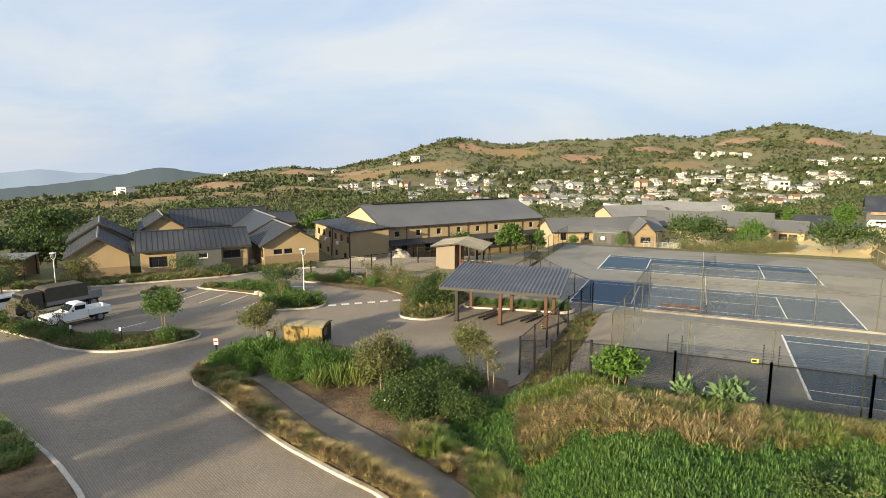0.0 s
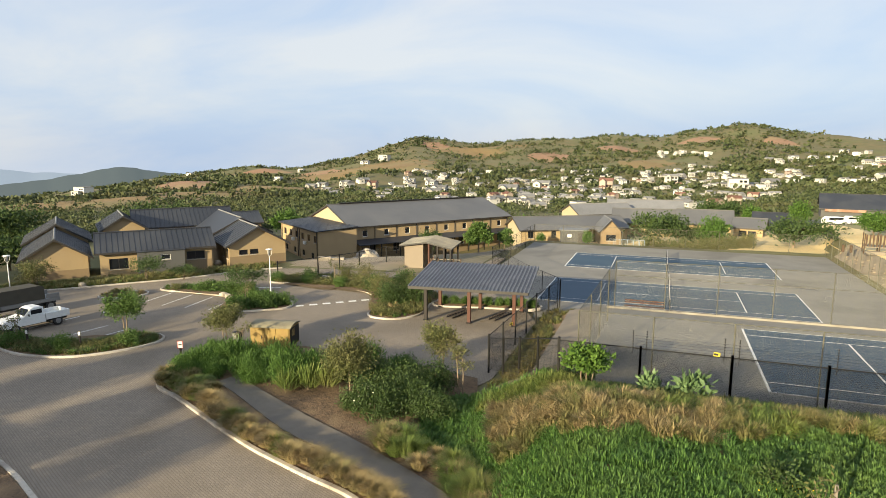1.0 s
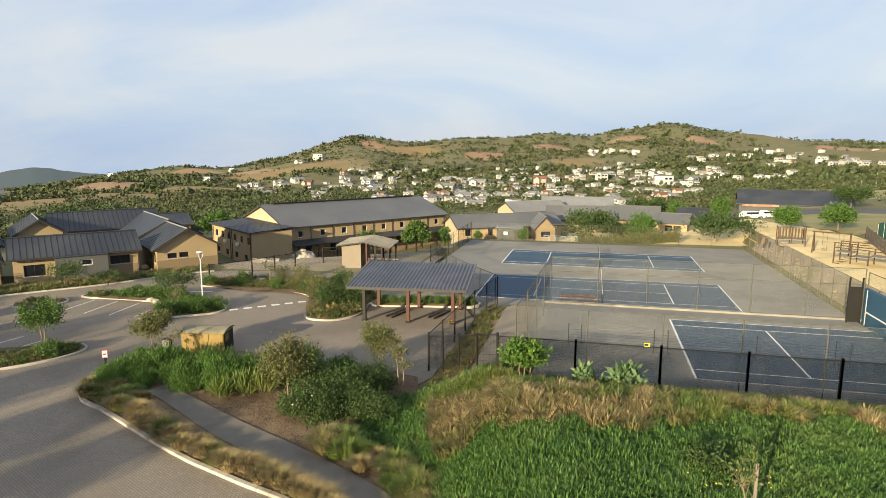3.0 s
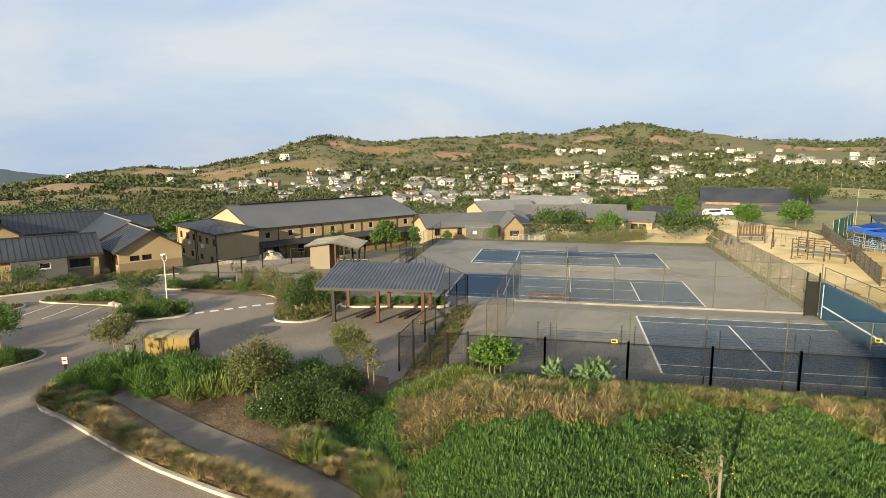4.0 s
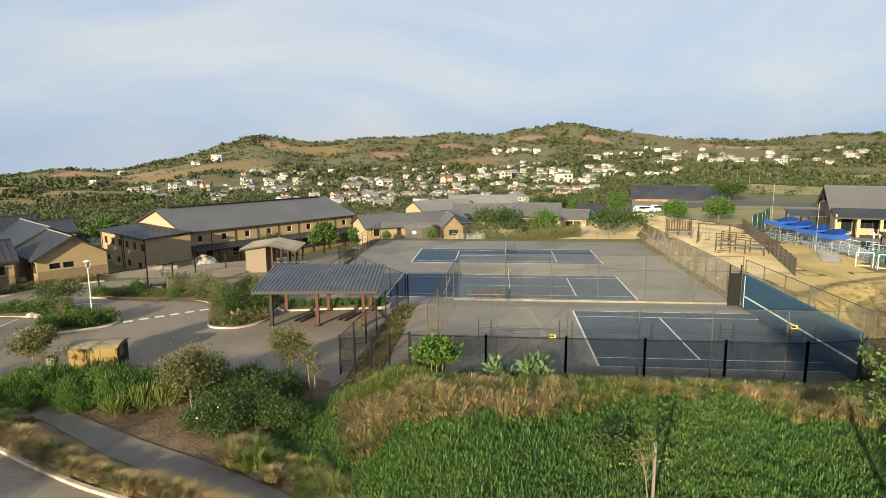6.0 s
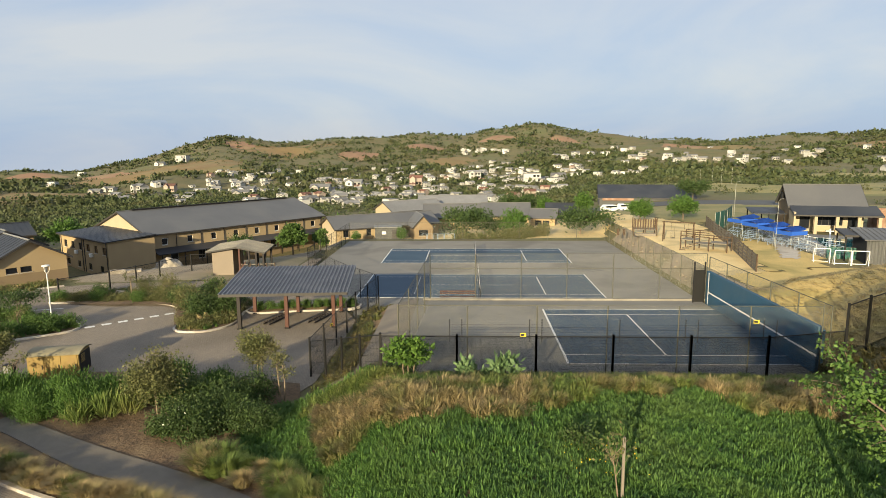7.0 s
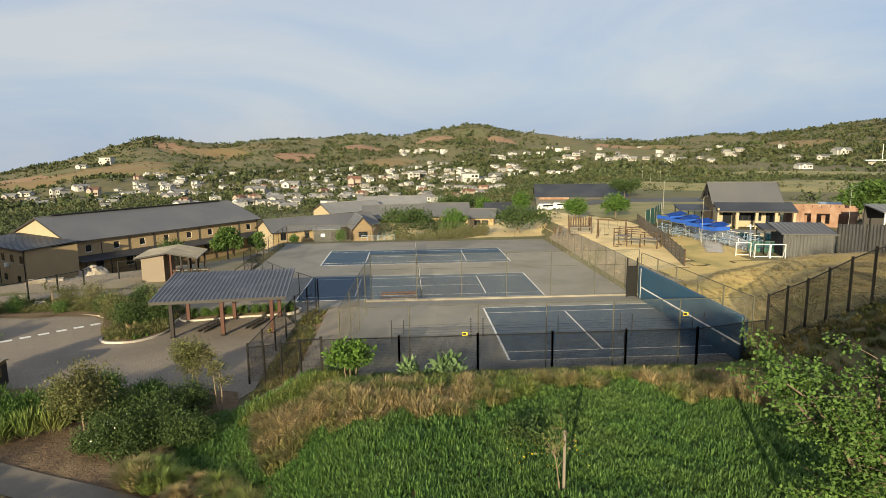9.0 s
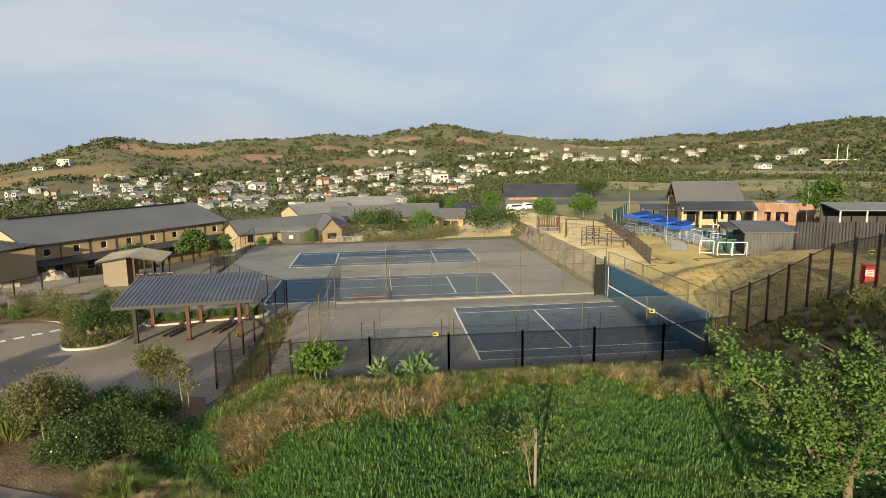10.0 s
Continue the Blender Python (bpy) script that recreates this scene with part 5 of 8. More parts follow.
def leaf_quads(centers, size, up=0.0, aspect=0.5, jitter=0.35, normal_from=None):
    """Small bent leaves at the given points: corner points and faces. up: how much they stand upright."""
    n = len(centers)
    d = RNG.normal(size=(n, 3))
    if normal_from is not None:
        d = d * 0.8 + (centers - normal_from) / (np.linalg.norm(centers - normal_from, axis=1, keepdims=True) + 1e-6) * 0.6
    d[:, 2] += up
    d /= np.linalg.norm(d, axis=1, keepdims=True)
    s = np.cross(d, RNG.normal(size=(n, 3)))
    s /= np.linalg.norm(s, axis=1, keepdims=True) + 1e-9
    L = size * (1 + jitter * RNG.uniform(-1, 1, size=(n, 1)))
    c = np.asarray(centers)
    v = np.stack([c, c + d * L * 0.5 + s * L * aspect * 0.5, c + d * L, c + d * L * 0.5 - s * L * aspect * 0.5], 1).reshape(-1, 3)
    f = np.arange(4 * n).reshape(-1, 4)
    return v, f


def leaves_mesh(name, v, f, material, parent=None, label="", kind=""):
    return pd_mesh(name, v.tolist(), f.tolist(), material, parent, label, kind)


def lobe_points(lobes, n, hollow=0.55):
    """Points in a cloud of lobes (x, y, z, rx, ry, rz): mostly near their skins, gathered in clumps."""
    lobes = np.array(lobes, float)
    w = lobes[:, 3] * lobes[:, 4] + lobes[:, 4] * lobes[:, 5]
    clumps = max(8, n // 14)
    which = RNG.choice(len(lobes), clumps, p=w / w.sum())
    d = RNG.normal(size=(clumps, 3))
    d /= np.linalg.norm(d, axis=1, keepdims=True)
    rad = RNG.uniform(hollow, 1.08, size=(clumps, 1))
    cc = lobes[which, :3] + d * rad * lobes[which, 3:]
    spread = lobes[which, 3:].mean(1) * 0.22
    pick = RNG.integers(0, clumps, n)
    return cc[pick] + RNG.normal(size=(n, 3)) * spread[pick, None]


def crown_lobes(h0, h1, r, k, flat=1.0, lean=(0, 0)):
    """An uneven crown of k lobes between two heights."""
    out = []
    for i in range(k):
        a, q = RNG.uniform(0, math.tau), RNG.uniform(0.15, 0.72) * r
        z = RNG.uniform(h0 + 0.25 * (h1 - h0), h1 - 0.22 * (h1 - h0))
        s = r * RNG.uniform(0.34, 0.58)
        out.append((q * math.cos(a) + lean[0], q * math.sin(a) + lean[1], z, s, s, min(s * 0.8 * flat, (h1 - h0) * 0.42)))
    return out


def tree(label, h, r, leaf, n, size, bark="bark", trunk_r=0.06, crown_from=0.4, k=7, flat=1.0, stems=1, aspect=0.5, sparse=0.55, group="trees", kind_name="tree", lean=0.0, at=(0, 0, -50)):
    """A tree: tapered trunk and limbs, and a crown of many leaves in uneven lobes."""
    e = thing(kind_name, pose(*at), label, "tree", group)
    lobes = crown_lobes(h * crown_from, h, r, k, flat, (lean, 0))
    b = bmesh.new()
    for s in range(stems):
        ox = (s - (stems - 1) / 2) * 0.16
        top = Vector((lean * 0.7 + RNG.uniform(-0.1, 0.1) * r + ox * 2, RNG.uniform(-0.1, 0.1) * r, h * (crown_from + 0.25)))
        mid = Vector((ox * 1.5 + RNG.uniform(-0.05, 0.05), RNG.uniform(-0.05, 0.05), top.z * 0.5))
        add_tube(b, [(ox, 0, -0.25), mid, top], [trunk_r, trunk_r * 0.8, trunk_r * 0.5], 7)
        for lb in lobes:
            t = RNG.uniform(0.55, 1.0)
            st = mid.lerp(top, t)
            en = Vector(lb[:3])
            kn = st.lerp(en, 0.5) + Vector((0, 0, 0.08 * h))
            add_tube(b, [st, kn, en], [trunk_r * 0.45, trunk_r * 0.3, trunk_r * 0.12], 5)
    part("trunk", b, M[bark], e)
    pts = lobe_points(lobes, n, sparse)
    v, f = leaf_quads(pts, size, up=0.2, aspect=aspect, normal_from=np.array([lean, 0, h * (crown_from + 0.2)]))
    leaves_mesh("crown", v, f, M[leaf], e)
    return e


def bush(label, r, h, leaf, n, size, k=6, up=0.5, aspect=0.45, group="shrubs", at=(0, 0, -50), category="shrub", name="shrub"):
    lobes = []
    for i in range(k):
        a, q = RNG.uniform(0, math.tau), RNG.uniform(0.1, 0.62) * r
        s = r * RNG.uniform(0.38, 0.6)
        z = h * RNG.uniform(0.25, 0.6)
        lobes.append((q * math.cos(a), q * math.sin(a), z, s, s, min(h - z, h * 0.5)))
    pts = lobe_points(lobes, n, 0.5)
    pts[:, 2] = np.abs(pts[:, 2])
    v, f = leaf_quads(pts, size, up=up, aspect=aspect, normal_from=np.array([0, 0, h * 0.25]))
    e = thing(name, pose(*at), label, category, group)
    leaves_mesh("foliage", v, f, M[leaf], e)
    b = bmesh.new()
    for lb in lobes:
        en = Vector(lb[:3])
        add_tube(b, [(en.x * 0.12, en.y * 0.12, -0.05), (en.x * 0.5, en.y * 0.5, en.z * 0.6), en + Vector((0, 0, lb[5] * 0.5))], [0.022, 0.016, 0.006], 4)
    part("branching", b, M["bark"], e)
    return e


def put(src, x, y, z=None, s=1.0, sz=None, yaw=None):
    """A copy of a plant on the ground, turned and scaled a little."""
    z = gz(x, y) if z is None else z
    yaw = RNG.uniform(0, 360) if yaw is None else yaw
    return copy_thing(src, Matrix.LocRotScale((x, y, z), Euler((0, 0, radians(yaw))), (s, s, sz or s)))


def at_once(src, x, y, z=None, yaw=0.0):
    src.matrix_basis = pose(x, y, gz(x, y) if z is None else z, 0, 0, yaw)
    return src


BZ = G + 0.1
# small olive trees of the yard
ta = at_once(tree("young olive-green tree with rounded crown in the parking island", 3.45, 1.4, "leaf_mid", 5600, 0.15, "bark_pale", 0.06, 0.36, 13, flat=1.3, stems=2, sparse=0.3), -42.3, 2.4, BZ)
tb = at_once(tree("small grey-green tree with a broad loose crown in the bed", 3.4, 1.65, "leaf_olive", 7600, 0.13, "bark_pale", 0.05, 0.26, 15, flat=1.3, stems=1, sparse=0.3), -21.4, -1.4, BZ)
tc = at_once(tree("small grey-green tree with flat-topped crown by the gate", 3.0, 1.5, "leaf_olive", 4800, 0.13, "bark_pale", 0.045, 0.38, 11, flat=1.0, stems=2, sparse=0.35), -17.6, 3.4, BZ)
td = at_once(tree("thin sapling tied to a pale stake", 2.7, 0.75, "leaf_olive", 700, 0.13, "bark_pale", 0.045, 0.55, 4, stems=2), -15.4, 0.5, BZ)
put(tc, -33.1, 2.2, BZ, 1.02, 1.05)
te = at_once(tree("nearly bare slender tree with few leaves", 2.5, 0.9, "leaf_olive", 260, 0.13, "bark_pale", 0.035, 0.45, 5, stems=2), -47.9, -1.8, BZ)
for x, y, s in ((-51.5, -1.4, 1.05), (-54.5, -1.2, 0.9), (-31.4, 1.9, 0.95), (-39.6, 13.0, 0.9), (-37.5, 24.8, 1.0)):
    put(te, x, y, BZ, s)
tf = at_once(tree("bushy green tree before the tan gable wall", 3.0, 1.9, "leaf_olive", 3200, 0.17, "bark", 0.06, 0.22, 9, stems=3), -64.6, 11.9)
tg = at_once(tree("low spreading dark green tree on the verge", 2.5, 2.2, "leaf_dark", 2400, 0.16, "bark", 0.06, 0.4, 9, flat=0.55, stems=2), -56.8, 18.4)
put(tg, -53.6, 20.4, None, 0.65)
put(tg, -42.6, 16.9, BZ, 1.0, 0.95)
put(tf, -70.5, 8.2, None, 1.15)
put(tf, -67.5, 5.6, None, 1.0)
for x, y, s in ((-64.5, 3.2, 1.0), (-62.0, 0.4, 0.9), (-68, 1.5, 1.2), (-60.5, -1.2, 0.7)):
    put(tg, x, y, None, s, s * 1.2)
# shrubs by the shelter and in the beds
ba = at_once(bush("dense mixed green shrub in the kerbed bed", 1.9, 1.9, "leaf_dark", 3200, 0.17, 8, 0.4), -27.8, 18.3, BZ)
bb_ = at_once(bush("loose olive shrub with arching twigs", 1.8, 2.6, "leaf_olive", 2600, 0.16, 8, 0.6), -29.8, 20.6, BZ)
bc = at_once(bush("low spreading groundcover shrub with dry tips", 1.3, 0.6, "leaf_olive", 1500, 0.14, 7, 0.6), -26.2, 15.2, BZ)
bd = at_once(bush("full fresh-green leafy shrub", 1.5, 1.35, "leaf_mid", 3000, 0.16, 7, 0.6), -38.3, 13.4, BZ)
bgold = at_once(bush("small orange-brown dry clump", 0.6, 0.7, "grass_gold", 500, 0.2, 4, 0.9), -26.6, 15.9, BZ)
for src, x, y, s, sz in ((ba, -25.9, 18.8, 0.85, 1.1), (ba, -31.8, 22.4, 0.8, 0.8), (bb_, -33.4, 24.2, 0.9, 0.95), (bb_, -27.0, 21.5, 0.8, 0.9), (bc, -25.1, 16.4, 0.9, 1), (bc, -27.4, 14.8, 0.8, 0.9), (bc, -28.0, 16.0, 0.8, 1.0),
                         (bd, -37.0, 14.2, 0.8, 0.8), (bd, -39.9, 12.0, 0.8, 0.8), (bd, -45.2, 17.0, 1.05, 0.75), (bd, -47.4, 17.0, 0.9, 0.65), (bd, -42.9, 17.2, 0.8, 0.8), (ba, -40.6, 24.8, 0.6, 0.6), (bc, -38.6, 23.8, 1.0, 0.9), (bc, -36.5, 23.6, 1.0, 0.9), (bc, -34.6, 23.4, 1.0, 1.0), (bc, -42.2, 23.8, 0.9, 1.0),
                         (bc, -53.6, 12.2, 0.8, 0.9), (bgold, -54.0, 12.4, 1.0, 0.8), (bc, -50.6, 16.2, 0.8, 0.7), (ba, -29.5, 24.8, 0.9, 0.9), (bb_, -36.8, 26.6, 0.7, 0.7)):
    put(src, x, y, BZ, s, sz)
for i in range(9):
    put(bd, -23.4 + i * 0.98, 20.0 + 0.17 * i, BZ, 0.42, 0.55)
for i in range(13):
    f = i / 12
    put(bc if i % 3 else bd, -55.5 + 15.2 * f, -1.5 + 2.6 * max(0, f - 0.72) / 0.28 - 0.5 * math.sin(f * 3), BZ, 0.62 + 0.25 * RNG.random(), 0.75)
put(bgold, -40.5, 1.9, BZ, 0.9, 0.8)
for i in range(13):
    put(bc if i % 4 else bd, -43.4 + i * 0.95, 23.0 + 0.25 * math.sin(i * 2.1) - 0.07 * max(0, i - 8), BZ, 0.5 + 0.2 * RNG.random(), 0.7)
for i in range(26):
    f = i / 25
    put(bc, -56 + 15.5 * f + RNG.uniform(-0.3, 0.3), -1.6 - 0.35 * math.sin(f * 3) + 3.2 * max(0, f - 0.75) / 0.25 + RNG.uniform(-0.5, 0.5), BZ, RNG.uniform(0.4, 0.6), 0.6)
# verge before the buildings
for i in range(22):
    f = i / 21
    x, y = -66.5 + 17.5 * f, 9.2 + 19.0 * f + 1.2
    put(bgold if i % 2 else bc, x - 0.9 + RNG.uniform(-0.5, 0.5), y + 0.8 + RNG.uniform(-0.6, 0.6), None, 0.7 + 0.4 * RNG.random(), 0.7)
# shrubs of the near bed
be = at_once(bush("dense bright-green upright shrub in the near bed", 1.7, 1.35, "leaf_bright", 6200, 0.24, 9, 1.7, 0.17), -31.0, 0.2, BZ)
bf = at_once(bush("dense mid-green shrub with small leaves", 1.8, 1.6, "leaf_bright", 6200, 0.22, 9, 1.5, 0.18), -26.9, 0.2, BZ)
bg_ = at_once(bush("dark green shrub dotted with small white flowers", 1.9, 1.7, "leaf_dark", 5600, 0.14, 9, 0.5, 0.45), -18.7, -3.6, BZ)
bh = at_once(bush("clump of long pale-green strap leaves", 0.8, 0.95, "grass_green", 420, 0.75, 5, 2.2, 0.07), -23.9, -1.9, BZ)
for src, x, y, s, sz in ((be, -32.6, -0.9, 0.85, 0.8), (be, -29.3, 0.3, 0.85, 0.72), (be, -28.9, -1.2, 0.8, 0.85), (be, -31.4, -1.6, 0.6, 0.6), (bf, -25.6, -1.2, 0.95, 0.95), (bf, -24.6, 0.4, 0.9, 0.85), (bf, -27.6, -2.0, 0.6, 0.7), (bf, -22.8, 0.6, 0.8, 0.9), (bh, -23.0, -1.3, 1.0, 1.0), (bh, -24.9, -2.4, 0.9, 0.85),
                         (bg_, -17.3, -2.2, 1.0, 1.0), (bg_, -20.4, -0.6, 0.8, 0.9), (bg_, -18.9, -0.4, 1.0, 1.0), (bg_, -17.0, 0.4, 0.9, 0.9), (bg_, -15.9, -3.0, 0.8, 0.85), (bf, -19.6, 1.6, 0.8, 0.8), (bg_, -20.2, -3.2, 0.55, 0.55), (bf, -22.2, 2.2, 0.9, 0.9), (bf, -33.0, 1.2, 0.6, 0.6), (be, -33.0, -1.8, 0.75, 0.65), (be, -32.0, -2.5, 0.62, 0.6), (be, -30.3, -2.0, 0.6, 0.6)):
    put(src, x, y, BZ, s, sz)
pts = lobe_points([(-18.7, -3.9, G + 1.3, 1.3, 1.2, 0.5), (-19.4, -3.6, G + 1.2, 0.9, 0.9, 0.5)], 30)
v, f = leaf_quads(pts, 0.09, aspect=0.9)
leaves_mesh("flowers", v, f, M["white_flower"], None, "small white flowers on the dark shrub", "stuff")


# grasses: many thin blades in tufts
def blades(x, y, z, h, r, n, droop=0.5, wide=0.012, lean=(0.0, 0.0)):
    """Blades of one or many tufts; x, y, z, h, r are arrays with one entry a tuft."""
    if np.ndim(lean[0]):
        lean = [np.repeat(np.asarray(a, float), n) for a in lean]
    x, y, z, h, r = (np.repeat(np.asarray(a, float), n) for a in (x, y, z, h, r))
    m = len(x)
    a, q = RNG.uniform(0, math.tau, m), np.sqrt(RNG.random(m))
    bx, by = x + np.cos(a) * q * r * 0.45, y + np.sin(a) * q * r * 0.45
    L = h * RNG.uniform(0.6, 1.15, m)
    out = q * r * RNG.uniform(0.5, 1.4, m) * droop * 2
    w = wide * (1 + 0.8 * RNG.random(m))
    ca, sa = np.cos(a), np.sin(a)
    px, py = -sa * w, ca * w
    mid = np.stack([bx + ca * out * 0.35, by + sa * out * 0.35, z + L * 0.62], 1)
    tip = np.stack([bx + ca * out + lean[0] * L, by + sa * out + lean[1] * L, z + L * (1 - 0.5 * droop * q)], 1)
    side = np.stack([px, py, 0 * px], 1)
    base = np.stack([bx, by, z - 0.05], 1)
    v = np.stack([base - side, base + side, mid + side, mid - side, tip], 1).reshape(-1, 3)
    i = np.arange(m)[:, None] * 5
    faces = (i + np.array([[0, 1, 2, 3]])).tolist() + (i + np.array([[3, 2, 4]])).tolist()
    return v.tolist(), faces


def tuft_mesh(name, material, h, r, n, label, droop=0.5):
    v, f = blades([0], [0], [0], [h], [r], n, droop, 0.007, (0.14, -0.06))
    ob = pd_mesh(name, v, f, M[material])
    ob.matrix_basis = pose(0, 0, -50)
    return tagged(ob, label=label, category="grass", group="ornamental grasses")


g1 = tuft_mesh("grass_tuft", "grass_gold", 0.78, 0.7, 800, "golden dry ornamental grass tuft along the kerb", 0.42)
g2 = tuft_mesh("grass_tuft", "grass_green", 0.72, 0.66, 760, "green ornamental grass tuft with drying tips", 0.42)
pl = smooth_loop(KERB_NEAR[1:], 6, False)
first = {}
acc = 0.0
for a, b in zip(pl, pl[1:]):
    d = Vector(b) - Vector(a)
    acc += d.length
    while acc > 0.23:
        acc -= 0.23
        nrm = Vector((-d.y, d.x)).normalized()
        o = RNG.uniform(0.3, 0.95)
        p = Vector(b) + nrm * o
        src = g2 if RNG.random() < (0.45 if p.x < -29.5 else 0.12) else g1
        s = RNG.uniform(0.55, 1.05)
        if src not in first:
            first[src] = at_once(src, p.x, p.y, BZ)
        else:
            put(src, p.x, p.y, BZ, s, s * RNG.uniform(0.75, 1.05), RNG.uniform(-40, 40))
for i in range(30):
    f = RNG.random()
    put(g2 if RNG.random() < 0.5 else g1, -32.2 + 3.4 * f + RNG.uniform(-0.4, 0.4), -3.3 - 0.9 * f + RNG.uniform(-0.5, 0.6), BZ, RNG.uniform(0.6, 0.95))
pr = smooth_loop(PATH_R[3:], 6, False)
for a, b in zip(pr, pr[1:]):
    for k in range(3):
        p = Vector(a).lerp(Vector(b), RNG.random()) + Vector((0.3, 0.75)) * RNG.uniform(0.5, 2.0)
        put(g2 if RNG.random() < 0.6 else g1, p.x, p.y, max(BZ, gz(p.x, p.y)), RNG.uniform(0.7, 1.2))


# the planted bank: leafy groundcover, dry and green tufts towards the fence
def band_edge(x):
    """South edge of the tall grass below the fence."""
    base = float(np.interp(x, [-14, -12.8, -12.1, -10.4, -6, -2.5, -0.5, 4.5, 6, 9, 13], [-0.3, -1.2, -5.2, -7.4, -7.8, -7.6, -5.9, -4.9, -7.0, -8.4, -8.4]))
    return base + 0.45 * math.sin(x * 1.9) + 0.3 * math.sin(x * 4.1)


def right_of_path(x, y):
    """Distance to the east of the footpath."""
    ex = np.interp(y, [-18, -14, -11, -9.3, -6.85, -5.0, -2.3], [-11.0, -11.2, -11.7, -12.9, -17.7, -22.0, -27.6])
    return (x - ex) * np.where(np.asarray(y) > -9.3, 0.45, 1.0)


def bank_ok(x, y):
    return x + 0.35 * y > -15.6 and right_of_path(x, y) > 0.3


cx, cy = RNG.uniform(-17.5, 14.5, 31000), RNG.uniform(-20.5, -0.2, 31000)
edge = np.array([band_edge(q) for q in cx])
keep = (right_of_path(cx, cy) > 0.8 + RNG.uniform(0, 0.7, len(cx))) & (cx + 0.25 * cy > -17.0) & (cy < edge + RNG.normal(0, 0.45, len(cx))) & (cx < 13.5 + 0.2 * cy + RNG.normal(0, 0.6, len(cx)))
keep |= (cx < -8) & (cx + 0.35 * cy > -16.2) & (cy < -0.6) & (cy > -7) & (RNG.random(len(cx)) < 0.5) & (right_of_path(cx, cy) > 1.0)
cx, cy = cx[keep], cy[keep]
hump = np.array([noise.noise((a * 0.9, b * 0.9, 3.0)) for a, b in zip(cx, cy)]) * 0.16
cz = np.maximum(height(cx, cy), BZ - 0.02) + 0.03
# strap leaves in low clumps
v, f = blades(cx, cy, cz, 0.29 + hump + RNG.uniform(-0.11, 0.11, len(cx)), RNG.uniform(0.2, 0.32, len(cx)), 15, 0.4, 0.0135)
pd_mesh("groundcover", v, f, M["cover"], None, "dense green strap-leaved groundcover on the bank", "stuff")
# tall grass band: dry, mixed and green tufts in patches
for mname, cnt, lo, hi, hh, label in (("grass_dry", 620, 0.2, 9, 0.68, "dry straw-coloured tall grass below the fence"), ("grass_mix", 900, -0.16, 0.3, 0.66, "half-dry tall grass below the fence"), ("grass_green", 1000, -9, -0.06, 0.62, "green tall grass along the fence")):
    xs, ys = [], []
    while len(xs) < cnt:
        x = RNG.uniform(-12.6, 11.4)
        edge = band_edge(x)
        y = RNG.uniform(min(edge - 0.5, -2.2), -2.1)
        front = float(np.interp(y - edge, [0.0, 1.6, 3.2], [0.14, 0.04, -0.45]))
        patch = 0.9 * noise.noise((x * 0.42, y * 0.7, 11.0)) + 0.5 * noise.noise((x * 1.3, y * 1.3, 4.0)) + front + (0.24 if x < -7 else 0.1 if x < -2 else -0.12 if x < 6 else 0.08)
        if lo < patch < hi and bank_ok(x, y):
            xs.append(x)
            ys.append(y)
    xs, ys = np.array(xs), np.array(ys)
    v, f = blades(xs, ys, height(xs, ys), RNG.uniform(0.5, 1.2, cnt) * hh * np.interp(ys, [-6, -4.2, -2.6], [1.0, 0.95, 0.6]), RNG.uniform(0.35, 0.6, cnt), 110, 0.38, 0.012, (RNG.normal(0.03, 0.1, cnt), RNG.normal(-0.05, 0.1, cnt)))
    pd_mesh("tall_grass", v, f, M[mname], None, label, "stuff")
# thin grass on the bank behind the fence and round it
gxs, gys = RNG.uniform(8, 22, 1500), RNG.uniform(-12, 2, 1500)
k = (gxs > 10.5 + 0.5 * np.maximum(0, gys + 2) * 5) & (gxs < 12.4 + 0.66 * np.maximum(0, -1.75 - gys))
gxs, gys = gxs[k], gys[k]
v, f = blades(gxs, gys, height(gxs, gys), RNG.uniform(0.12, 0.28, len(gxs)), RNG.uniform(0.3, 0.5, len(gxs)), 40, 0.3)
pd_mesh("bank_grass", v, f, M["grass_bank"], None, "green grass on the bank beneath the fence", "stuff")
v, f = blades(gxs[::3] + 0.3, gys[::3], height(gxs[::3] + 0.3, gys[::3]), RNG.uniform(0.15, 0.32, len(gxs[::3])), RNG.uniform(0.3, 0.5, len(gxs[::3])), 40, 0.5)
pd_mesh("bank_grass", v, f, M["grass_bank"], None, "half-dry grass on the bank beneath the fence", "stuff")
# weeds beside the ramp
wx, wy = RNG.uniform(-14.1, -11.6, 320), RNG.uniform(-0.4, 21, 320)
wz = np.where(wy < 14.6, np.interp(wx, [-13.9, -11.4], [-2.55, -0.85]), G)
v, f = blades(wx, wy, wz, RNG.uniform(0.2, 0.55, 320), np.full(320, 0.4), 40, 0.5)
pd_mesh("weeds", v, f, M["grass_bank"], None, "weeds along the ramp fence", "stuff")
# corner bed at the roadside: grass
xs, ys = RNG.uniform(-48, -31.9, 900), RNG.uniform(-17, -11.6, 900)
edge = np.interp(xs, [-48, -42, -38.5, -35.7, -33.3, -31.3], [-11.6, -11.7, -12.1, -12.8, -13.5, -14.1]) - 0.3
k = (ys < edge) & (ys > edge - 2.4 + 0.5 * np.sin(xs * 2.1))
v, f = blades(xs[k], ys[k], np.full(k.sum(), BZ), RNG.uniform(0.35, 0.6, k.sum()), RNG.uniform(0.4, 0.6, k.sum()), 80, 0.5)
pd_mesh("verge_grass", v, f, M["grass_green"], None, "thick green grass at the roadside corner", "stuff")


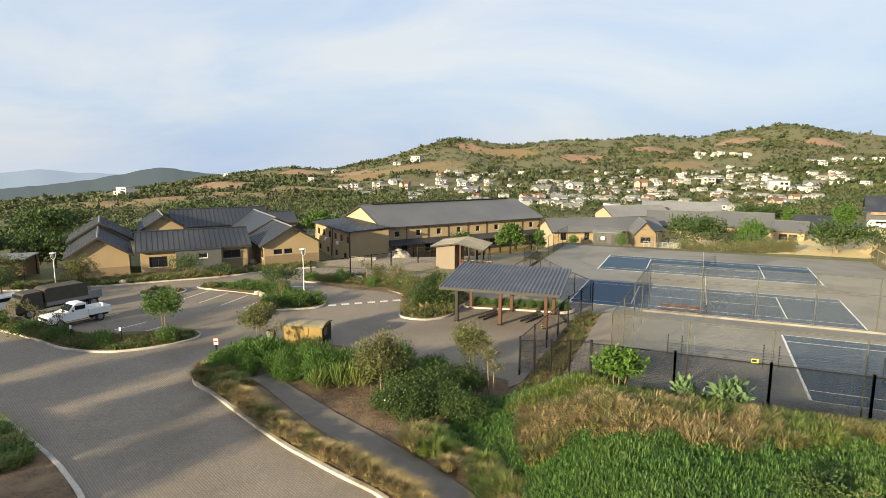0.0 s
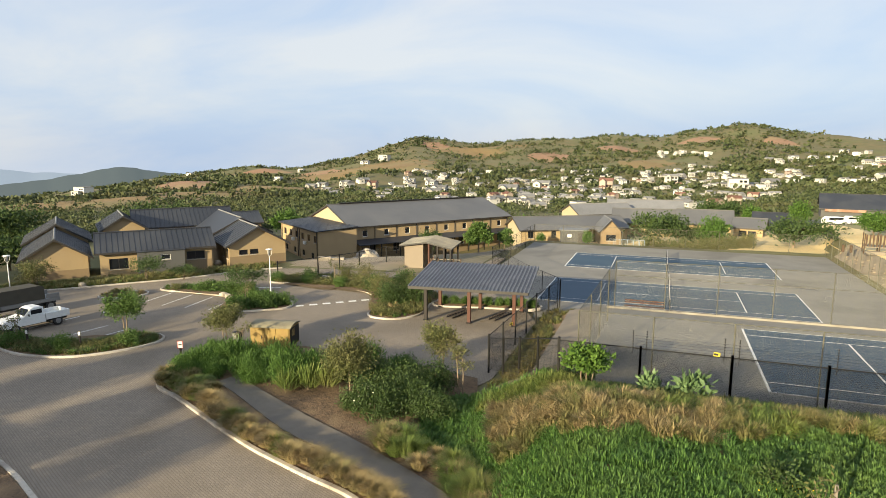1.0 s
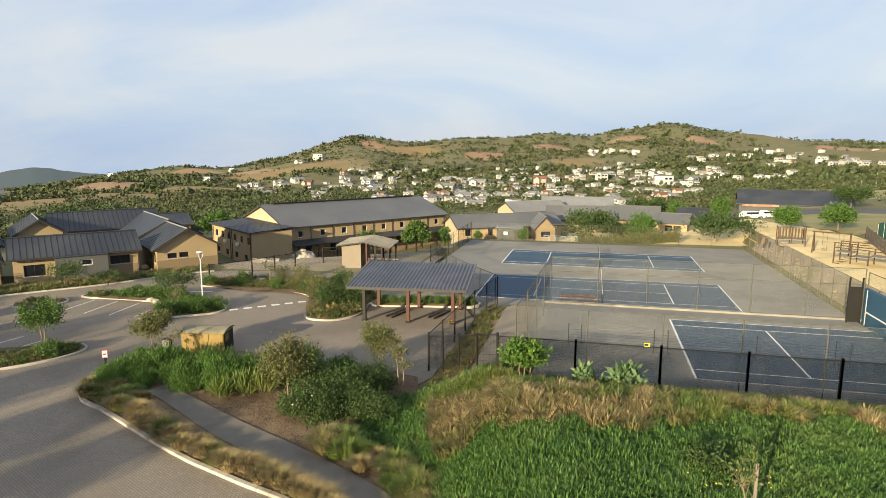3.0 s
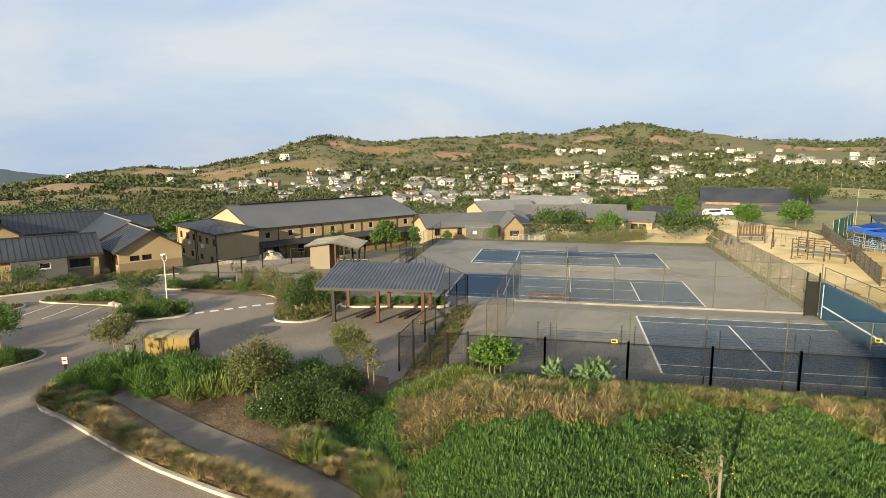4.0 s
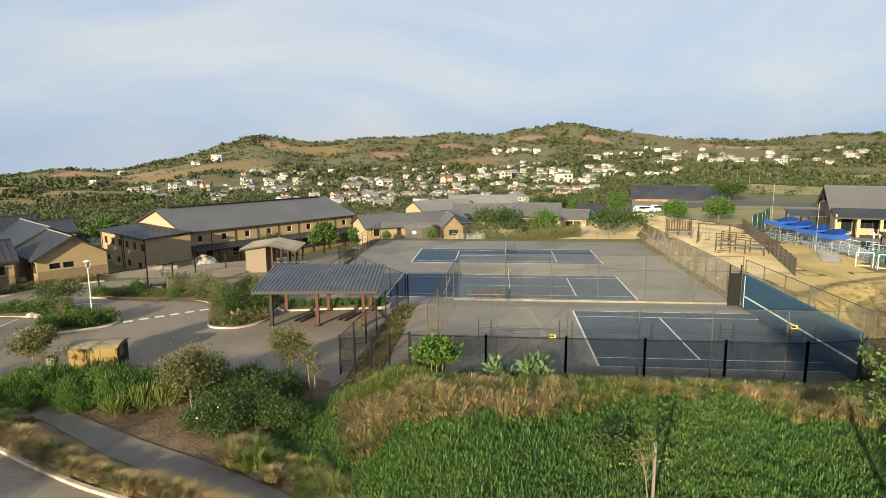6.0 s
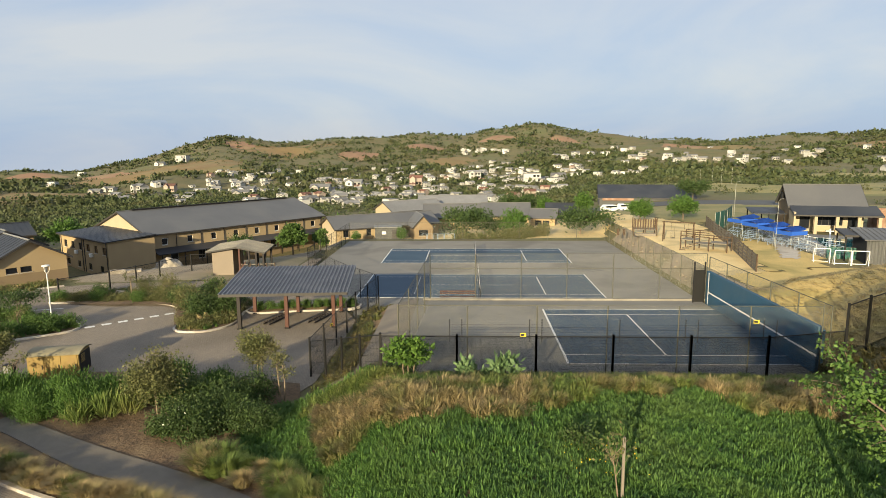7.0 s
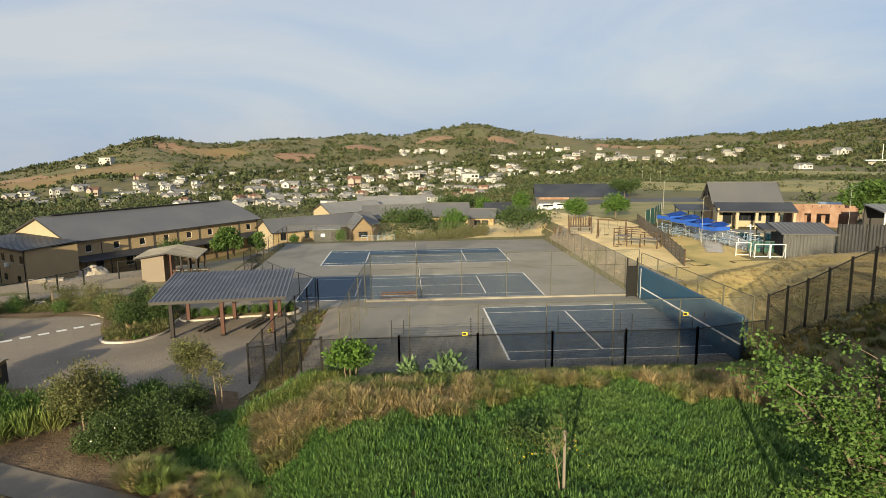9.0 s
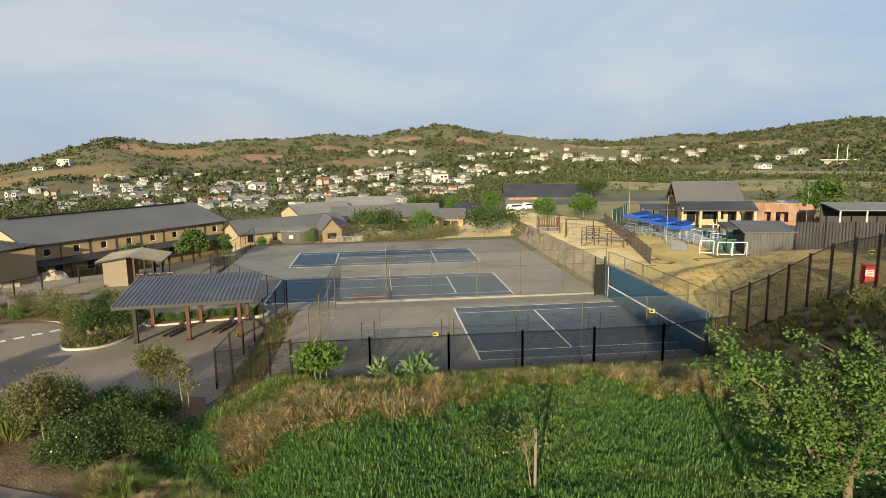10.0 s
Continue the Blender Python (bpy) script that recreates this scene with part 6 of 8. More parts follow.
def within(poly, x, y):
    """Which of the points lie inside a plan outline."""
    c = np.zeros(len(x), bool)
    for (x0, y0), (x1, y1) in zip(poly, poly[1:] + poly[:1]):
        if y0 != y1:
            c ^= ((y0 > y) != (y1 > y)) & (x < (x1 - x0) * (y - y0) / (y1 - y0) + x0)
    return c


def fill_bed(poly, n, key, h, label, count=24):
    """Low tufts all over a kerbed bed."""
    poly = offset_loop(smooth_loop(poly, 3), 0.4)
    px, py = np.array([p[0] for p in poly]), np.array([p[1] for p in poly])
    x, y = RNG.uniform(max(px.min(), -58), px.max(), n * 3), RNG.uniform(py.min(), py.max(), n * 3)
    k = within(poly, x, y)
    x, y = x[k][:n], y[k][:n]
    v, f = blades(x, y, np.full(len(x), BZ), RNG.uniform(0.6, 1.2, len(x)) * h, RNG.uniform(0.25, 0.5, len(x)), count, 0.5, 0.014)
    pd_mesh("bed_plants", v, f, M[key], None, label, "stuff")


fill_bed(BED_A, 420, "leaf_mid", 0.38, "low green strap-leaved plants in the parking island")
fill_bed(BED_A, 420, "grass_mix", 0.34, "dry low plants in the parking island")
fill_bed(BED_B, 300, "leaf_mid", 0.4, "low green plants in the lamp island")
fill_bed(BED_C, 60, "grass_dry", 0.4, "orange-brown low plants on the small island")
fill_bed(BED_D, 500, "grass_mix", 0.42, "half-dry low plants in the shrub bed")
fill_bed(BED_D, 400, "leaf_mid", 0.4, "low green plants in the shrub bed")
vx, vy = RNG.uniform(0, 1, 900), RNG.uniform(0.3, 3.4, 900)
kx, ky = np.interp(vx, [0, 0.25, 0.5, 0.75, 1], [-68, -61.6, -57.3, -53.5, -47.6]), np.interp(vx, [0, 0.25, 0.5, 0.75, 1], [7, 12.0, 16.7, 21.1, 29.4])
vx, vy = kx - vy * 0.78, ky + vy * 0.63
for key, sl, hh, lbl in (("grass_mix", slice(0, 520), 0.62, "long half-dry grass on the verge before the buildings"), ("grass_green", slice(520, 900), 0.5, "long green grass on the verge before the buildings")):
    v, f = blades(vx[sl], vy[sl], height(vx[sl], vy[sl]), RNG.uniform(0.5, 1.2, len(vx[sl])) * hh, RNG.uniform(0.3, 0.6, len(vx[sl])), 36, 0.45, 0.013)
    pd_mesh("verge_grass", v, f, M[key], None, lbl, "stuff")
# bright multi-stemmed shrub tree and broad-leaved shrubs at the fence
t_br = at_once(tree("small bright-green tree with several stems by the fence", 2.3, 1.05, "leaf_young", 2100, 0.19, "bark_pale", 0.035, 0.42, 8, flat=0.85, stems=3, aspect=0.62), -8.1, -2.8, None)
bl = at_once(bush("broad-leaved pale green shrub by the fence", 0.95, 1.35, "leaf_broad", 420, 0.34, 7, 0.5, 0.42), -3.6, -3.7, None)
put(bl, -5.3, -3.5, None, 0.85)
put(bl, -4.5, -3.6, None, 0.5)
put(bl, 2.8, -3.4, None, 0.42)
# stake and dying sapling on the bank
e = thing("sapling_stake", pose(-0.75, -14.0, gz(-0.75, -14.0)), "weathered timber stake with a nearly bare sapling", "stake")
part("stake", box_bm((-0.04, -0.04, -0.3), (0.04, 0.04, 2.1), None, 0.01), M["grey_wood"], e)
b = bmesh.new()
for k in range(7):
    a = k * 0.9
    add_tube(b, [(-0.12, 0, 0.05 * k), (-0.2 - 0.1 * k * 0.2, 0.05 * math.sin(a), 0.9 + 0.1 * k), (-0.25 + 0.5 * math.cos(a) * 0.8, 0.5 * math.sin(a), 1.5 + 0.12 * k)], [0.016, 0.012, 0.004], 4)
part("twigs", b, M["bark_pale"], e)
pts = np.array([(-0.25 + 0.55 * math.cos(a) * q, 0.55 * math.sin(a) * q, 1.2 + 1.1 * RNG.random()) for a, q in zip(RNG.uniform(0, 6.3, 90), RNG.random(90))])
v, f = leaf_quads(pts, 0.13, aspect=0.5)
leaves_mesh("leaves", v, f, M["leaf_olive"], e)
pts = np.stack([RNG.uniform(-2.4, 0.6, 45), RNG.uniform(-13.0, -11.0, 45), RNG.uniform(1.0, 1.25, 45)], 1)
v, f = leaf_quads(pts, 0.055, aspect=0.9)
leaves_mesh("flowers", v, f, M["flower"], None, "scattered small yellow flowers in the groundcover", "stuff")
# thicket on the bank
# dark leafy clump standing for a dark patch in the groundcover
bt = at_once(bush("low twiggy dark clump in the groundcover", 0.9, 0.8, "leaf_dark", 900, 0.14, 5, 0.4), -1.3, -10.6)
put(bc, 15.6, -7.4, None, 0.8, 0.8)

# the near tree at the side: pale limbs, loose leaf clumps
NT = Vector((3.15, -21.2, gz(3.15, -21.2)))
e = thing("tree", pose(*NT), "young broad-leaved tree with pale trunk and loose bright crown", "tree", "trees")
fork = Vector((3.12, -21.18, 5.25)) - NT
limbs = [[(2.57, -20.97, 5.38), (2.19, -20.8, 6.11), (1.82, -20.77, 6.58), (1.1, -20.5, 7.1)],
         [(3.0, -20.8, 5.9), (3.22, -20.6, 6.4), (3.26, -20.4, 7.2)],
         [(3.2, -21.4, 5.9), (3.3, -21.6, 6.6), (3.4, -21.3, 7.6)],
         [(2.5, -21.1, 5.1), (1.95, -21.1, 4.95)],
         [(2.5, -20.5, 5.6), (2.19, -19.9, 6.1), (2.0, -19.6, 6.7)],
         [(3.7, -20.9, 5.6), (4.3, -20.6, 6.3), (4.8, -20.4, 7.2)],
         [(3.8, -21.7, 5.4), (4.6, -22.2, 6.0)],
         [(2.9, -20.2, 5.4), (2.9, -19.3, 5.9), (3.1, -18.7, 6.5)]]
b = bmesh.new()
add_tube(b, [(0.1, 0, -0.3), (0.04, 0, 2.0), fork], [0.1, 0.085, 0.075], 9)
pts = []
for lim in limbs:
    way = [fork + Vector((0, 0, -0.05))] + [Vector(p) - NT for p in lim]
    add_tube(b, way, [0.06 * (1 - 0.85 * i / (len(way) - 1)) for i in range(len(way))], 7)
    for j in range(30):
        f_ = RNG.uniform(0.6, len(way) - 1.001)
        i = int(f_)
        st = way[i].lerp(way[i + 1], f_ - i)
        tw = st + Vector((RNG.normal(), RNG.normal(), RNG.uniform(-0.5, 0.9))).normalized() * RNG.uniform(0.25, 0.85)
        add_tube(b, [st, st.lerp(tw, 0.5) + Vector((0, 0, 0.04)), tw], [0.011, 0.008, 0.003], 4)
        for _ in range(80):
            pts.append(tuple(st.lerp(tw, RNG.uniform(0.35, 1.1)) + Vector(RNG.normal(size=3)) * 0.085))
part("trunk", b, M["bark"], e)
v, f = leaf_quads(np.array(pts), 0.08, up=0.1, aspect=0.62)
leaves_mesh("crown", v, f, M["leaf_near"], e)
# dark tree out of sight beside the road, added to cast shade
tall = at_once(tree("tall dark tree out of sight, added to cast shade", 12.5, 3.6, "leaf_dark", 7000, 0.34, "bark", 0.2, 0.3, 12), -60.0, -36.0)
# weeds at the foot of the court's corner
xs, ys = RNG.uniform(-13.4, -8.8, 150), RNG.uniform(-2.9, -1.75, 150)
v, f = blades(xs, ys, height(xs, ys), RNG.uniform(0.35, 0.75, 150), RNG.uniform(0.35, 0.6, 150), 80, 0.3, 0.009)
pd_mesh("corner_weeds", v, f, M["grass_green"], None, "tall green weeds at the corner of the court", "stuff")
# more unseen shade casters: five for the road, five behind the viewpoint for the bank
for x, y, k in ((-51.5, -38.5, 0.85), (-46.0, -47.0, 1.0), (-40.5, -46.0, 0.9), (-54.0, -46.0, 1.05), (-61.0, -44.0, 1.0), (0.0, -38.4, 0.9), (2.9, -40.6, 1.0), (5.6, -40.4, 1.0), (9.4, -41.8, 1.1), (13.2, -43.2, 1.12)):
    put(tall, x, y, None, k)
# short dry grass on the mound
xs, ys = RNG.uniform(13.2, 34, 9000), RNG.uniform(-6, 20, 9000)
k = xs > 13.2 + np.maximum(0, -ys - 1.5) * 0.75
xs, ys = xs[k], ys[k]
v, f = blades(xs, ys, height(xs, ys), RNG.uniform(0.04, 0.11, len(xs)), RNG.uniform(0.3, 0.6, len(xs)), 9, 0.4, 0.012)
pd_mesh("mound_grass", v, f, M["grass_dry"], None, "short dry golden grass on the mound", "stuff")
# ---- vehicles ----
def wheel(parent, x, y, r, w=0.22):
    b = bmesh.new()
    add_tube(b, [(x, y - w / 2, r), (x, y - w / 2 + 0.03, r), (x, y + w / 2 - 0.03, r), (x, y + w / 2, r)], [r * 0.9, r, r, r * 0.9], 18)
    t = part("tyre", b, M["rubber"], parent)
    b = bmesh.new()
    add_tube(b, [(x, y - w / 2 - 0.012, r), (x, y + w / 2 + 0.012, r)], [r * 0.58, r * 0.58], 14)
    part("rim", b, M["roof_light"], t)


def profile_body(bm, prof, y0, y1, inset=0.0):
    """A body from a side outline (x, z), as wide as y0..y1, its upper edges drawn in a little."""
    zt = max(z for _, z in prof)
    zb = min(z for _, z in prof)
    k = lambda z: inset * max(0, (z - zb) / (zt - zb)) ** 2
    a = [bm.verts.new((x, y0 + k(z), z)) for x, z in prof]
    c = [bm.verts.new((x, y1 - k(z), z)) for x, z in prof]
    bm.faces.new(a[::-1])
    bm.faces.new(c)
    for i in range(len(prof)):
        j = (i + 1) % len(prof)
        bm.faces.new((a[i], a[j], c[j], c[i]))
    bmesh.ops.recalc_face_normals(bm, faces=bm.faces)


# white pickup, nose towards the near island (local +x is the nose)
pk = thing("pickup_truck", pose(-51.15, 1.75, G, 0, 0, -101), "white single-cab pickup truck with a flat tray, parked", "pickup truck")
b = bmesh.new()
profile_body(b, [(-0.55, 0.5), (2.35, 0.5), (2.45, 0.62), (2.45, 0.95), (2.3, 1.05), (1.2, 1.12), (0.85, 1.18), (-0.55, 1.15)], -0.84, 0.84, 0.06)
part("front_body", b, M["white_car"], pk)
b = bmesh.new()
profile_body(b, [(-0.5, 1.16), (0.9, 1.17), (0.42, 1.66), (0.2, 1.74), (-0.38, 1.74), (-0.5, 1.68)], -0.78, 0.78, 0.12)
part("cab", b, M["white_car"], pk)
b = bmesh.new()
v = [b.verts.new(p) for p in ((0.86, -0.68, 1.22), (0.86, 0.68, 1.22), (0.46, 0.58, 1.62), (0.46, -0.58, 1.62))]
b.faces.new(v)
bmesh.ops.solidify(b, geom=b.faces[:], thickness=0.02)
bmesh.ops.translate(b, vec=(0.03, 0, 0.025), verts=b.verts)
part("windscreen", b, M["glass"], pk)
for s in (-1, 1):
    part("side_window", box_bm((-0.36, min(s * 0.742, s * 0.765), 1.24), (0.42, max(s * 0.742, s * 0.765), 1.58)), M["glass"], pk)
    part("mirror", box_bm((0.62, min(s * 0.84, s * 1.02), 1.18), (0.7, max(s * 0.84, s * 1.02), 1.36), None, 0.02), M["black"], pk)
    part("headlight", box_bm((2.44, min(s * 0.5, s * 0.76), 0.78), (2.47, max(s * 0.5, s * 0.76), 0.95), None, 0.01), M["chrome"], pk)
part("grille", box_bm((2.44, -0.46, 0.76), (2.465, 0.46, 0.95)), M["black"], pk)
part("bumper", box_bm((2.4, -0.82, 0.44), (2.56, 0.82, 0.62), None, 0.03), M["chrome"], pk)
part("tray_floor", box_bm((-2.35, -0.84, 0.72), (-0.58, 0.84, 0.8)), M["white_car"], pk)
for lo, hi in (((-2.35, -0.86, 0.62), (-0.58, -0.8, 1.14)), ((-2.35, 0.8, 0.62), (-0.58, 0.86, 1.14)), ((-2.38, -0.84, 0.62), (-2.32, 0.84, 1.12)), ((-0.64, -0.8, 0.8), (-0.58, 0.8, 1.14))):
    part("tray_side", box_bm(lo, hi, None, 0.012), M["white_car"], pk)
part("chassis", box_bm((-2.3, -0.45, 0.36), (2.2, 0.45, 0.52)), M["black"], pk)
for x in (-1.45, 1.6):
    for y in (-0.74, 0.74):
        wheel(pk, x, y, 0.36)
# canvas-covered trailer truck behind
tk = thing("truck", pose(-56.2, 3.6, G, 0, 0, -101), "grey truck with a dark canvas-covered load bed, parked", "truck")
part("chassis", box_bm((-3.3, -0.5, 0.55), (3.4, 0.5, 0.8)), M["black"], tk)
part("load_bed", box_bm((-3.4, -1.05, 0.82), (1.2, 1.05, 1.15), None, 0.02), M["roof_light"], tk)
b = bmesh.new()
profile_body(b, [(-2.2, 1.17), (1.25, 1.17), (1.25, 2.2), (1.0, 2.32), (-1.95, 2.32), (-2.2, 2.2)], -1.06, 1.06, 0.15)
part("canvas_cover", b, M["canvas"], tk)
b = bmesh.new()
profile_body(b, [(1.4, 0.6), (3.5, 0.6), (3.5, 1.35), (3.2, 1.45), (2.75, 2.1), (1.5, 2.15), (1.4, 2.0)], -0.95, 0.95, 0.12)
part("cab", b, M["canvas"], tk)
part("windscreen", box_bm((2.95, -0.75, 1.5), (3.0, 0.75, 2.0), Matrix.Translation((0.02, 0, 0)) ), M["glass"], tk)
for s in (-1, 1):
    part("tailboard", box_bm((-3.38, min(s * 0.98, s * 1.04), 1.15), (-2.3, max(s * 0.98, s * 1.04), 1.5), None, 0.015), M["roof_light"], tk)
for x in (-2.6, -1.6, 2.5):
    for y in (-0.9, 0.9):
        wheel(tk, x, y, 0.44, 0.26)
e = thing("car", pose(-60.3, 1.6, G, 0, 0, -101), "white car half hidden behind the island shrubs", "car")
b = bmesh.new()
profile_body(b, [(-2.1, 0.4), (2.1, 0.4), (2.15, 0.8), (1.2, 0.95), (0.6, 1.4), (-1.3, 1.45), (-2.0, 0.95)], -0.82, 0.82, 0.12)
part("body", b, M["white_car"], e)
part("window_band", box_bm((-1.4, -0.8, 1.0), (0.7, 0.8, 1.3)), M["glass"], e)
for x in (-1.3, 1.35):
    for y in (-0.72, 0.72):
        wheel(e, x, y, 0.31)


def far_car(x, y, yaw, label):
    z = gz(x, y)
    e = thing("car", pose(x, y, z, 0, 0, yaw), label, "car", "parked cars")
    b = bmesh.new()
    profile_body(b, [(-2.1, 0.35), (2.1, 0.35), (2.2, 0.75), (1.3, 0.95), (0.75, 1.5), (-1.6, 1.55), (-2.15, 0.95)], -0.85, 0.85, 0.12)
    part("body", b, M["white_car"], e)
    part("window_band", box_bm((-1.7, -0.83, 1.02), (0.85, 0.83, 1.38)), M["glass"], e)
    for xx in (-1.3, 1.35):
        for yy in (-0.76, 0.76):
            wheel(e, xx, yy, 0.32)


# ---- rocks and stones ----
def stone(x, y, z, s, label):
    bm = bmesh.new()
    bmesh.ops.create_icosphere(bm, subdivisions=3, radius=1)
    for v in bm.verts:
        n = noise.noise(v.co * 1.3 + Vector((x, y, 0))) * 0.35 + noise.noise(v.co * 3.1) * 0.1
        v.co *= 1 + n
        v.co = Vector((v.co.x * s[0], v.co.y * s[1], max(v.co.z, -0.5) * s[2]))
    ob = ob_of("boulder", bm, M["rock"])
    ob.matrix_basis = pose(x, y, z)
    return tagged(ob, label=label, category="rock", group="boulders")


stone(-44.9, 46.6, gz(-44.9, 46.6) + 0.5, (1.7, 1.5, 1.5), "large pale boulder before the hall")
stone(-46.2, 45.6, gz(-46.2, 45.6) + 0.2, (0.9, 0.8, 0.6), "pale rock beside the boulder")
stone(-41.5, 27.0, G + 0.25, (0.5, 0.45, 0.5), "pale rounded stone in the bed")
stone(-39.0, 25.5, G + 0.2, (0.55, 0.4, 0.3), "flat pale stone in the bed")
stone(-43.3, 15.0, G + 0.2, (0.35, 0.3, 0.28), "small pale stone at the bed's edge")
stone(-44.2, 15.4, G + 0.2, (0.45, 0.35, 0.25), "small pale stone at the bed's edge")
stone(-60.6, 13.9, G + 0.1, (0.5, 0.4, 0.35), "small pale stone on the verge")
stone(-56.3, 29.0, G + 0.15, (0.4, 0.4, 0.35), "small pale stone by the gable")

# ---- ground surfaces east and north of the courts ----
def sheet(name, poly, material, label, dz=0.03, step=1.2):
    """A ground cover that follows the land."""
    xs, ys = [p[0] for p in poly], [p[1] for p in poly]
    def inside(x, y):
        c = False
        for (x0, y0), (x1, y1) in zip(poly, poly[1:] + poly[:1]):
            if (y0 > y) != (y1 > y) and x < (x1 - x0) * (y - y0) / (y1 - y0) + x0:
                c = not c
        return c
    ax, ay = np.arange(min(xs), max(xs) + step, step), np.arange(min(ys), max(ys) + step, step)
    X, Y = np.meshgrid(ax, ay)
    Z = mesh_z(X.ravel(), Y.ravel()).reshape(X.shape) + dz
    fs = [(j * len(ax) + i, j * len(ax) + i + 1, (j + 1) * len(ax) + i + 1, (j + 1) * len(ax) + i) for j in range(len(ay) - 1) for i in range(len(ax) - 1) if inside(ax[i] + step / 2, ay[j] + step / 2)]
    used = sorted({k for f in fs for k in f})
    new_i = {k: n for n, k in enumerate(used)}
    P = np.stack([X.ravel(), Y.ravel(), Z.ravel()], 1)[used]
    return pd_mesh(name, P.tolist(), [tuple(new_i[k] for k in f) for f in fs], material, None, label, "structure", True)


sheet("bank_soil", [(-16.5, -0.3), (-9.2, -2.0), (11.8, -2.0), (14.5, -9), (12, -21), (-10.5, -21), (-11.0, -12), (-15.5, -7.8)], M["soil"], "dark soil beneath the planted bank", 0.02, 0.6)
sheet("sand_court", [(18.6, 26), (23, 27), (28, 44), (31, 66), (24, 84), (17.5, 70), (18.2, 40)], M["sand"], "pale sandy playground surface")
sheet("dry_lawn", [(12.8, 0.5), (17, -6), (30, -10), (60, 0), (60, 30), (30, 30), (19, 26), (17.5, 14), (13, 13)], M["dry_lawn"], "dry yellowish mown grass on the mound", 0.04, 0.9)
sheet("dry_verge", [(-22, 64.4), (16, 64.4), (24, 84), (24, 110), (-6, 100), (-10, 80), (-24, 69)], M["sand"], "pale dry grass beyond the courts", 0.05)
sheet("bare_yard", [(-48, 31.5), (-26, 33.6), (-26, 46), (-24.5, 64), (-34, 66), (-50, 60), (-56, 52), (-50, 40)], M["bare"], "trodden pale earth yard behind the car park", 0.04)
sheet("access_road", [(-2, 116), (75, 104), (78, 120), (0, 130)], M["asphalt"], "grey asphalt road beyond the playground", 0.06, 2.0)
sheet("dry_field", [(24, 84), (31, 66), (38, 72), (62, 66), (100, 84), (110, 103), (24, 110)], M["field"], "dry golden field behind the clubhouse", 0.05, 2.0)
sheet("bank_slope", [(16.7, 15.5), (18.9, 15.5), (18.9, 62), (16.7, 62)], M["bare"], "bare stony slope beside the courts", 0.03, 0.5)
sheet("pool_lawn", [(23.6, 27.5), (30, 30), (33, 36), (33.6, 44), (31.5, 50), (28.2, 46), (25.5, 36)], M["dry_lawn"], "worn grass beside the pool fence", 0.04)
sheet("pool_path", [(28.6, 35.2), (30.2, 34.4), (33.4, 41), (34.6, 50), (33.2, 50.4), (31.8, 43)], M["kerb"], "pale concrete path to the pool", 0.09, 0.5)
# rock-filled bank beside the courts
b = bmesh.new()
for i in range(110):
    x, y = 16.7 + RNG.random() * 1.5, RNG.uniform(15.5, 62)
    r = RNG.uniform(0.08, 0.2)
    z = ZB + (x - 16.6) * 1.1 + 0.1
    t = bmesh.ops.create_icosphere(b, subdivisions=1, radius=r, matrix=Matrix.Translation((x, y, z)) @ Matrix.Rotation(RNG.random() * 6, 4, "Z") @ Matrix.Diagonal((1.2, 0.9, 0.7, 1)))
tagged(ob_of("rock_fill", b, M["bare"]), label="loose stones on the bank beside the courts", kind="stuff")


# ---- playground ----
def log(bm, a, c, r=0.07):
    add_tube(bm, [a, c], [r, r * 0.92], 7)


def log_part(name, a, c, e, r=0.07):
    b = bmesh.new()
    log(b, a, c, r)
    return part(name, b, M["pole_wood"], e)


z0 = gz(21, 38)
e = thing("climbing_frame", pose(20.0, 41.6, z0, 0, 0, -38), "brown treated-pole climbing frame with platforms and ropes", "climbing frame", "play equipment")
for x in (0, 1.6, 3.2, 5.2):
    for y in (0, 1.8):
        log_part("post", (x, y, 0), (x, y, 2.2 if x < 3 else 1.7), e)
for x0, x1, z in ((0, 1.6, 1.15), (1.6, 3.2, 0.8), (3.2, 5.2, 1.0)):
    part("platform", box_bm((x0, 0, z), (x1, 1.8, z + 0.06)), M["grey_wood"], e)
for y in (0, 1.8):
    for z in (1.65, 2.15):
        log_part("rail", (0, y, z), (3.2, y, z), e, 0.05)
    log_part("rail", (3.2, y, 1.6), (5.2, y, 1.6), e, 0.05)
for k in range(5):
    log_part("rung", (0.2 + k * 0.3, -0.9 + k * 0.17, 0.1 + 0.2 * k), (0.9 + k * 0.3, -0.9 + k * 0.17, 0.1 + 0.2 * k), e, 0.04)
e = thing("swing_frame", pose(20.2, 48.6, z0, 0, 0, -25), "tall brown pole swing frame", "swing", "play equipment")
for x in (0, 3.6):
    for y in (-0.5, 0.5):
        log_part("post", (x, y * 1.6, 0), (x, y * 0.2, 2.5), e)
log_part("beam", (-0.2, 0, 2.45), (3.8, 0, 2.45), e, 0.07)
for x in (0.9, 2.5):
    for dx in (0, 0.45):
        b = bmesh.new()
        add_tube(b, [(x + dx, 0, 2.4), (x + dx, 0, 0.5)], [0.015, 0.015], 4)
        part("rope", b, M["wire"], e)
    part("swing_seat", box_bm((x - 0.03, -0.12, 0.46), (x + 0.48, 0.12, 0.5)), M["rubber"], e)
e = thing("play_tower", pose(17.6, 53.2, gz(19, 53), 0, 0, -10), "brown pole play tower with upright slats", "climbing frame", "play equipment")
for x in (0, 1.5, 3.0):
    for y in (0, 2.0):
        log_part("post", (x, y, 0), (x, y, 2.4), e)
for k in range(9):
    part("slat", box_bm((0.1 + k * 0.34, -0.05, 0.9), (0.28 + k * 0.34, 0.0, 2.3)), M["pole_wood"], e)
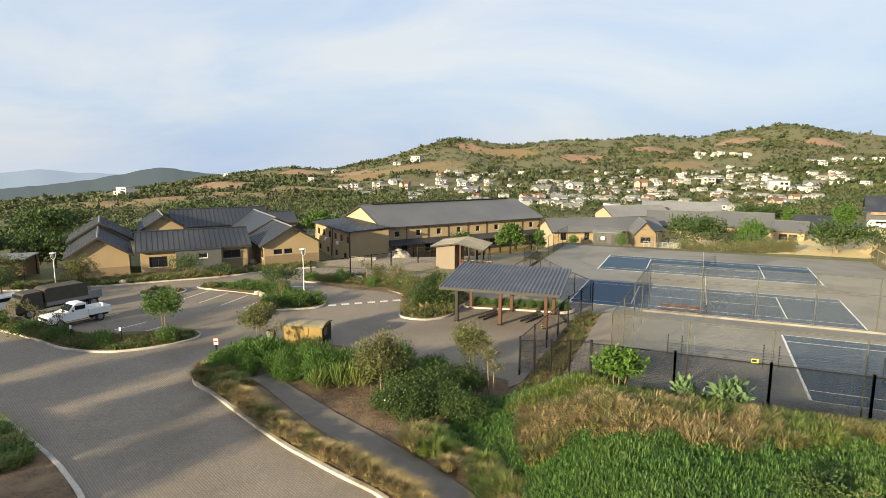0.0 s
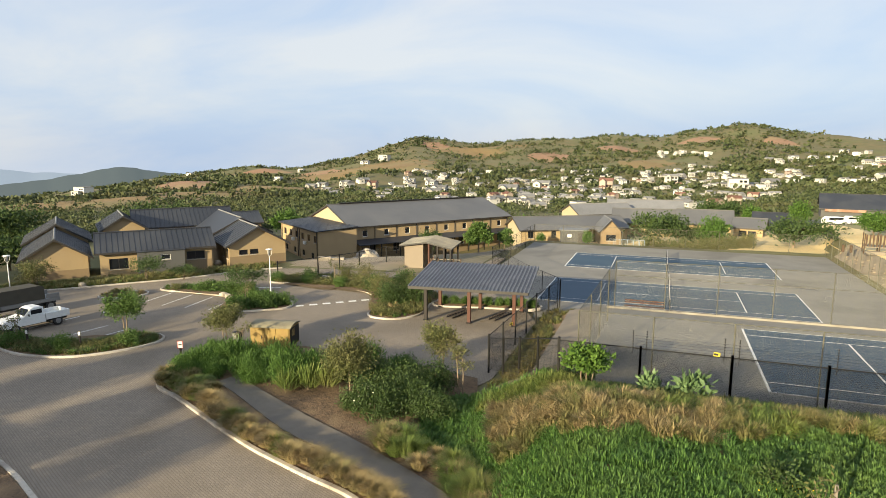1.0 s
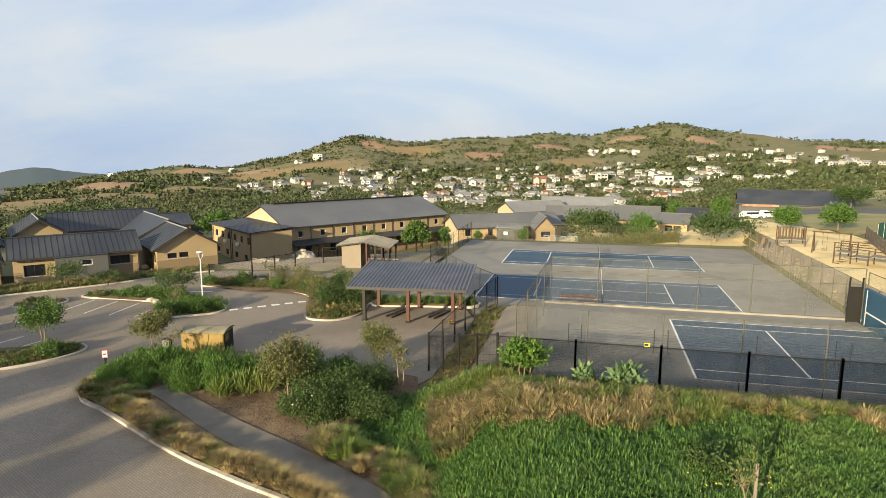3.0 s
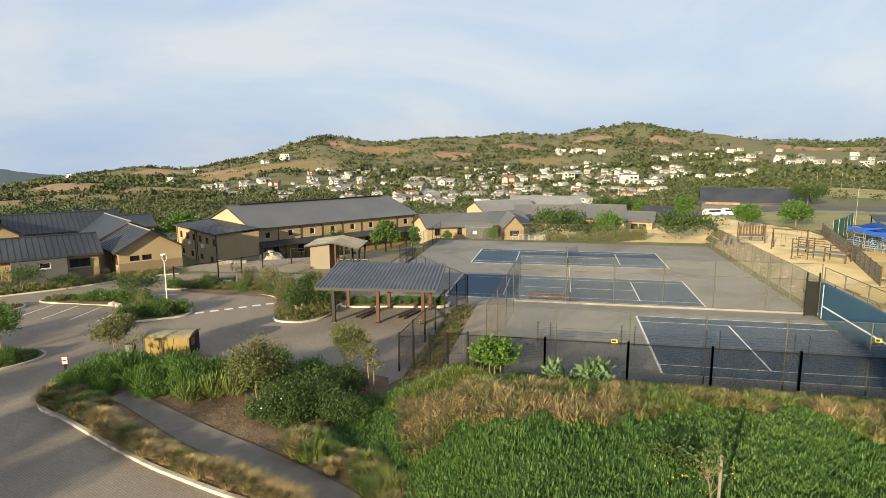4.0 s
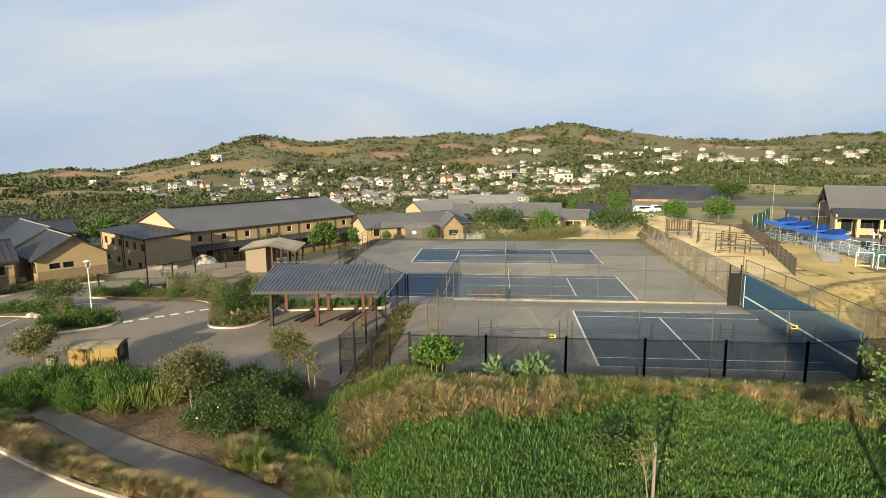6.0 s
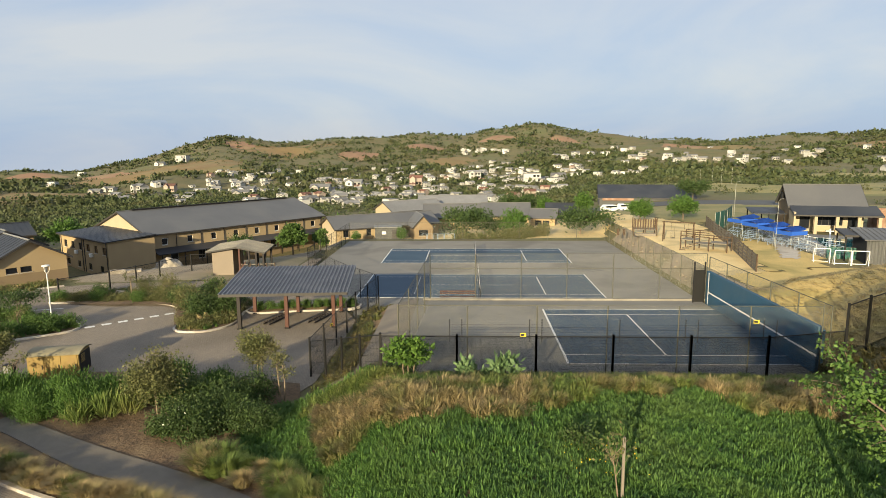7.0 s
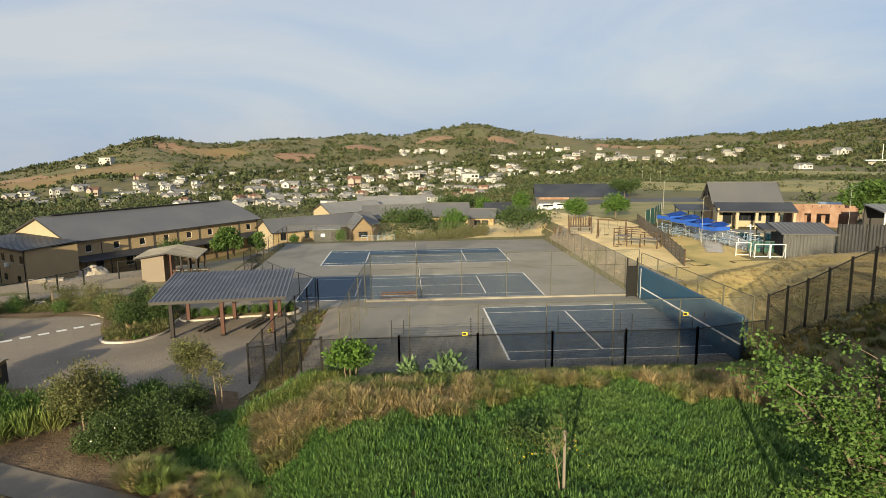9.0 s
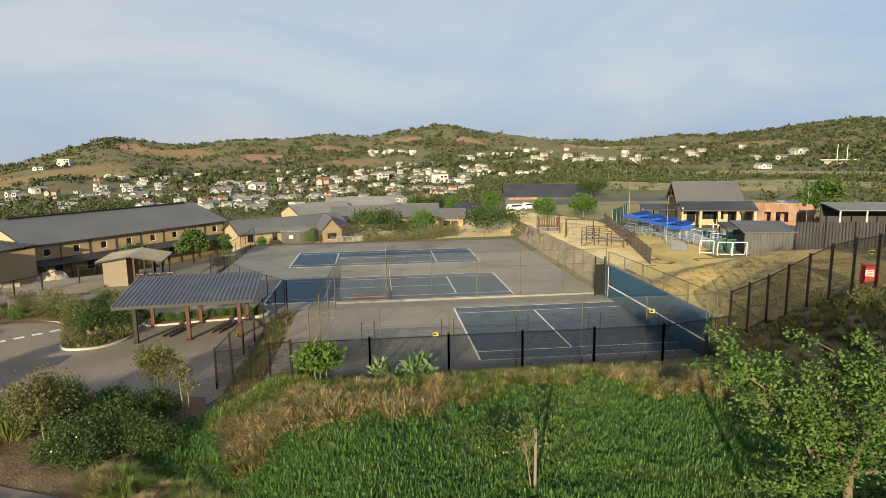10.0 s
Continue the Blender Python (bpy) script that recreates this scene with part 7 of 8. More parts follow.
part("deck", box_bm((0, 0, 0.8), (3, 2, 0.88)), M["grey_wood"], e)
part("base_planter", box_bm((0.1, -0.7, 0), (2.9, -0.15, 0.4), None, 0.02), M["grey_wood"], e)
for x in (-2.2, -1.4):
    part("stump", box_bm((x, 0, 0), (x + 0.3, 0.3, 0.9), None, 0.05), M["pole_wood"], e)

# ---- pool terrace, canopies, clubhouse ----
def canopy(x, y, z, yaw, w, d):
    """A blue cloth stretched on a sloping frame of thin posts."""
    e = thing("shade_canopy", pose(x, y, z, 0, 0, yaw), "bright blue cloth canopy on thin pale posts beside the pool", "canopy", "blue canopies")
    b = bmesh.new()
    n = 8
    g = [[b.verts.new((w * i / n, d * j / n, 2.3 + 0.3 * j / n + 0.25 * (1 - abs(2 * i / n - 1)) - 0.1 * math.sin(math.pi * j / n))) for i in range(n + 1)] for j in range(n + 1)]
    for j in range(n):
        for i in range(n):
            b.faces.new((g[j][i], g[j][i + 1], g[j + 1][i + 1], g[j + 1][i]))
    bmesh.ops.solidify(b, geom=b.faces[:], thickness=0.03)
    part("cloth", b, M["blue_cloth"], e)
    part("valance", box_bm((0, -0.03, 1.85), (w, 0.0, 2.31)), M["blue_cloth"], e)
    part("side_valance", box_bm((w + 0.003, 0, 1.9), (w + 0.03, d, 2.36)), M["blue_cloth"], e)
    for px in (0.05, w - 0.05):
        for py, h in ((0.05, 2.28), (d - 0.05, 2.58)):
            b = bmesh.new()
            add_tube(b, [(px, py, 0), (px, py, h)], [0.02, 0.02], 6)
            part("post", b, M["steel_galv"], e)
    return e


PZ = -0.3
for k in range(4):
    canopy(29.3 + k * 0.76, 51.0 - k * 2.65, gz(30, 50 - k * 3) + 0.35 - 0.18 * k, -74, 2.6, 2.9 - 0.25 * k)
# stacked tubular seating under and before them
for k in range(9):
    x, y = 29.9 + k * 0.5 + 0.9 * (k % 2), 51.6 - k * 2.0
    e = thing("bench_frame", pose(x, y, gz(x, y), 0, 0, -74 + 12 * (k % 3)), "pale tubular stepped bench frame by the pool", "bench", "pool benches")
    for j in range(3):
        part("plank", box_bm((-1.0, 0.55 * j, 0.42 + 0.38 * j), (1.0, 0.55 * j + 0.26, 0.46 + 0.38 * j), None, 0.01), M["blue_pale"], e)
    for lx in (-0.9, 0.0, 0.9):
        for pts in ([(lx, 0.0, 0), (lx, 0.05, 0.42)], [(lx, 0.05, 0.42), (lx, 1.3, 1.22)], [(lx, 1.3, 1.7), (lx, 1.3, 0)], [(lx, 0.1, 0.05), (lx, 1.3, 0.9)]):
            b = bmesh.new()
            add_tube(b, pts, [0.02, 0.02], 5)
            part("tube", b, M["blue_pale"], e)
    b = bmesh.new()
    add_tube(b, [(-0.95, 1.3, 1.68), (0.95, 1.3, 1.68)], [0.03, 0.03], 5)
    part("back_rail", b, M["frame_w"], e)
# pool behind a thin fence
slab_ob("pool_deck", [(33.5, 36), (44, 33), (52, 48), (40, 54), (36, 56)], gz(38, 45) + 0.12, 0.8, M["roof_light"], "pale concrete pool surround")
slab_ob("water", [(36.5, 40), (44, 37.5), (48, 46.5), (40, 50)], gz(38, 45) + 0.14, 0.2, M["pool"], "green-blue swimming pool water")
zc = gz(38, 45) + 0.14
b = bmesh.new()
add_tube(b, [(37.2, 41.4, zc), (38.4, 43.6, zc + 1.9), (38.8, 44.4, zc)], [0.09, 0.09, 0.09], 6)
tagged(ob_of("pool_slide_frame", b, M["frame_w"]), label="white tubular frame at the pool's edge", category="pool frame")
fence([(33.2, 35.2, zc - 0.2), (35.8, 56.5, zc - 0.2)], 1.3, "white steel pool fence", M["frame_w"], M["frame_w"], step=2.5, post_r=0.03, s=0.16, r=0.012, upright=True, group="pool fences")
fence([(33.2, 35.2, zc - 0.2), (44.5, 32.0, zc - 0.2)], 1.3, "green netted pool fence", M["steel_galv"], M["green_net"], step=2.5, post_r=0.03, s=0.12, r=0.03, upright=True, group="pool fences")
fence([(30.5, 58, gz(30, 58)), (33.5, 62, gz(33, 62)), (38, 70, gz(38, 70))], 2.6, "green shade-net fence by the road", M["steel_galv"], M["green_net"], step=3.0, post_r=0.04, s=0.12, r=0.045, upright=True, group="pool fences")
# clubhouse: its long side faces the pool
CY = -15.0
cz = gz(44, 56)
cl = gable_house("clubhouse", "cream clubhouse with grey sheet roof and a deep lean-to verandah", (40.95, 57.95), CY, 9.2, 7.5, cz, cz + 3.7, cz + 6.3, M["wall_cream"], M["roof_grey"], front=[(1.3, 0.4, 1.3, 2.0, 0), (3.3, 0.9, 3.4, 1.4), (7.3, 0.4, 1.3, 2.0, 0)], along=True, rib=0, over=0.4, side_m=M["wall_brown"])
part("verandah_roof", slope_bm((-0.2, -3.2, 2.65), (10.6, -3.2, 2.65), (10.6, -0.02, 3.75), (-0.2, -0.02, 3.75)), M["roof_dark"], cl, "lean-to verandah roof")
part("verandah_fascia", box_bm((-0.2, -3.26, 2.45), (10.6, -3.2, 2.64)), M["fascia"], cl)
part("side_wall", box_bm((-0.12, -3.0, -0.5), (0.12, -0.02, 3.0)), M["wall_cream"], cl)
for x in (2.4, 5.0, 7.6, 10.0):
    part("column", box_bm((x, -3.1, -0.5), (x + 0.4, -2.75, 2.6), None, 0.02), M["wall_cream"], cl)
part("bench", box_bm((4.0, -2.6, 0.35), (7.4, -2.2, 0.45)), M["frame_w"], cl)
part("awning", slope_bm((-5.0, -0.5, 2.5), (-0.5, -0.5, 2.5), (-0.5, 5.0, 2.9), (-5.0, 5.0, 2.9)), M["roof_dark"], cl, "side shelter roof")
for x in (-4.8, -2.8, -0.8):
    for y in (-0.3, 4.8):
        part("awning_post", box_bm((x, y, -0.3), (x + 0.14, y + 0.14, 2.6)), M["steel_dark"], cl)
b = bmesh.new()
add_box(b, (-0.46, 3.2, 4.4), (-0.1, 4.2, 5.3), None, 0.02)
part("gable_vent", b, M["steel_dark"], cl)
# unfinished salmon brick shell
e = thing("brick_shell", pose(52.0, 56.0, gz(54, 57), 0, 0, -22), "unfinished salmon-coloured brick building with empty openings and broken top", "building")
for m, ln, holes in ((Matrix.Identity(4), 8.4, [(1.6, 0.0, 0.9, 2.0), (3.2, 0.5, 1.7, 1.5), (6.0, 0.0, 1.5, 2.0)]), (pose(0, 6, 0, 0, 0, 270), 6.0, [(2, 0.7, 1.5, 1.4)]), (pose(8.4, 0, 0, 0, 0, 90), 6.0, [(2, 0.7, 1.5, 1.4)]), (pose(8.4, 6, 0, 0, 0, 180), 8.4, [])):
    b = wall_bm(ln, -1.0, 2.9, holes)
    bmesh.ops.transform(b, matrix=m, verts=b.verts)
    part("wall", b, M["brick"], e)
for k in range(7):
    x = 0.3 + k * 1.15
    part("loose_course", box_bm((x, 0.0, 2.903), (x + RNG.uniform(0.5, 1.1), 0.22, 2.95 + RNG.uniform(0.1, 0.45))), M["brick"], e)
for y in (2.0, 3.9):
    b = wall_bm(7.8, -1.0, 2.4, [(3, 0, 1, 2.1)])
    bmesh.ops.transform(b, matrix=Matrix.Translation((0.3, y, 0)), verts=b.verts)
    part("inner_wall", b, M["brick"], e)
# grey shed with a corrugated-iron boundary wall
sz = gz(35.5, 33)
e = thing("iron_shed", pose(35.2, 31.8, sz, 0, 0, -16), "grey corrugated-iron shed with open lean-to front", "shed")


def iron_sheet(parent, name, ln, z0, z1, m, label="", pitch=0.16, mat_key="roof_light"):
    b = bmesh.new()
    n = int(ln / pitch)
    pts = [(i * ln / n, 0.03 if i % 2 else -0.03) for i in range(n + 1)]
    lo, hi = [b.verts.new((x, y, z0)) for x, y in pts], [b.verts.new((x, y, z1)) for x, y in pts]
    for i in range(n):
        b.faces.new((lo[i], lo[i + 1], hi[i + 1], hi[i]))
    bmesh.ops.solidify(b, geom=b.faces[:], thickness=0.02)
    bmesh.ops.transform(b, matrix=m, verts=b.verts)
    return part(name, b, M[mat_key], parent, label)


iron_sheet(e, "wall", 5.0, -0.5, 2.5, Matrix.Identity(4))
iron_sheet(e, "wall", 4.5, -0.5, 2.5, pose(0, 0, 0, 0, 0, 90), mat_key="iron_dark")
iron_sheet(e, "wall", 4.5, -0.5, 2.5, pose(5, 0, 0, 0, 0, 90))
roof_slope(e, ((-0.3, -0.4, 2.55), (5.3, -0.4, 2.55), (5.3, 5.0, 3.2), (-0.3, 5.0, 3.2)), M["roof_grey"], rib=0.5, rib_h=0.05)
part("canopy", slope_bm((-1.6, 1.4, 2.75), (-0.32, 1.4, 2.75), (-0.32, 5.0, 3.05), (-1.6, 5.0, 3.05), thick=0.2), M["fascia"], e, "dark lean-to roof")
for y in (1.5, 4.6):
    part("post", box_bm((-1.5, y, -0.5), (-1.38, y + 0.12, 2.6)), M["steel_dark"], e)
e = thing("iron_wall", pose(40.2, 30.4, sz, 0, 0, -14), "tall dark grey corrugated-iron boundary wall", "wall")
for k in range(9):
    iron_sheet(e, "sheet", 3.0, -1.0, 3.6, Matrix.Translation((k * 3.0, 0.02 * (k % 2), 0)), mat_key="iron_dark")
    part("post", box_bm((k * 3.0 - 0.06, -0.14, -0.5), (k * 3.0 + 0.06, -0.035, 3.7)), M["steel_dark"], e)


# white goal frames stored on the grass
def goal(x, y, yaw):
    z = mesh_z(x, y)[0]
    e = thing("goal_frame", pose(x, y, z, 0, 0, yaw), "white tubular goal frame standing on the grass", "goal", "goal frames")
    for n, pts in (("post", [(0, 0, 0), (0, 0, 1.5)]), ("post", [(1.45, 0, 0), (1.45, 0, 1.5)]), ("crossbar", [(0, 0, 1.5), (1.45, 0, 1.5)]), ("back_stay", [(0, 0, 1.5), (0, 0.8, 0)]), ("back_stay", [(1.45, 0, 1.5), (1.45, 0.8, 0)]), ("base_bar", [(0, 0.8, 0.04), (1.45, 0.8, 0.04)])):
        b = bmesh.new()
        add_tube(b, pts, [0.042, 0.042], 7)
        part(n, b, M["frame_w"], e)


goal(30.6, 32.8, -20)
goal(31.9, 31.4, -18)
goal(33.4, 31.0, -16)
# tall white flood-light poles
for x, y, h in ((32.9, 57.5, 6.9), (30.4, 40.3, 5.8), (46.0, 36.5, 7.0), (75, 183, 7), (79.5, 184, 7), (83, 185, 7), (87, 186, 7)):
    z = mesh_z(x, y)[0]
    e = thing("light_pole", pose(x, y, z), "tall thin pale lamp pole", "lamp pole", "light poles")
    b = bmesh.new()
    add_tube(b, [(0, 0, -0.3), (0, 0, h)], [0.034, 0.022], 8)
    part("pole", b, M["steel_galv"], e)
    b = bmesh.new()
    add_tube(b, [(0, 0, h), (0.2, -0.05, h + 0.2), (0.5, -0.15, h + 0.25)], [0.022, 0.025, 0.045], 6)
    part("lamp_head", b, M["steel_galv"], e)
# red cabinet on the bank
z = mesh_z(18.4, -4.2)[0]
e = thing("red_cabinet", pose(18.4, -4.2, z, 0, 0, -35), "bright red metal cabinet with a white label on the grass bank", "cabinet")
part("body", box_bm((-0.36, -0.28, 0), (0.36, 0.28, 0.95), None, 0.04), M["red"], e)
part("lid", box_bm((-0.39, -0.31, 0.953), (0.39, 0.31, 1.02), None, 0.03), M["red"], e)
part("label_plate", box_bm((-0.2, -0.292, 0.5), (0.15, -0.282, 0.8)), M["frame_w"], e, "white label plate")
for k in range(3):
    part("print_bar", box_bm((-0.16, -0.298, 0.56 + 0.08 * k), (0.1, -0.293, 0.59 + 0.08 * k)), M["red"], e)
# long grey open shed up the slope, dark cabin
e = thing("open_shed", pose(53.8, 41.1, mesh_z(60, 42)[0], 0, 0, -14), "long open shed with pale sagging roof on posts", "shed")
roof_slope(e, ((0, -0.3, 3.6), (20, -0.3, 3.6), (20, 5, 4.2), (0, 5, 4.2)), M["roof_light"], rib=0.8)
for k in range(7):
    part("post", box_bm((0.3 + k * 3.2, 0, -1.0), (0.45 + k * 3.2, 0.15, 3.6)), M["frame_w"], e)
# near-black back wall: shade inside the open shed painted as colour
part("back_wall", box_bm((0.1, 4.7, -1.0), (19.9, 4.9, 3.9)), M["fascia"], e)
z = float(mesh_z(69.5, 51.0)[0])
e = thing("cabin", pose(68.4, 51.2, z, 0, 0, -32), "dark timber cabin with pitched roof up the slope", "cabin")
part("wall", box_bm((0, 0, -1.0), (4.2, 3.4, 2.1), None, 0.02), M["fascia"], e)
for y0, y1 in ((-0.3, 1.7), (3.7, 1.7)):
    part("roof", slope_bm(*(((-0.3, y0, 2.1), (4.5, y0, 2.1), (4.5, y1, 3.0), (-0.3, y1, 3.0)) if y0 < y1 else ((4.5, y0, 2.1), (-0.3, y0, 2.1), (-0.3, y1, 3.0), (4.5, y1, 3.0)))), M["roof_grey"], e)
part("door", box_bm((1.4, -0.03, 0.0), (2.2, -0.003, 1.9)), M["pole_wood"], e)
e = thing("lean_to", pose(62.0, 63.5, float(mesh_z(63, 64)[0]), 0, 0, -20), "low lean-to with a blue-grey sheet roof behind the brick shell", "shed")
part("roof", slope_bm((0, 0, 2.2), (6.0, 0, 2.2), (6.0, 3.2, 2.7), (0, 3.2, 2.7)), M["blue_pale"], e)
part("wall", box_bm((0.2, 0.6, -1.0), (5.8, 3.0, 2.15)), M["iron_dark"], e)
# school office north of the courts and the roofs beyond
NZ = -4.05
gable_house("office_building", "low tan building with grey sheet roof and cream gable", (-27.6, 70.6), 30.0, 19.5, 8.4, NZ - 0.3, -1.95, -0.30, M["wall_tan"], M["roof_grey"], front=[(1.2, 0.9, 1.0, 1.2, 1), (5.4, 0.9, 0.9, 1.2, 0)], along=True, rib=0, side_m=M["wall_cream"], group=grp, frame_m=M["fascia"])
# brown instead of tan: this face's dimmer light is put into its colour
gable_house("office_building", "gabled end block toned brown as if less lit, with large dark opening", (-14.5, 71.6), 14.0, 3.3, 7.4, NZ, -1.75, 0.05, M["wall_brown"], M["roof_grey"], front=[(0.9, 0.75, 1.6, 1.0, 1)], rib=0, group=grp, over=0.25)
e = thing("service_block", pose(-21.0, 70.6, NZ, 0, 0, 6), "grey flat-roofed service block with wall units", "building")
part("wall", box_bm((0, 0, -0.3), (4.4, 3.0, 2.3), None, 0.02), M["wall_grey"], e)
part("roof", box_bm((-0.2, -0.2, 2.303), (4.6, 3.2, 2.42), None, 0.02), M["roof_light"], e)
part("door", box_bm((2.9, -0.04, 0.0), (3.7, -0.003, 1.95)), M["fascia"], e)
part("air_unit", box_bm((1.2, -0.35, 1.2), (1.9, -0.02, 1.7), None, 0.03), M["frame_w"], e, "white air-conditioning unit")
for x, y, yaw, w, d, zb, ev, rg, wm, rm, lbl in (
        (-21.1, 96.5, 36, 13.0, 8.0, -7.0, -1.5, 0.2, "wall_cream", "roof_far", "grey-roofed block with cream gable beyond the office"),
        (-16.5, 109.0, 2, 15.5, 9.0, -7.0, -1.1, 0.5, "wall_tan", "roof_far", "far grey-roofed classroom block"),
        (-13.6, 87.2, 3, 11.2, 8.0, -6.0, -1.8, 0.35, "wall_tan", "roof_grey", "long grey-roofed classroom block beyond the trees"),
        (-2.4, 87.5, -3, 9.0, 8.0, -5.8, -1.5, 0.55, "wall_tan", "roof_grey", "grey-roofed classroom block behind the park trees"),
        (6.3, 80.9, -12, 4.4, 5.0, -5.0, -1.1, 0.1, "wall_tan", "roof_grey", "small grey-roofed lodge with open front by the trees"),
        (10.9, 93.5, -8, 5.6, 6.0, -5.0, -1.9, 0.0, "wall_grey", "roof_dark", "dark-roofed hut by the trees")):
    gable_house("classroom_block", lbl, (x, y), yaw, w, d, zb, ev, rg, M[wm], M[rm], front=[(0.8, ev - zb - 1.7, 1.2, 1.1, 0), (w - 2.2, ev - zb - 1.7, 1.2, 1.1, 0)], along=True, rib=0, group=grp)
gable_house("long_shop", "long low building with broad dark roof beyond the road", (30.0, 133.0), -10, 24, 14, -4.2, -1.6, 1.3, M["wall_grey"], M["roof_dark"], front=(), along=True, rib=0)
e = thing("canopy_stripe", pose(30.6, 132.3, -4.6, 0, 0, -10), "orange fascia board over the shop front", "fascia board")
part("board", box_bm((0, 0, 2.3), (8, 0.2, 2.9)), M["brick"], e)
far_car(24.6, 96.5, 20, "white car parked under the trees")
far_car(28.2, 98.0, 10, "white van parked by the playground")
# metal racks and planters along the north fence
for k in range(6):
    e = thing("equipment_rack", pose(-12.6 + k * 0.9, 65.2, mesh_z(-12 + k * 0.9, 65.2)[0], 0, 0, 0), "pale blue-white tubular rack by the court fence", "rack", "racks")
    for x in (0, 0.7):
        b = bmesh.new()
        add_tube(b, [(x, 0, 0), (x, 0, 1.4)], [0.03, 0.03], 5)
        part("upright", b, M["blue_pale"], e)
    b = bmesh.new()
    add_tube(b, [(0, 0, 1.38), (0.7, 0, 1.38)], [0.03, 0.03], 5)
    part("crossbar", b, M["blue_pale"], e)
# bench by the middle court, stacked benches near the fence
e = thing("court_bench", pose(-6.2, 24.3, ZB), "dark red-brown slatted bench beside the tennis court", "bench")
for k in range(3):
    part("slat", box_bm((-1.7, -0.2 + 0.15 * k, 0.44), (1.7, -0.08 + 0.15 * k, 0.48), None, 0.01), M["bench_red"], e)
for k in range(2):
    part("back_slat", box_bm((-1.7, 0.3, 0.62 + 0.2 * k), (1.7, 0.34, 0.76 + 0.2 * k), None, 0.01), M["bench_red"], e)
for x in (-1.5, 0, 1.5):
    part("leg", box_bm((x - 0.04, -0.18, 0), (x + 0.04, 0.34, 0.44)), M["steel_dark"], e)

# pale concrete slabs stacked beside the boulder behind the car park
for x, y, n in ((-45.8, 36.4, 3), (-44.4, 37.4, 2)):
    e = thing("slab_stack", pose(x, y, float(mesh_z(x, y)[0]), 0, 0, 12 * n), "small stack of pale concrete slabs on the ground", "slabs", "slab stacks")
    for k in range(n):
        part("slab", box_bm((-0.9 + 0.05 * k, -0.5, 0.16 * k), (0.9, 0.5 - 0.06 * k, 0.15 + 0.16 * k), None, 0.015), M["rock"], e)
# white poles and a low pavilion on the far rise
for az in (39.15, 39.8):
    x, y, r = seen_from_eye(az, -1.4)
    z = float(mesh_z(x, y)[0])
    e = thing("tall_post", pose(x, y, z), "tall white post on the far rise", "post", "white posts")
    b = bmesh.new()
    add_tube(b, [(0, 0, -0.5), (0, 0, r * math.tan(radians(1.5)))], [r * 0.00045, r * 0.00035], 6)
    part("pole", b, M["frame_w"], e)
x, y, r = seen_from_eye(39.3, -1.42)
e = thing("low_pavilion", pose(x, y, float(mesh_z(x, y)[0]), 0, 0, -30), "low white flat-roofed pavilion on the far rise", "pavilion")
part("roof", box_bm((-0.022 * r, -4, 2.6), (0.022 * r, 4, 3.1), None, 0.05), M["frame_w"], e)
part("wall", box_bm((-0.018 * r, -1, -1), (0.018 * r, 3, 2.597)), M["house_grey"], e)
# ---- trees of the middle distance ----
mA = at_once(tree("broad rounded acacia with dark feathery crown", 5.2, 4.4, "leaf_dark", 4200, 0.42, "bark", 0.16, 0.35, 12, flat=0.75, group="park trees"), -5.6, 70.5, None)
mB = at_once(tree("rounded green park tree", 4.4, 2.6, "leaf_fresh", 3600, 0.36, "bark", 0.15, 0.25, 11, group="park trees"), 2.5, 70.2, None)
mC = at_once(tree("leafy mid-green tree near the hall", 4.6, 1.75, "leaf_mid", 3000, 0.36, "bark", 0.13, 0.25, 9, group="park trees"), -29.1, 50.0, None)
mD = at_once(tree("spreading flat-topped park tree with pale trunk", 3.9, 5.3, "leaf_dark", 3600, 0.42, "bark_pale", 0.22, 0.42, 12, flat=0.5, group="park trees"), 13.1, 68.8, None)
for src, x, y, s, sz in ((mA, -34.9, 46.0, 0.32, 0.6), (mC, -26.0, 52.5, 0.7, 0.7), (mB, -29.9, 84.9, 0.9, 1.25), (mA, -0.9, 71.5, 0.5, 0.7), (mB, 23.0, 69.6, 0.92, 0.78), (mB, 30.6, 71.4, 1.0, 0.85), (mB, -16.3, 69.2, 0.4, 0.55), (mB, -24.0, 69.4, 0.35, 0.4),
                         (mA, -8.5, 94.5, 0.7, 0.75), (mA, 5.6, 104.0, 0.95, 1.1), (mB, 11.5, 101.0, 0.8, 1.0), (mB, 18.0, 92.3, 0.8, 0.95), (mA, 52, 126, 0.9, 0.9), (mB, 63, 100, 0.9, 0.9), (mC, 65.8, 59.9, 2.0, 1.5),
                         (mA, -95, 30, 1.2, 1.2), (mA, -104, 22, 1.3, 1.3), (mB, -90, 12, 1.2, 1.2), (mA, -84, 3, 1.1, 1.1), (mB, -78, -1, 1.0, 1.0), (mA, -112, 40, 1.4, 1.4), (mB, -100, 8, 1.3, 1.3), (mA, -88, 48, 1.2, 1.1), (mB, -76, 5.0, 0.8, 0.8), (mA, -98, 62, 1.3, 1.3), (mB, -80, 78, 1.3, 1.2)):
    put(src, x, y, float(mesh_z(x, y)[0]), s, sz)
# yellowing hedge under the park trees
hd = at_once(bush("tall yellow-green hedge plant by the court fence", 1.2, 2.2, "leaf_olive", 1300, 0.34, 6, 1.0, 0.3), -6.5, 67.5, None)
for k in range(13):
    put(hd, -5.5 + k * 1.05 + RNG.uniform(-0.3, 0.3), 67.2 + RNG.uniform(-0.4, 0.4), None, RNG.uniform(0.7, 1.0))

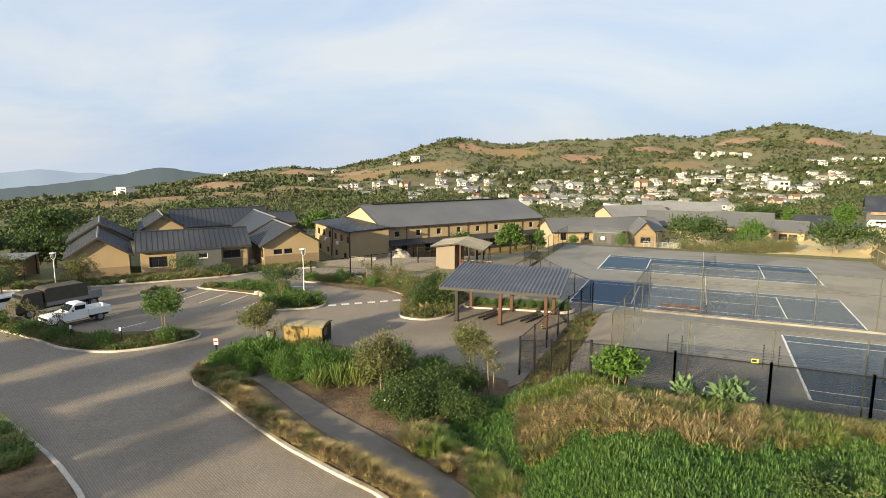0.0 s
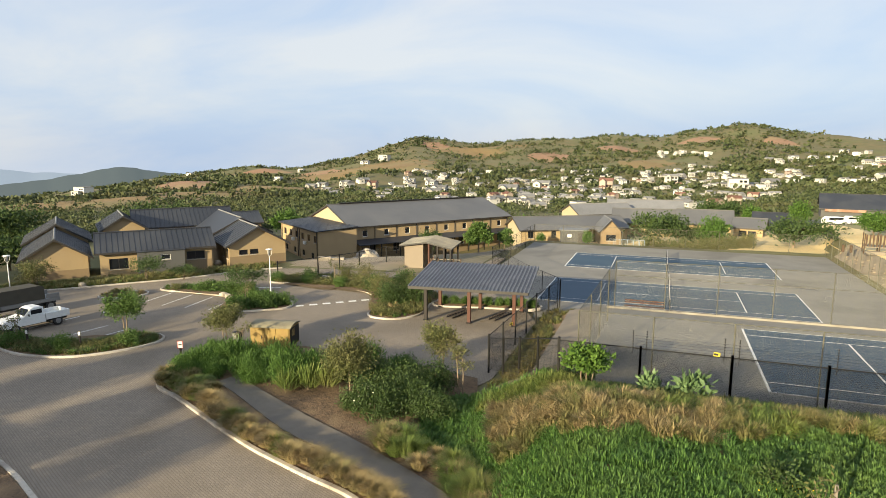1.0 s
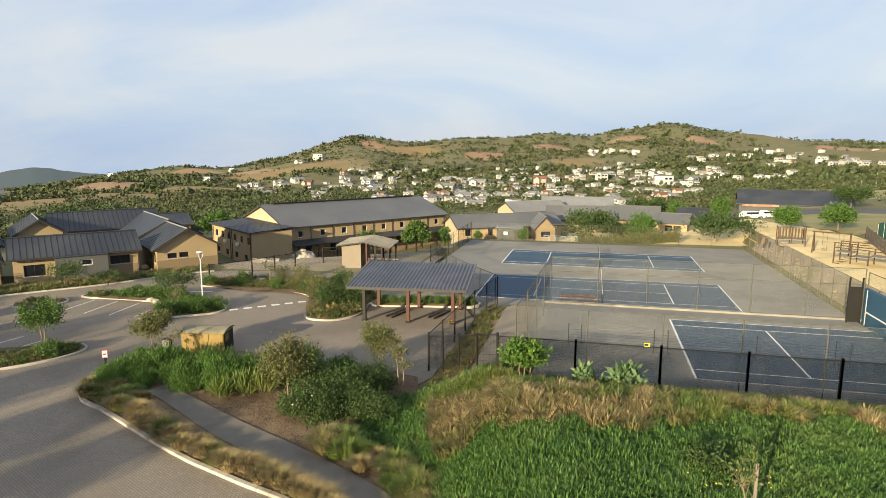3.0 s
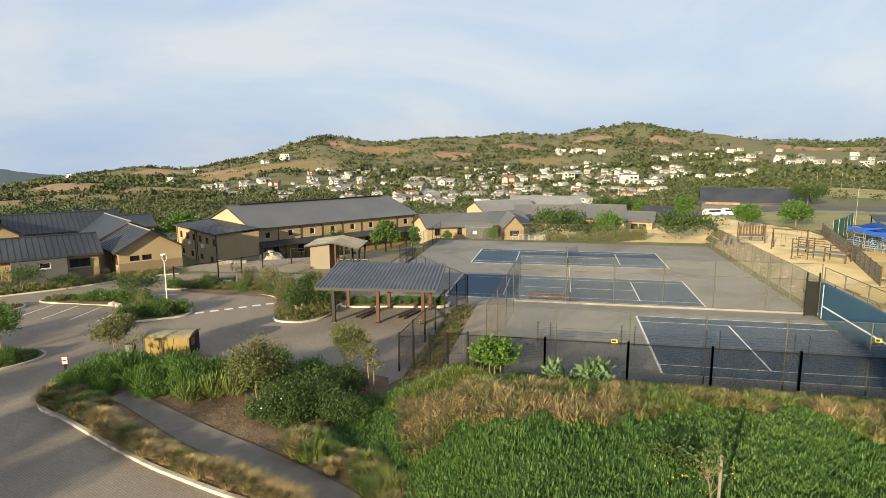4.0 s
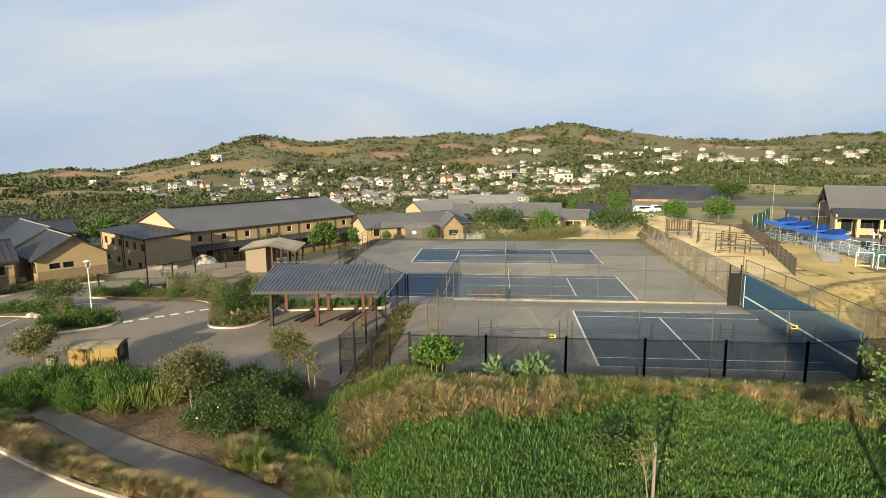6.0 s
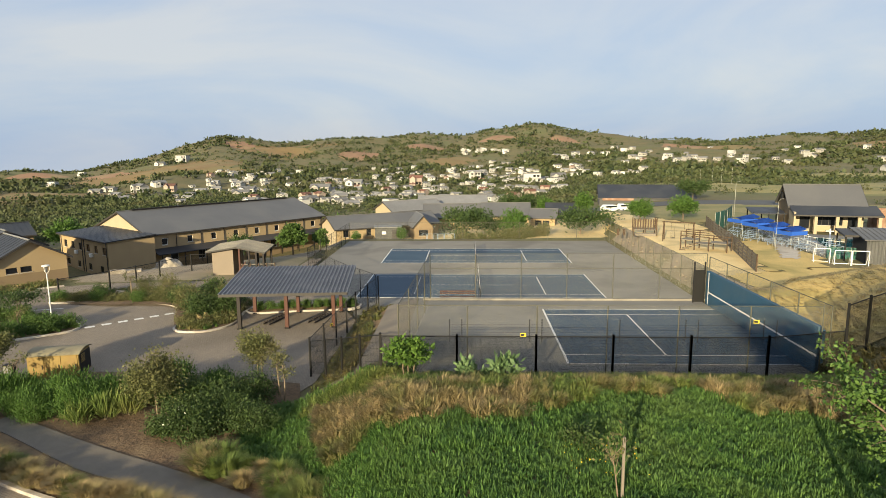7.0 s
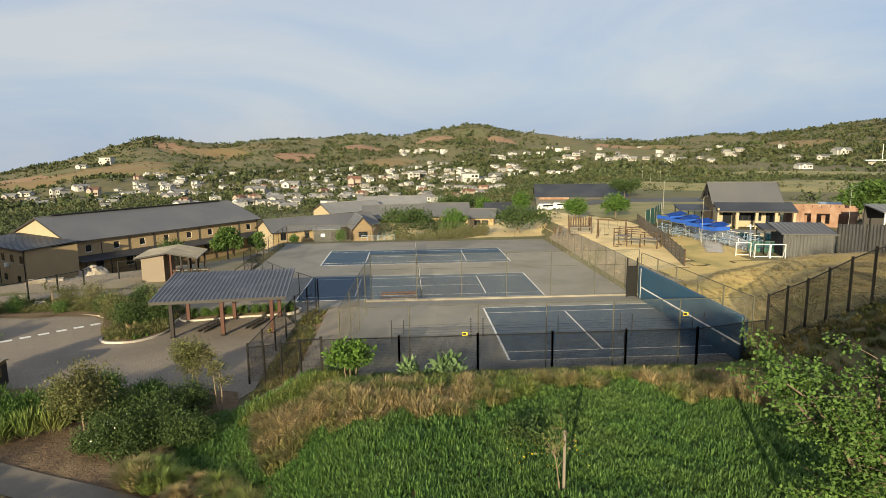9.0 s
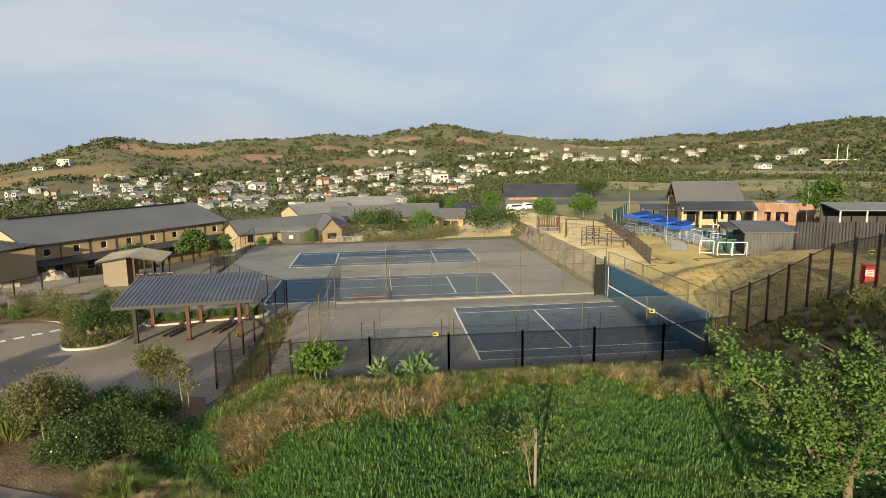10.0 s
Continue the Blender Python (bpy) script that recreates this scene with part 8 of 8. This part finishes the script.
# ---- houses of the valley and the hillside ----
def ridge_roof(bm, x0, x1, y0, y1, h, rise, o=0.5, along_x=True):
    """A thin pitched roof over a rectangle, ridge along x or y."""
    if along_x:
        pts = [(x0 - o, y0 - o, h), (x1 + o, y0 - o, h), (x1 + o, y1 + o, h), (x0 - o, y1 + o, h), (x0 - o, (y0 + y1) / 2, h + rise), (x1 + o, (y0 + y1) / 2, h + rise)]
    else:
        pts = [(x1 + o, y0 - o, h), (x1 + o, y1 + o, h), (x0 - o, y1 + o, h), (x0 - o, y0 - o, h), ((x0 + x1) / 2, y0 - o, h + rise), ((x0 + x1) / 2, y1 + o, h + rise)]
    v = [bm.verts.new(p) for p in pts]
    for f in ((0, 1, 5, 4), (2, 3, 4, 5), (3, 2, 1, 0)):
        bm.faces.new([v[i] for i in f])
    return [v[i] for i in (0, 4, 3)], [v[i] for i in (1, 2, 5)]


def house(kind, at):
    """A small far house: main block, front wing with a gable, roofs, and dark windows."""
    lbl, wm, rm, w, d, h, rise = kind
    e = thing("house", pose(*at), lbl, "house", "hillside houses")
    part("wall", box_bm((-w / 2, -d / 2, -3.0), (w / 2, d / 2, h)), M[wm], e)
    wx0, wx1, wy = -w * 0.42, -w * 0.02, -d / 2 - 2.4
    wh = h if h < 4 else h * 0.62
    if rise:
        for nm, (x0, x1, y0, y1, hh, ax) in (("roof", (-w / 2, w / 2, -d / 2, d / 2, h, True)), ("wing_roof", (wx0, wx1, wy, 0, h, False))):
            b = bmesh.new()
            g = ridge_roof(b, x0, x1, y0, y1, hh + 0.003, rise * (1 if ax else 0.75), 0.45, ax)
            part(nm, b, M[rm], e)
        for nm, x in (("gable", -w / 2), ("gable", w / 2 - 0.2)):
            b = bmesh.new()
            p = [(x, -d / 2, h), (x, d / 2, h), (x, 0, h + rise * 0.92)]
            f0, f1 = [b.verts.new(q) for q in p], [b.verts.new((q[0] + 0.2, q[1], q[2])) for q in p]
            b.faces.new(f0[::-1])
            b.faces.new(f1)
            part(nm, b, M[wm], e)
        b = bmesh.new()
        xm = (wx0 + wx1) / 2
        p = [(wx0, wy - 0.01, h), (wx1, wy - 0.01, h), (xm, wy - 0.01, h + rise * 0.7)]
        f0, f1 = [b.verts.new(q) for q in p], [b.verts.new((q[0], q[1] + 0.2, q[2])) for q in p]
        b.faces.new(f0)
        b.faces.new(f1[::-1])
        part("front_gable", b, M[wm], e)
        part("wing", box_bm((wx0, wy, -3.0), (wx1, -d / 2 - 0.003, h)), M[wm], e)
    else:
        part("roof", box_bm((-w / 2 - 0.3, -d / 2 - 0.3, h + 0.003), (w / 2 + 0.3, d / 2 + 0.3, h + 0.3)), M["roof_far"], e)
        part("wing", box_bm((wx0, wy - 1.0, -3.0), (w * 0.3, -d / 2 - 0.003, h * 0.5)), M[wm], e)
        part("terrace_roof", box_bm((wx0 - 0.2, wy - 1.3, h * 0.5 + 0.003), (w * 0.3 + 0.4, -d / 2 - 0.31, h * 0.5 + 0.25)), M["house_grey"], e)
        wy -= 1.0
    for s in range(max(1, int(h / 2.9))):
        for x in (w * 0.12, w * 0.34):
            part("window", box_bm((x - 0.8, -d / 2 - 0.06, 0.9 + s * 2.9), (x + 0.8, -d / 2 - 0.003, 2.2 + s * 2.9)), M["glass"], e)
        if rise or s == 0:
            part("window", box_bm(((wx0 + wx1) / 2 - 0.8, wy - 0.06, 0.9 + s * 2.9), ((wx0 + wx1) / 2 + 0.8, wy - 0.015, 2.2 + s * 2.9)), M["glass"], e)
    part("porch_roof", box_bm((w * 0.02, -d / 2 - 2.0, 2.55), (w * 0.5, -d / 2 - 0.07, 2.7)), M[rm], e)
    return e


KINDS = [("white two-storey house with grey pitched roof", "house_white", "roof_far", 11, 8, 5.8, 2.0),
         ("white single-storey house with grey roof", "house_white", "roof_far", 13, 8, 3.2, 2.0),
         ("white flat-roofed modern house", "house_white", "house_white", 11, 9, 6.0, 0),
         ("grey plastered house with grey roof", "house_grey", "roof_far", 12, 8, 3.4, 2.0),
         ("pinkish plastered house with brown roof", "house_pink", "roof_brown", 10, 8, 5.6, 2.2),
         ("cream house with dark roof", "house_white", "roof_far", 9, 7, 3.2, 1.8)]
proto, made = {}, []


def put_house(k, x, y, s=1.0, yaw=None):
    if math.hypot(x - EYE[0], y - EYE[1]) > RIDGE_R - 20:
        return
    z = float(mesh_z(x, y)[0])
    for hx, hy in made:
        if math.hypot(hx - x, hy - y) < 13 * s:
            return
    made.append((x, y))
    yaw = RNG.uniform(-50, 50) if yaw is None else yaw
    m = Matrix.LocRotScale((x, y, z), Euler((0, 0, radians(yaw))), (s, s, s))
    if k not in proto:
        proto[k] = house(KINDS[k], (x, y, z))
    else:
        copy_thing(proto[k], m)


def spread_houses(n, az0, az1, el0, el1, weights, s0=0.9, s1=1.3):
    for _ in range(n):
        x, y, r = seen_from_eye(RNG.uniform(az0, az1), RNG.uniform(el0, el1))
        k, size = int(RNG.choice(6, p=weights)), RNG.uniform(s0, s1)
        if r > 230:
            put_house(k, x, y, size)


mix = [0.16, 0.32, 0.1, 0.2, 0.08, 0.14]
spread_houses(95, -14, 9, -3.9, -2.3, [0.1, 0.32, 0.06, 0.2, 0.14, 0.18], 0.34, 0.52)
spread_houses(55, -27, 6, -4.4, -2.9, [0.08, 0.34, 0.04, 0.24, 0.1, 0.2], 0.36, 0.5)
spread_houses(110, -24, 10, -2.9, -1.6, mix, 0.36, 0.58)
spread_houses(16, -39, -29, -6.5, -5.3, [0.05, 0.35, 0.0, 0.3, 0.05, 0.25], 0.36, 0.48)
spread_houses(46, -20, 7, -5.2, -3.8, [0.12, 0.34, 0.06, 0.3, 0.06, 0.12], 0.42, 0.6)
spread_houses(34, 2, 16, -2.6, -1.0, mix, 0.42, 0.62)
spread_houses(20, -0.5, 3.6, -0.35, 0.1, [0.1, 0.2, 0.6, 0.1, 0, 0], 0.45, 0.7)
spread_houses(10, 8, 12, -0.9, -0.5, [0.4, 0.1, 0.4, 0.1, 0, 0], 0.6, 0.85)
spread_houses(40, 13, 30, -1.3, 0.1, [0.1, 0.35, 0.1, 0.35, 0.05, 0.05], 0.5, 0.8)
spread_houses(6, 28, 42, -1.0, 0.2, [0.1, 0.3, 0.15, 0.4, 0, 0.05], 0.6, 0.8)
spread_houses(14, -34, -20, -4.0, -2.6, [0.3, 0.2, 0.1, 0.2, 0.15, 0.05], 0.6, 0.85)
spread_houses(6, -60, -30, -3.2, -1.9, [0.2, 0.3, 0.2, 0.2, 0.0, 0.1], 0.6, 0.85)
for az, el, k, s in ((-25.4, -0.72, 2, 1.3), (-27.2, -1.0, 1, 0.9), (12.5, -0.55, 2, 0.85), (12.9, -0.55, 2, 0.85), (-42.5, -2.0, 2, 0.8), (-33.0, -1.75, 2, 0.8), (36.5, -0.6, 1, 1.1), (-50.6, -3.45, 2, 1.2), (-50.1, -3.45, 2, 1.0), (34.0, -1.75, 1, 0.8)):
    x, y, r = seen_from_eye(az, el)
    put_house(k, x, y, s, 0)

# ---- bare reddish earth on the slopes ----
def earth_patch(az, el, w, h, label, key="earth_red"):
    """An irregular patch of bare earth lying on the slope."""
    x0, y0, r = seen_from_eye(az, el)
    d = Vector((x0 - EYE[0], y0 - EYE[1])).normalized()
    n = 22
    vs, fs = [], []
    for ring in range(7):
        for k in range(n):
            a = k * math.tau / n
            q = ring / 6 * (1 + 0.3 * noise.noise((math.cos(a) * 1.5 + az, math.sin(a) * 1.5, 2.0)))
            lx, ly = math.cos(a) * q * w, math.sin(a) * q * h
            x, y = x0 + d.y * lx + d.x * ly, y0 - d.x * lx + d.y * ly
            vs.append((x, y, float(mesh_z(x, y)[0]) + 1.2 - 1.4 * ring / 6))
    for ring in range(6):
        for k in range(n):
            fs.append((ring * n + k, ring * n + (k + 1) % n, (ring + 1) * n + (k + 1) % n, (ring + 1) * n + k))
    pd_mesh("bare_earth", vs, fs, M[key], None, label, "structure", True)


TAN = [(-27.4, -1.55, 110, 100), (-24.2, -1.2, 75, 80), (-17.8, 0.2, 75, 90), (-13.5, 0.6, 40, 60), (-1.8, -0.9, 40, 50), (22, 0.1, 45, 60), (33, 0.3, 60, 70), (-39.0, -2.0, 60, 60), (-41.0, -3.6, 40, 40), (-46.0, -3.9, 45, 30), (-35.0, -3.3, 50, 40), (-50.0, -4.3, 40, 25), (-55.0, -4.2, 45, 30), (31.5, -3.3, 45, 28), (37.0, -2.9, 60, 32), (33.5, -2.1, 60, 40), (40.5, -2.3, 50, 40), (21.5, -3.2, 40, 20), (16.0, -3.3, 35, 20), (26.5, -3.4, 35, 20), (12.0, -2.6, 40, 30)]
PATCHES = [(-10.1, -0.36, 34, 60), (-42.6, -2.75, 26, 60), (-20.5, 0.55, 28, 40), (-31.5, -1.95, 40, 50), (8.8, 0.8, 32, 40), (-4.0, 0.4, 40, 40), (-36.0, -1.75, 40, 40), (3.0, 1.1, 40, 40), (19.0, 0.1, 40, 50)]
for az, el, w, h in PATCHES:
    earth_patch(az, el, w, h, "bare reddish earth on the hillside")
for az, el, w, h in TAN:
    earth_patch(az, el, w, h, "dry grass slope on the hillside", "field" if az > 11 and el < -2 else "earth_tan")

# ---- woods and scrub on the slopes: many rough clumps ----
N = 76000
ang = np.radians(RNG.uniform(-66, 50, N))
rad = np.exp(RNG.uniform(math.log(135), math.log(1230), N))
hx, hy = EYE[0] + rad * np.sin(ang), EYE[1] + rad * np.cos(ang)
dens = np.array([noise.noise((a * 0.006, b * 0.006, 5.0)) + 0.5 * noise.noise((a * 0.02, b * 0.02, 9.0)) for a, b in zip(hx, hy)])
azd = np.degrees(ang)
want = 0.16 + 0.02 * (azd < -32) - 0.25 * ((azd > 18) & (rad < 260)) + 0.35 * (rad > 1080) * (dens > -0.2) + 0.3 * (azd > 27) * (rad > 620) - 0.25 * (azd > 14) * (azd < 30) * (rad > 850)
want = want - 0.2 * ((azd > -28) & (azd < 17) & (rad < 480)) - 0.08 * ((azd > -24) & (azd < 26) & (rad > 520) & (rad < 900))
ok = dens + want > RNG.uniform(-0.35, 0.5, N)
for px, py in made:
    ok &= np.hypot(hx - px - (px - EYE[0]) / 60, hy - py - (py - EYE[1]) / 60) > 5.5
    back = np.hypot(px - EYE[0], py - EYE[1])
    ok &= ~((np.abs((hx - EYE[0]) * (py - EYE[1]) - (hy - EYE[1]) * (px - EYE[0])) / back < 4) & (rad < back) & (rad > back - 9))
for az, el, w, h in PATCHES + TAN:
    x0, y0, r = seen_from_eye(az, el)
    ok &= (np.hypot(hx - x0, hy - y0) > min(w, h) * 0.85) | (RNG.random(N) < 0.12)
ok &= ~((hx > -8) & (hx < 84) & (hy > 100) & (hy < 140)) & ~((hx > 26) & (hx < 90) & (hy < 100)) & ~((hx > 26) & (hx < 60) & (hy > 128) & (hy < 150)) & ~((hx > -36) & (hx < 26) & (hy < 124)) & ~((hx > -92) & (hx < -30) & (hy > 8) & (hy < 108))
hx, hy, rad = hx[ok], hy[ok], rad[ok]
hz = mesh_z(hx, hy)
size = (1.0 + 2.9 * RNG.random(len(hx)) ** 3) * np.clip(rad / 420, 0.6, 1.35)
# taller trees along the crests
ca = np.radians(np.r_[RNG.normal(4.2, 1.3, 26), RNG.normal(-22.6, 1.2, 18), RNG.uniform(-19, 2, 22), RNG.uniform(8, 27, 26), RNG.uniform(27, 42, 60), RNG.uniform(-38, -26, 40)])
cr = RNG.uniform(1085, 1150, len(ca))
hx, hy, rad = np.r_[hx, EYE[0] + cr * np.sin(ca)], np.r_[hy, EYE[1] + cr * np.cos(ca)], np.r_[rad, cr]
hz = mesh_z(hx, hy)
size = np.r_[size, RNG.uniform(2.6, 6.0, len(ca))]
near = rad < 340
vs_, fs_ = [], []
for pick, per, leaf in ((near, 26, 0.42), (~near, 10, 0.78)):
    cen = np.repeat(np.stack([hx, hy, hz + size * 0.5], 1)[pick], per, 0)
    sz_ = np.repeat(size[pick], per)[:, None]
    off = RNG.normal(size=cen.shape)
    off /= np.linalg.norm(off, axis=1, keepdims=True)
    off *= RNG.uniform(0.4, 1.05, (len(off), 1))
    off[:, 2] = np.abs(off[:, 2]) * 0.8 - 0.3
    v, f = leaf_quads(cen + off * sz_, 1.0, up=0.3, aspect=0.8, normal_from=cen)
    v = v.reshape(-1, 4, 3)
    v = v.mean(1, keepdims=True) + (v - v.mean(1, keepdims=True)) * sz_[:, None] * leaf
    fs_.append(f + sum(len(q) for q in vs_))
    vs_.append(v.reshape(-1, 3))
v, f = np.concatenate(vs_), np.concatenate(fs_)
leaves_mesh("hillside_woods", v.reshape(-1, 3), f, M["bush_far"], None, "dark green scrub and trees over the slopes", "stuff")


# ---- hills on the horizon, their haze painted as pale glowing colour ----
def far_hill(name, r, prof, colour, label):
    """A distant ridge: a long mound standing on the plain, with haze in its colour."""
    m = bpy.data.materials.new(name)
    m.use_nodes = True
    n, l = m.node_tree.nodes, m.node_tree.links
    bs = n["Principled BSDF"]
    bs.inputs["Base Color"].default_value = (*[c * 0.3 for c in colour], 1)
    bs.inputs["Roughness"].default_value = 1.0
    # self-glow in the haze colour stands in for the bright air before it
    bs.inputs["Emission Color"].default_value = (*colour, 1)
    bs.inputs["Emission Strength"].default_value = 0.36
    azs = np.linspace(prof[0][0], prof[-1][0], 70)
    els = np.interp(azs, [p[0] for p in prof], [p[1] for p in prof])
    els = els + np.array([0.07 * noise.noise((a * 0.9, r, 0)) + 0.03 * noise.noise((a * 4, r, 0)) for a in azs])
    vs, fs = [], []
    for rr, drop in ((r, 0.0), (r - 260, 0.55), (r - 700, 1.0)):
        for a, el in zip(azs, els):
            top = EYE[2] + r * math.tan(radians(el))
            vs.append((EYE[0] + rr * math.sin(radians(a)), EYE[1] + rr * math.cos(radians(a)), top + (-330 - top) * drop))
    k = len(azs)
    for j in range(2):
        for i in range(k - 1):
            fs.append((j * k + i, (j + 1) * k + i, (j + 1) * k + i + 1, j * k + i + 1))
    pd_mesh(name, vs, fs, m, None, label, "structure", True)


far_hill("backdrop_painted_mist", 4700, [(-95, -1.9), (-60, -1.95), (-44, -2.0), (-30, -1.6), (-24, -2.5)], (0.50, 0.57, 0.64), "long far mound glowing pale as painted mist")
far_hill("backdrop_mountain", 4300, [(-90, -1.4), (-63, -1.6), (-58.5, -1.45), (-56.4, -1.22), (-54.5, -1.5), (-50, -1.75), (-46, -2.0), (-43, -2.4)], (0.27, 0.335, 0.41), "blue mountain on the horizon, haze put into its colour")
far_hill("backdrop_hill", 2500, [(-62, -2.9), (-57, -2.55), (-53.5, -2.2), (-51, -1.75), (-49, -1.35), (-47.8, -1.18), (-46.6, -1.3), (-45, -1.65), (-42.5, -1.85), (-39, -2.4)], (0.078, 0.105, 0.115), "green hill in the distance, haze put into its colour")
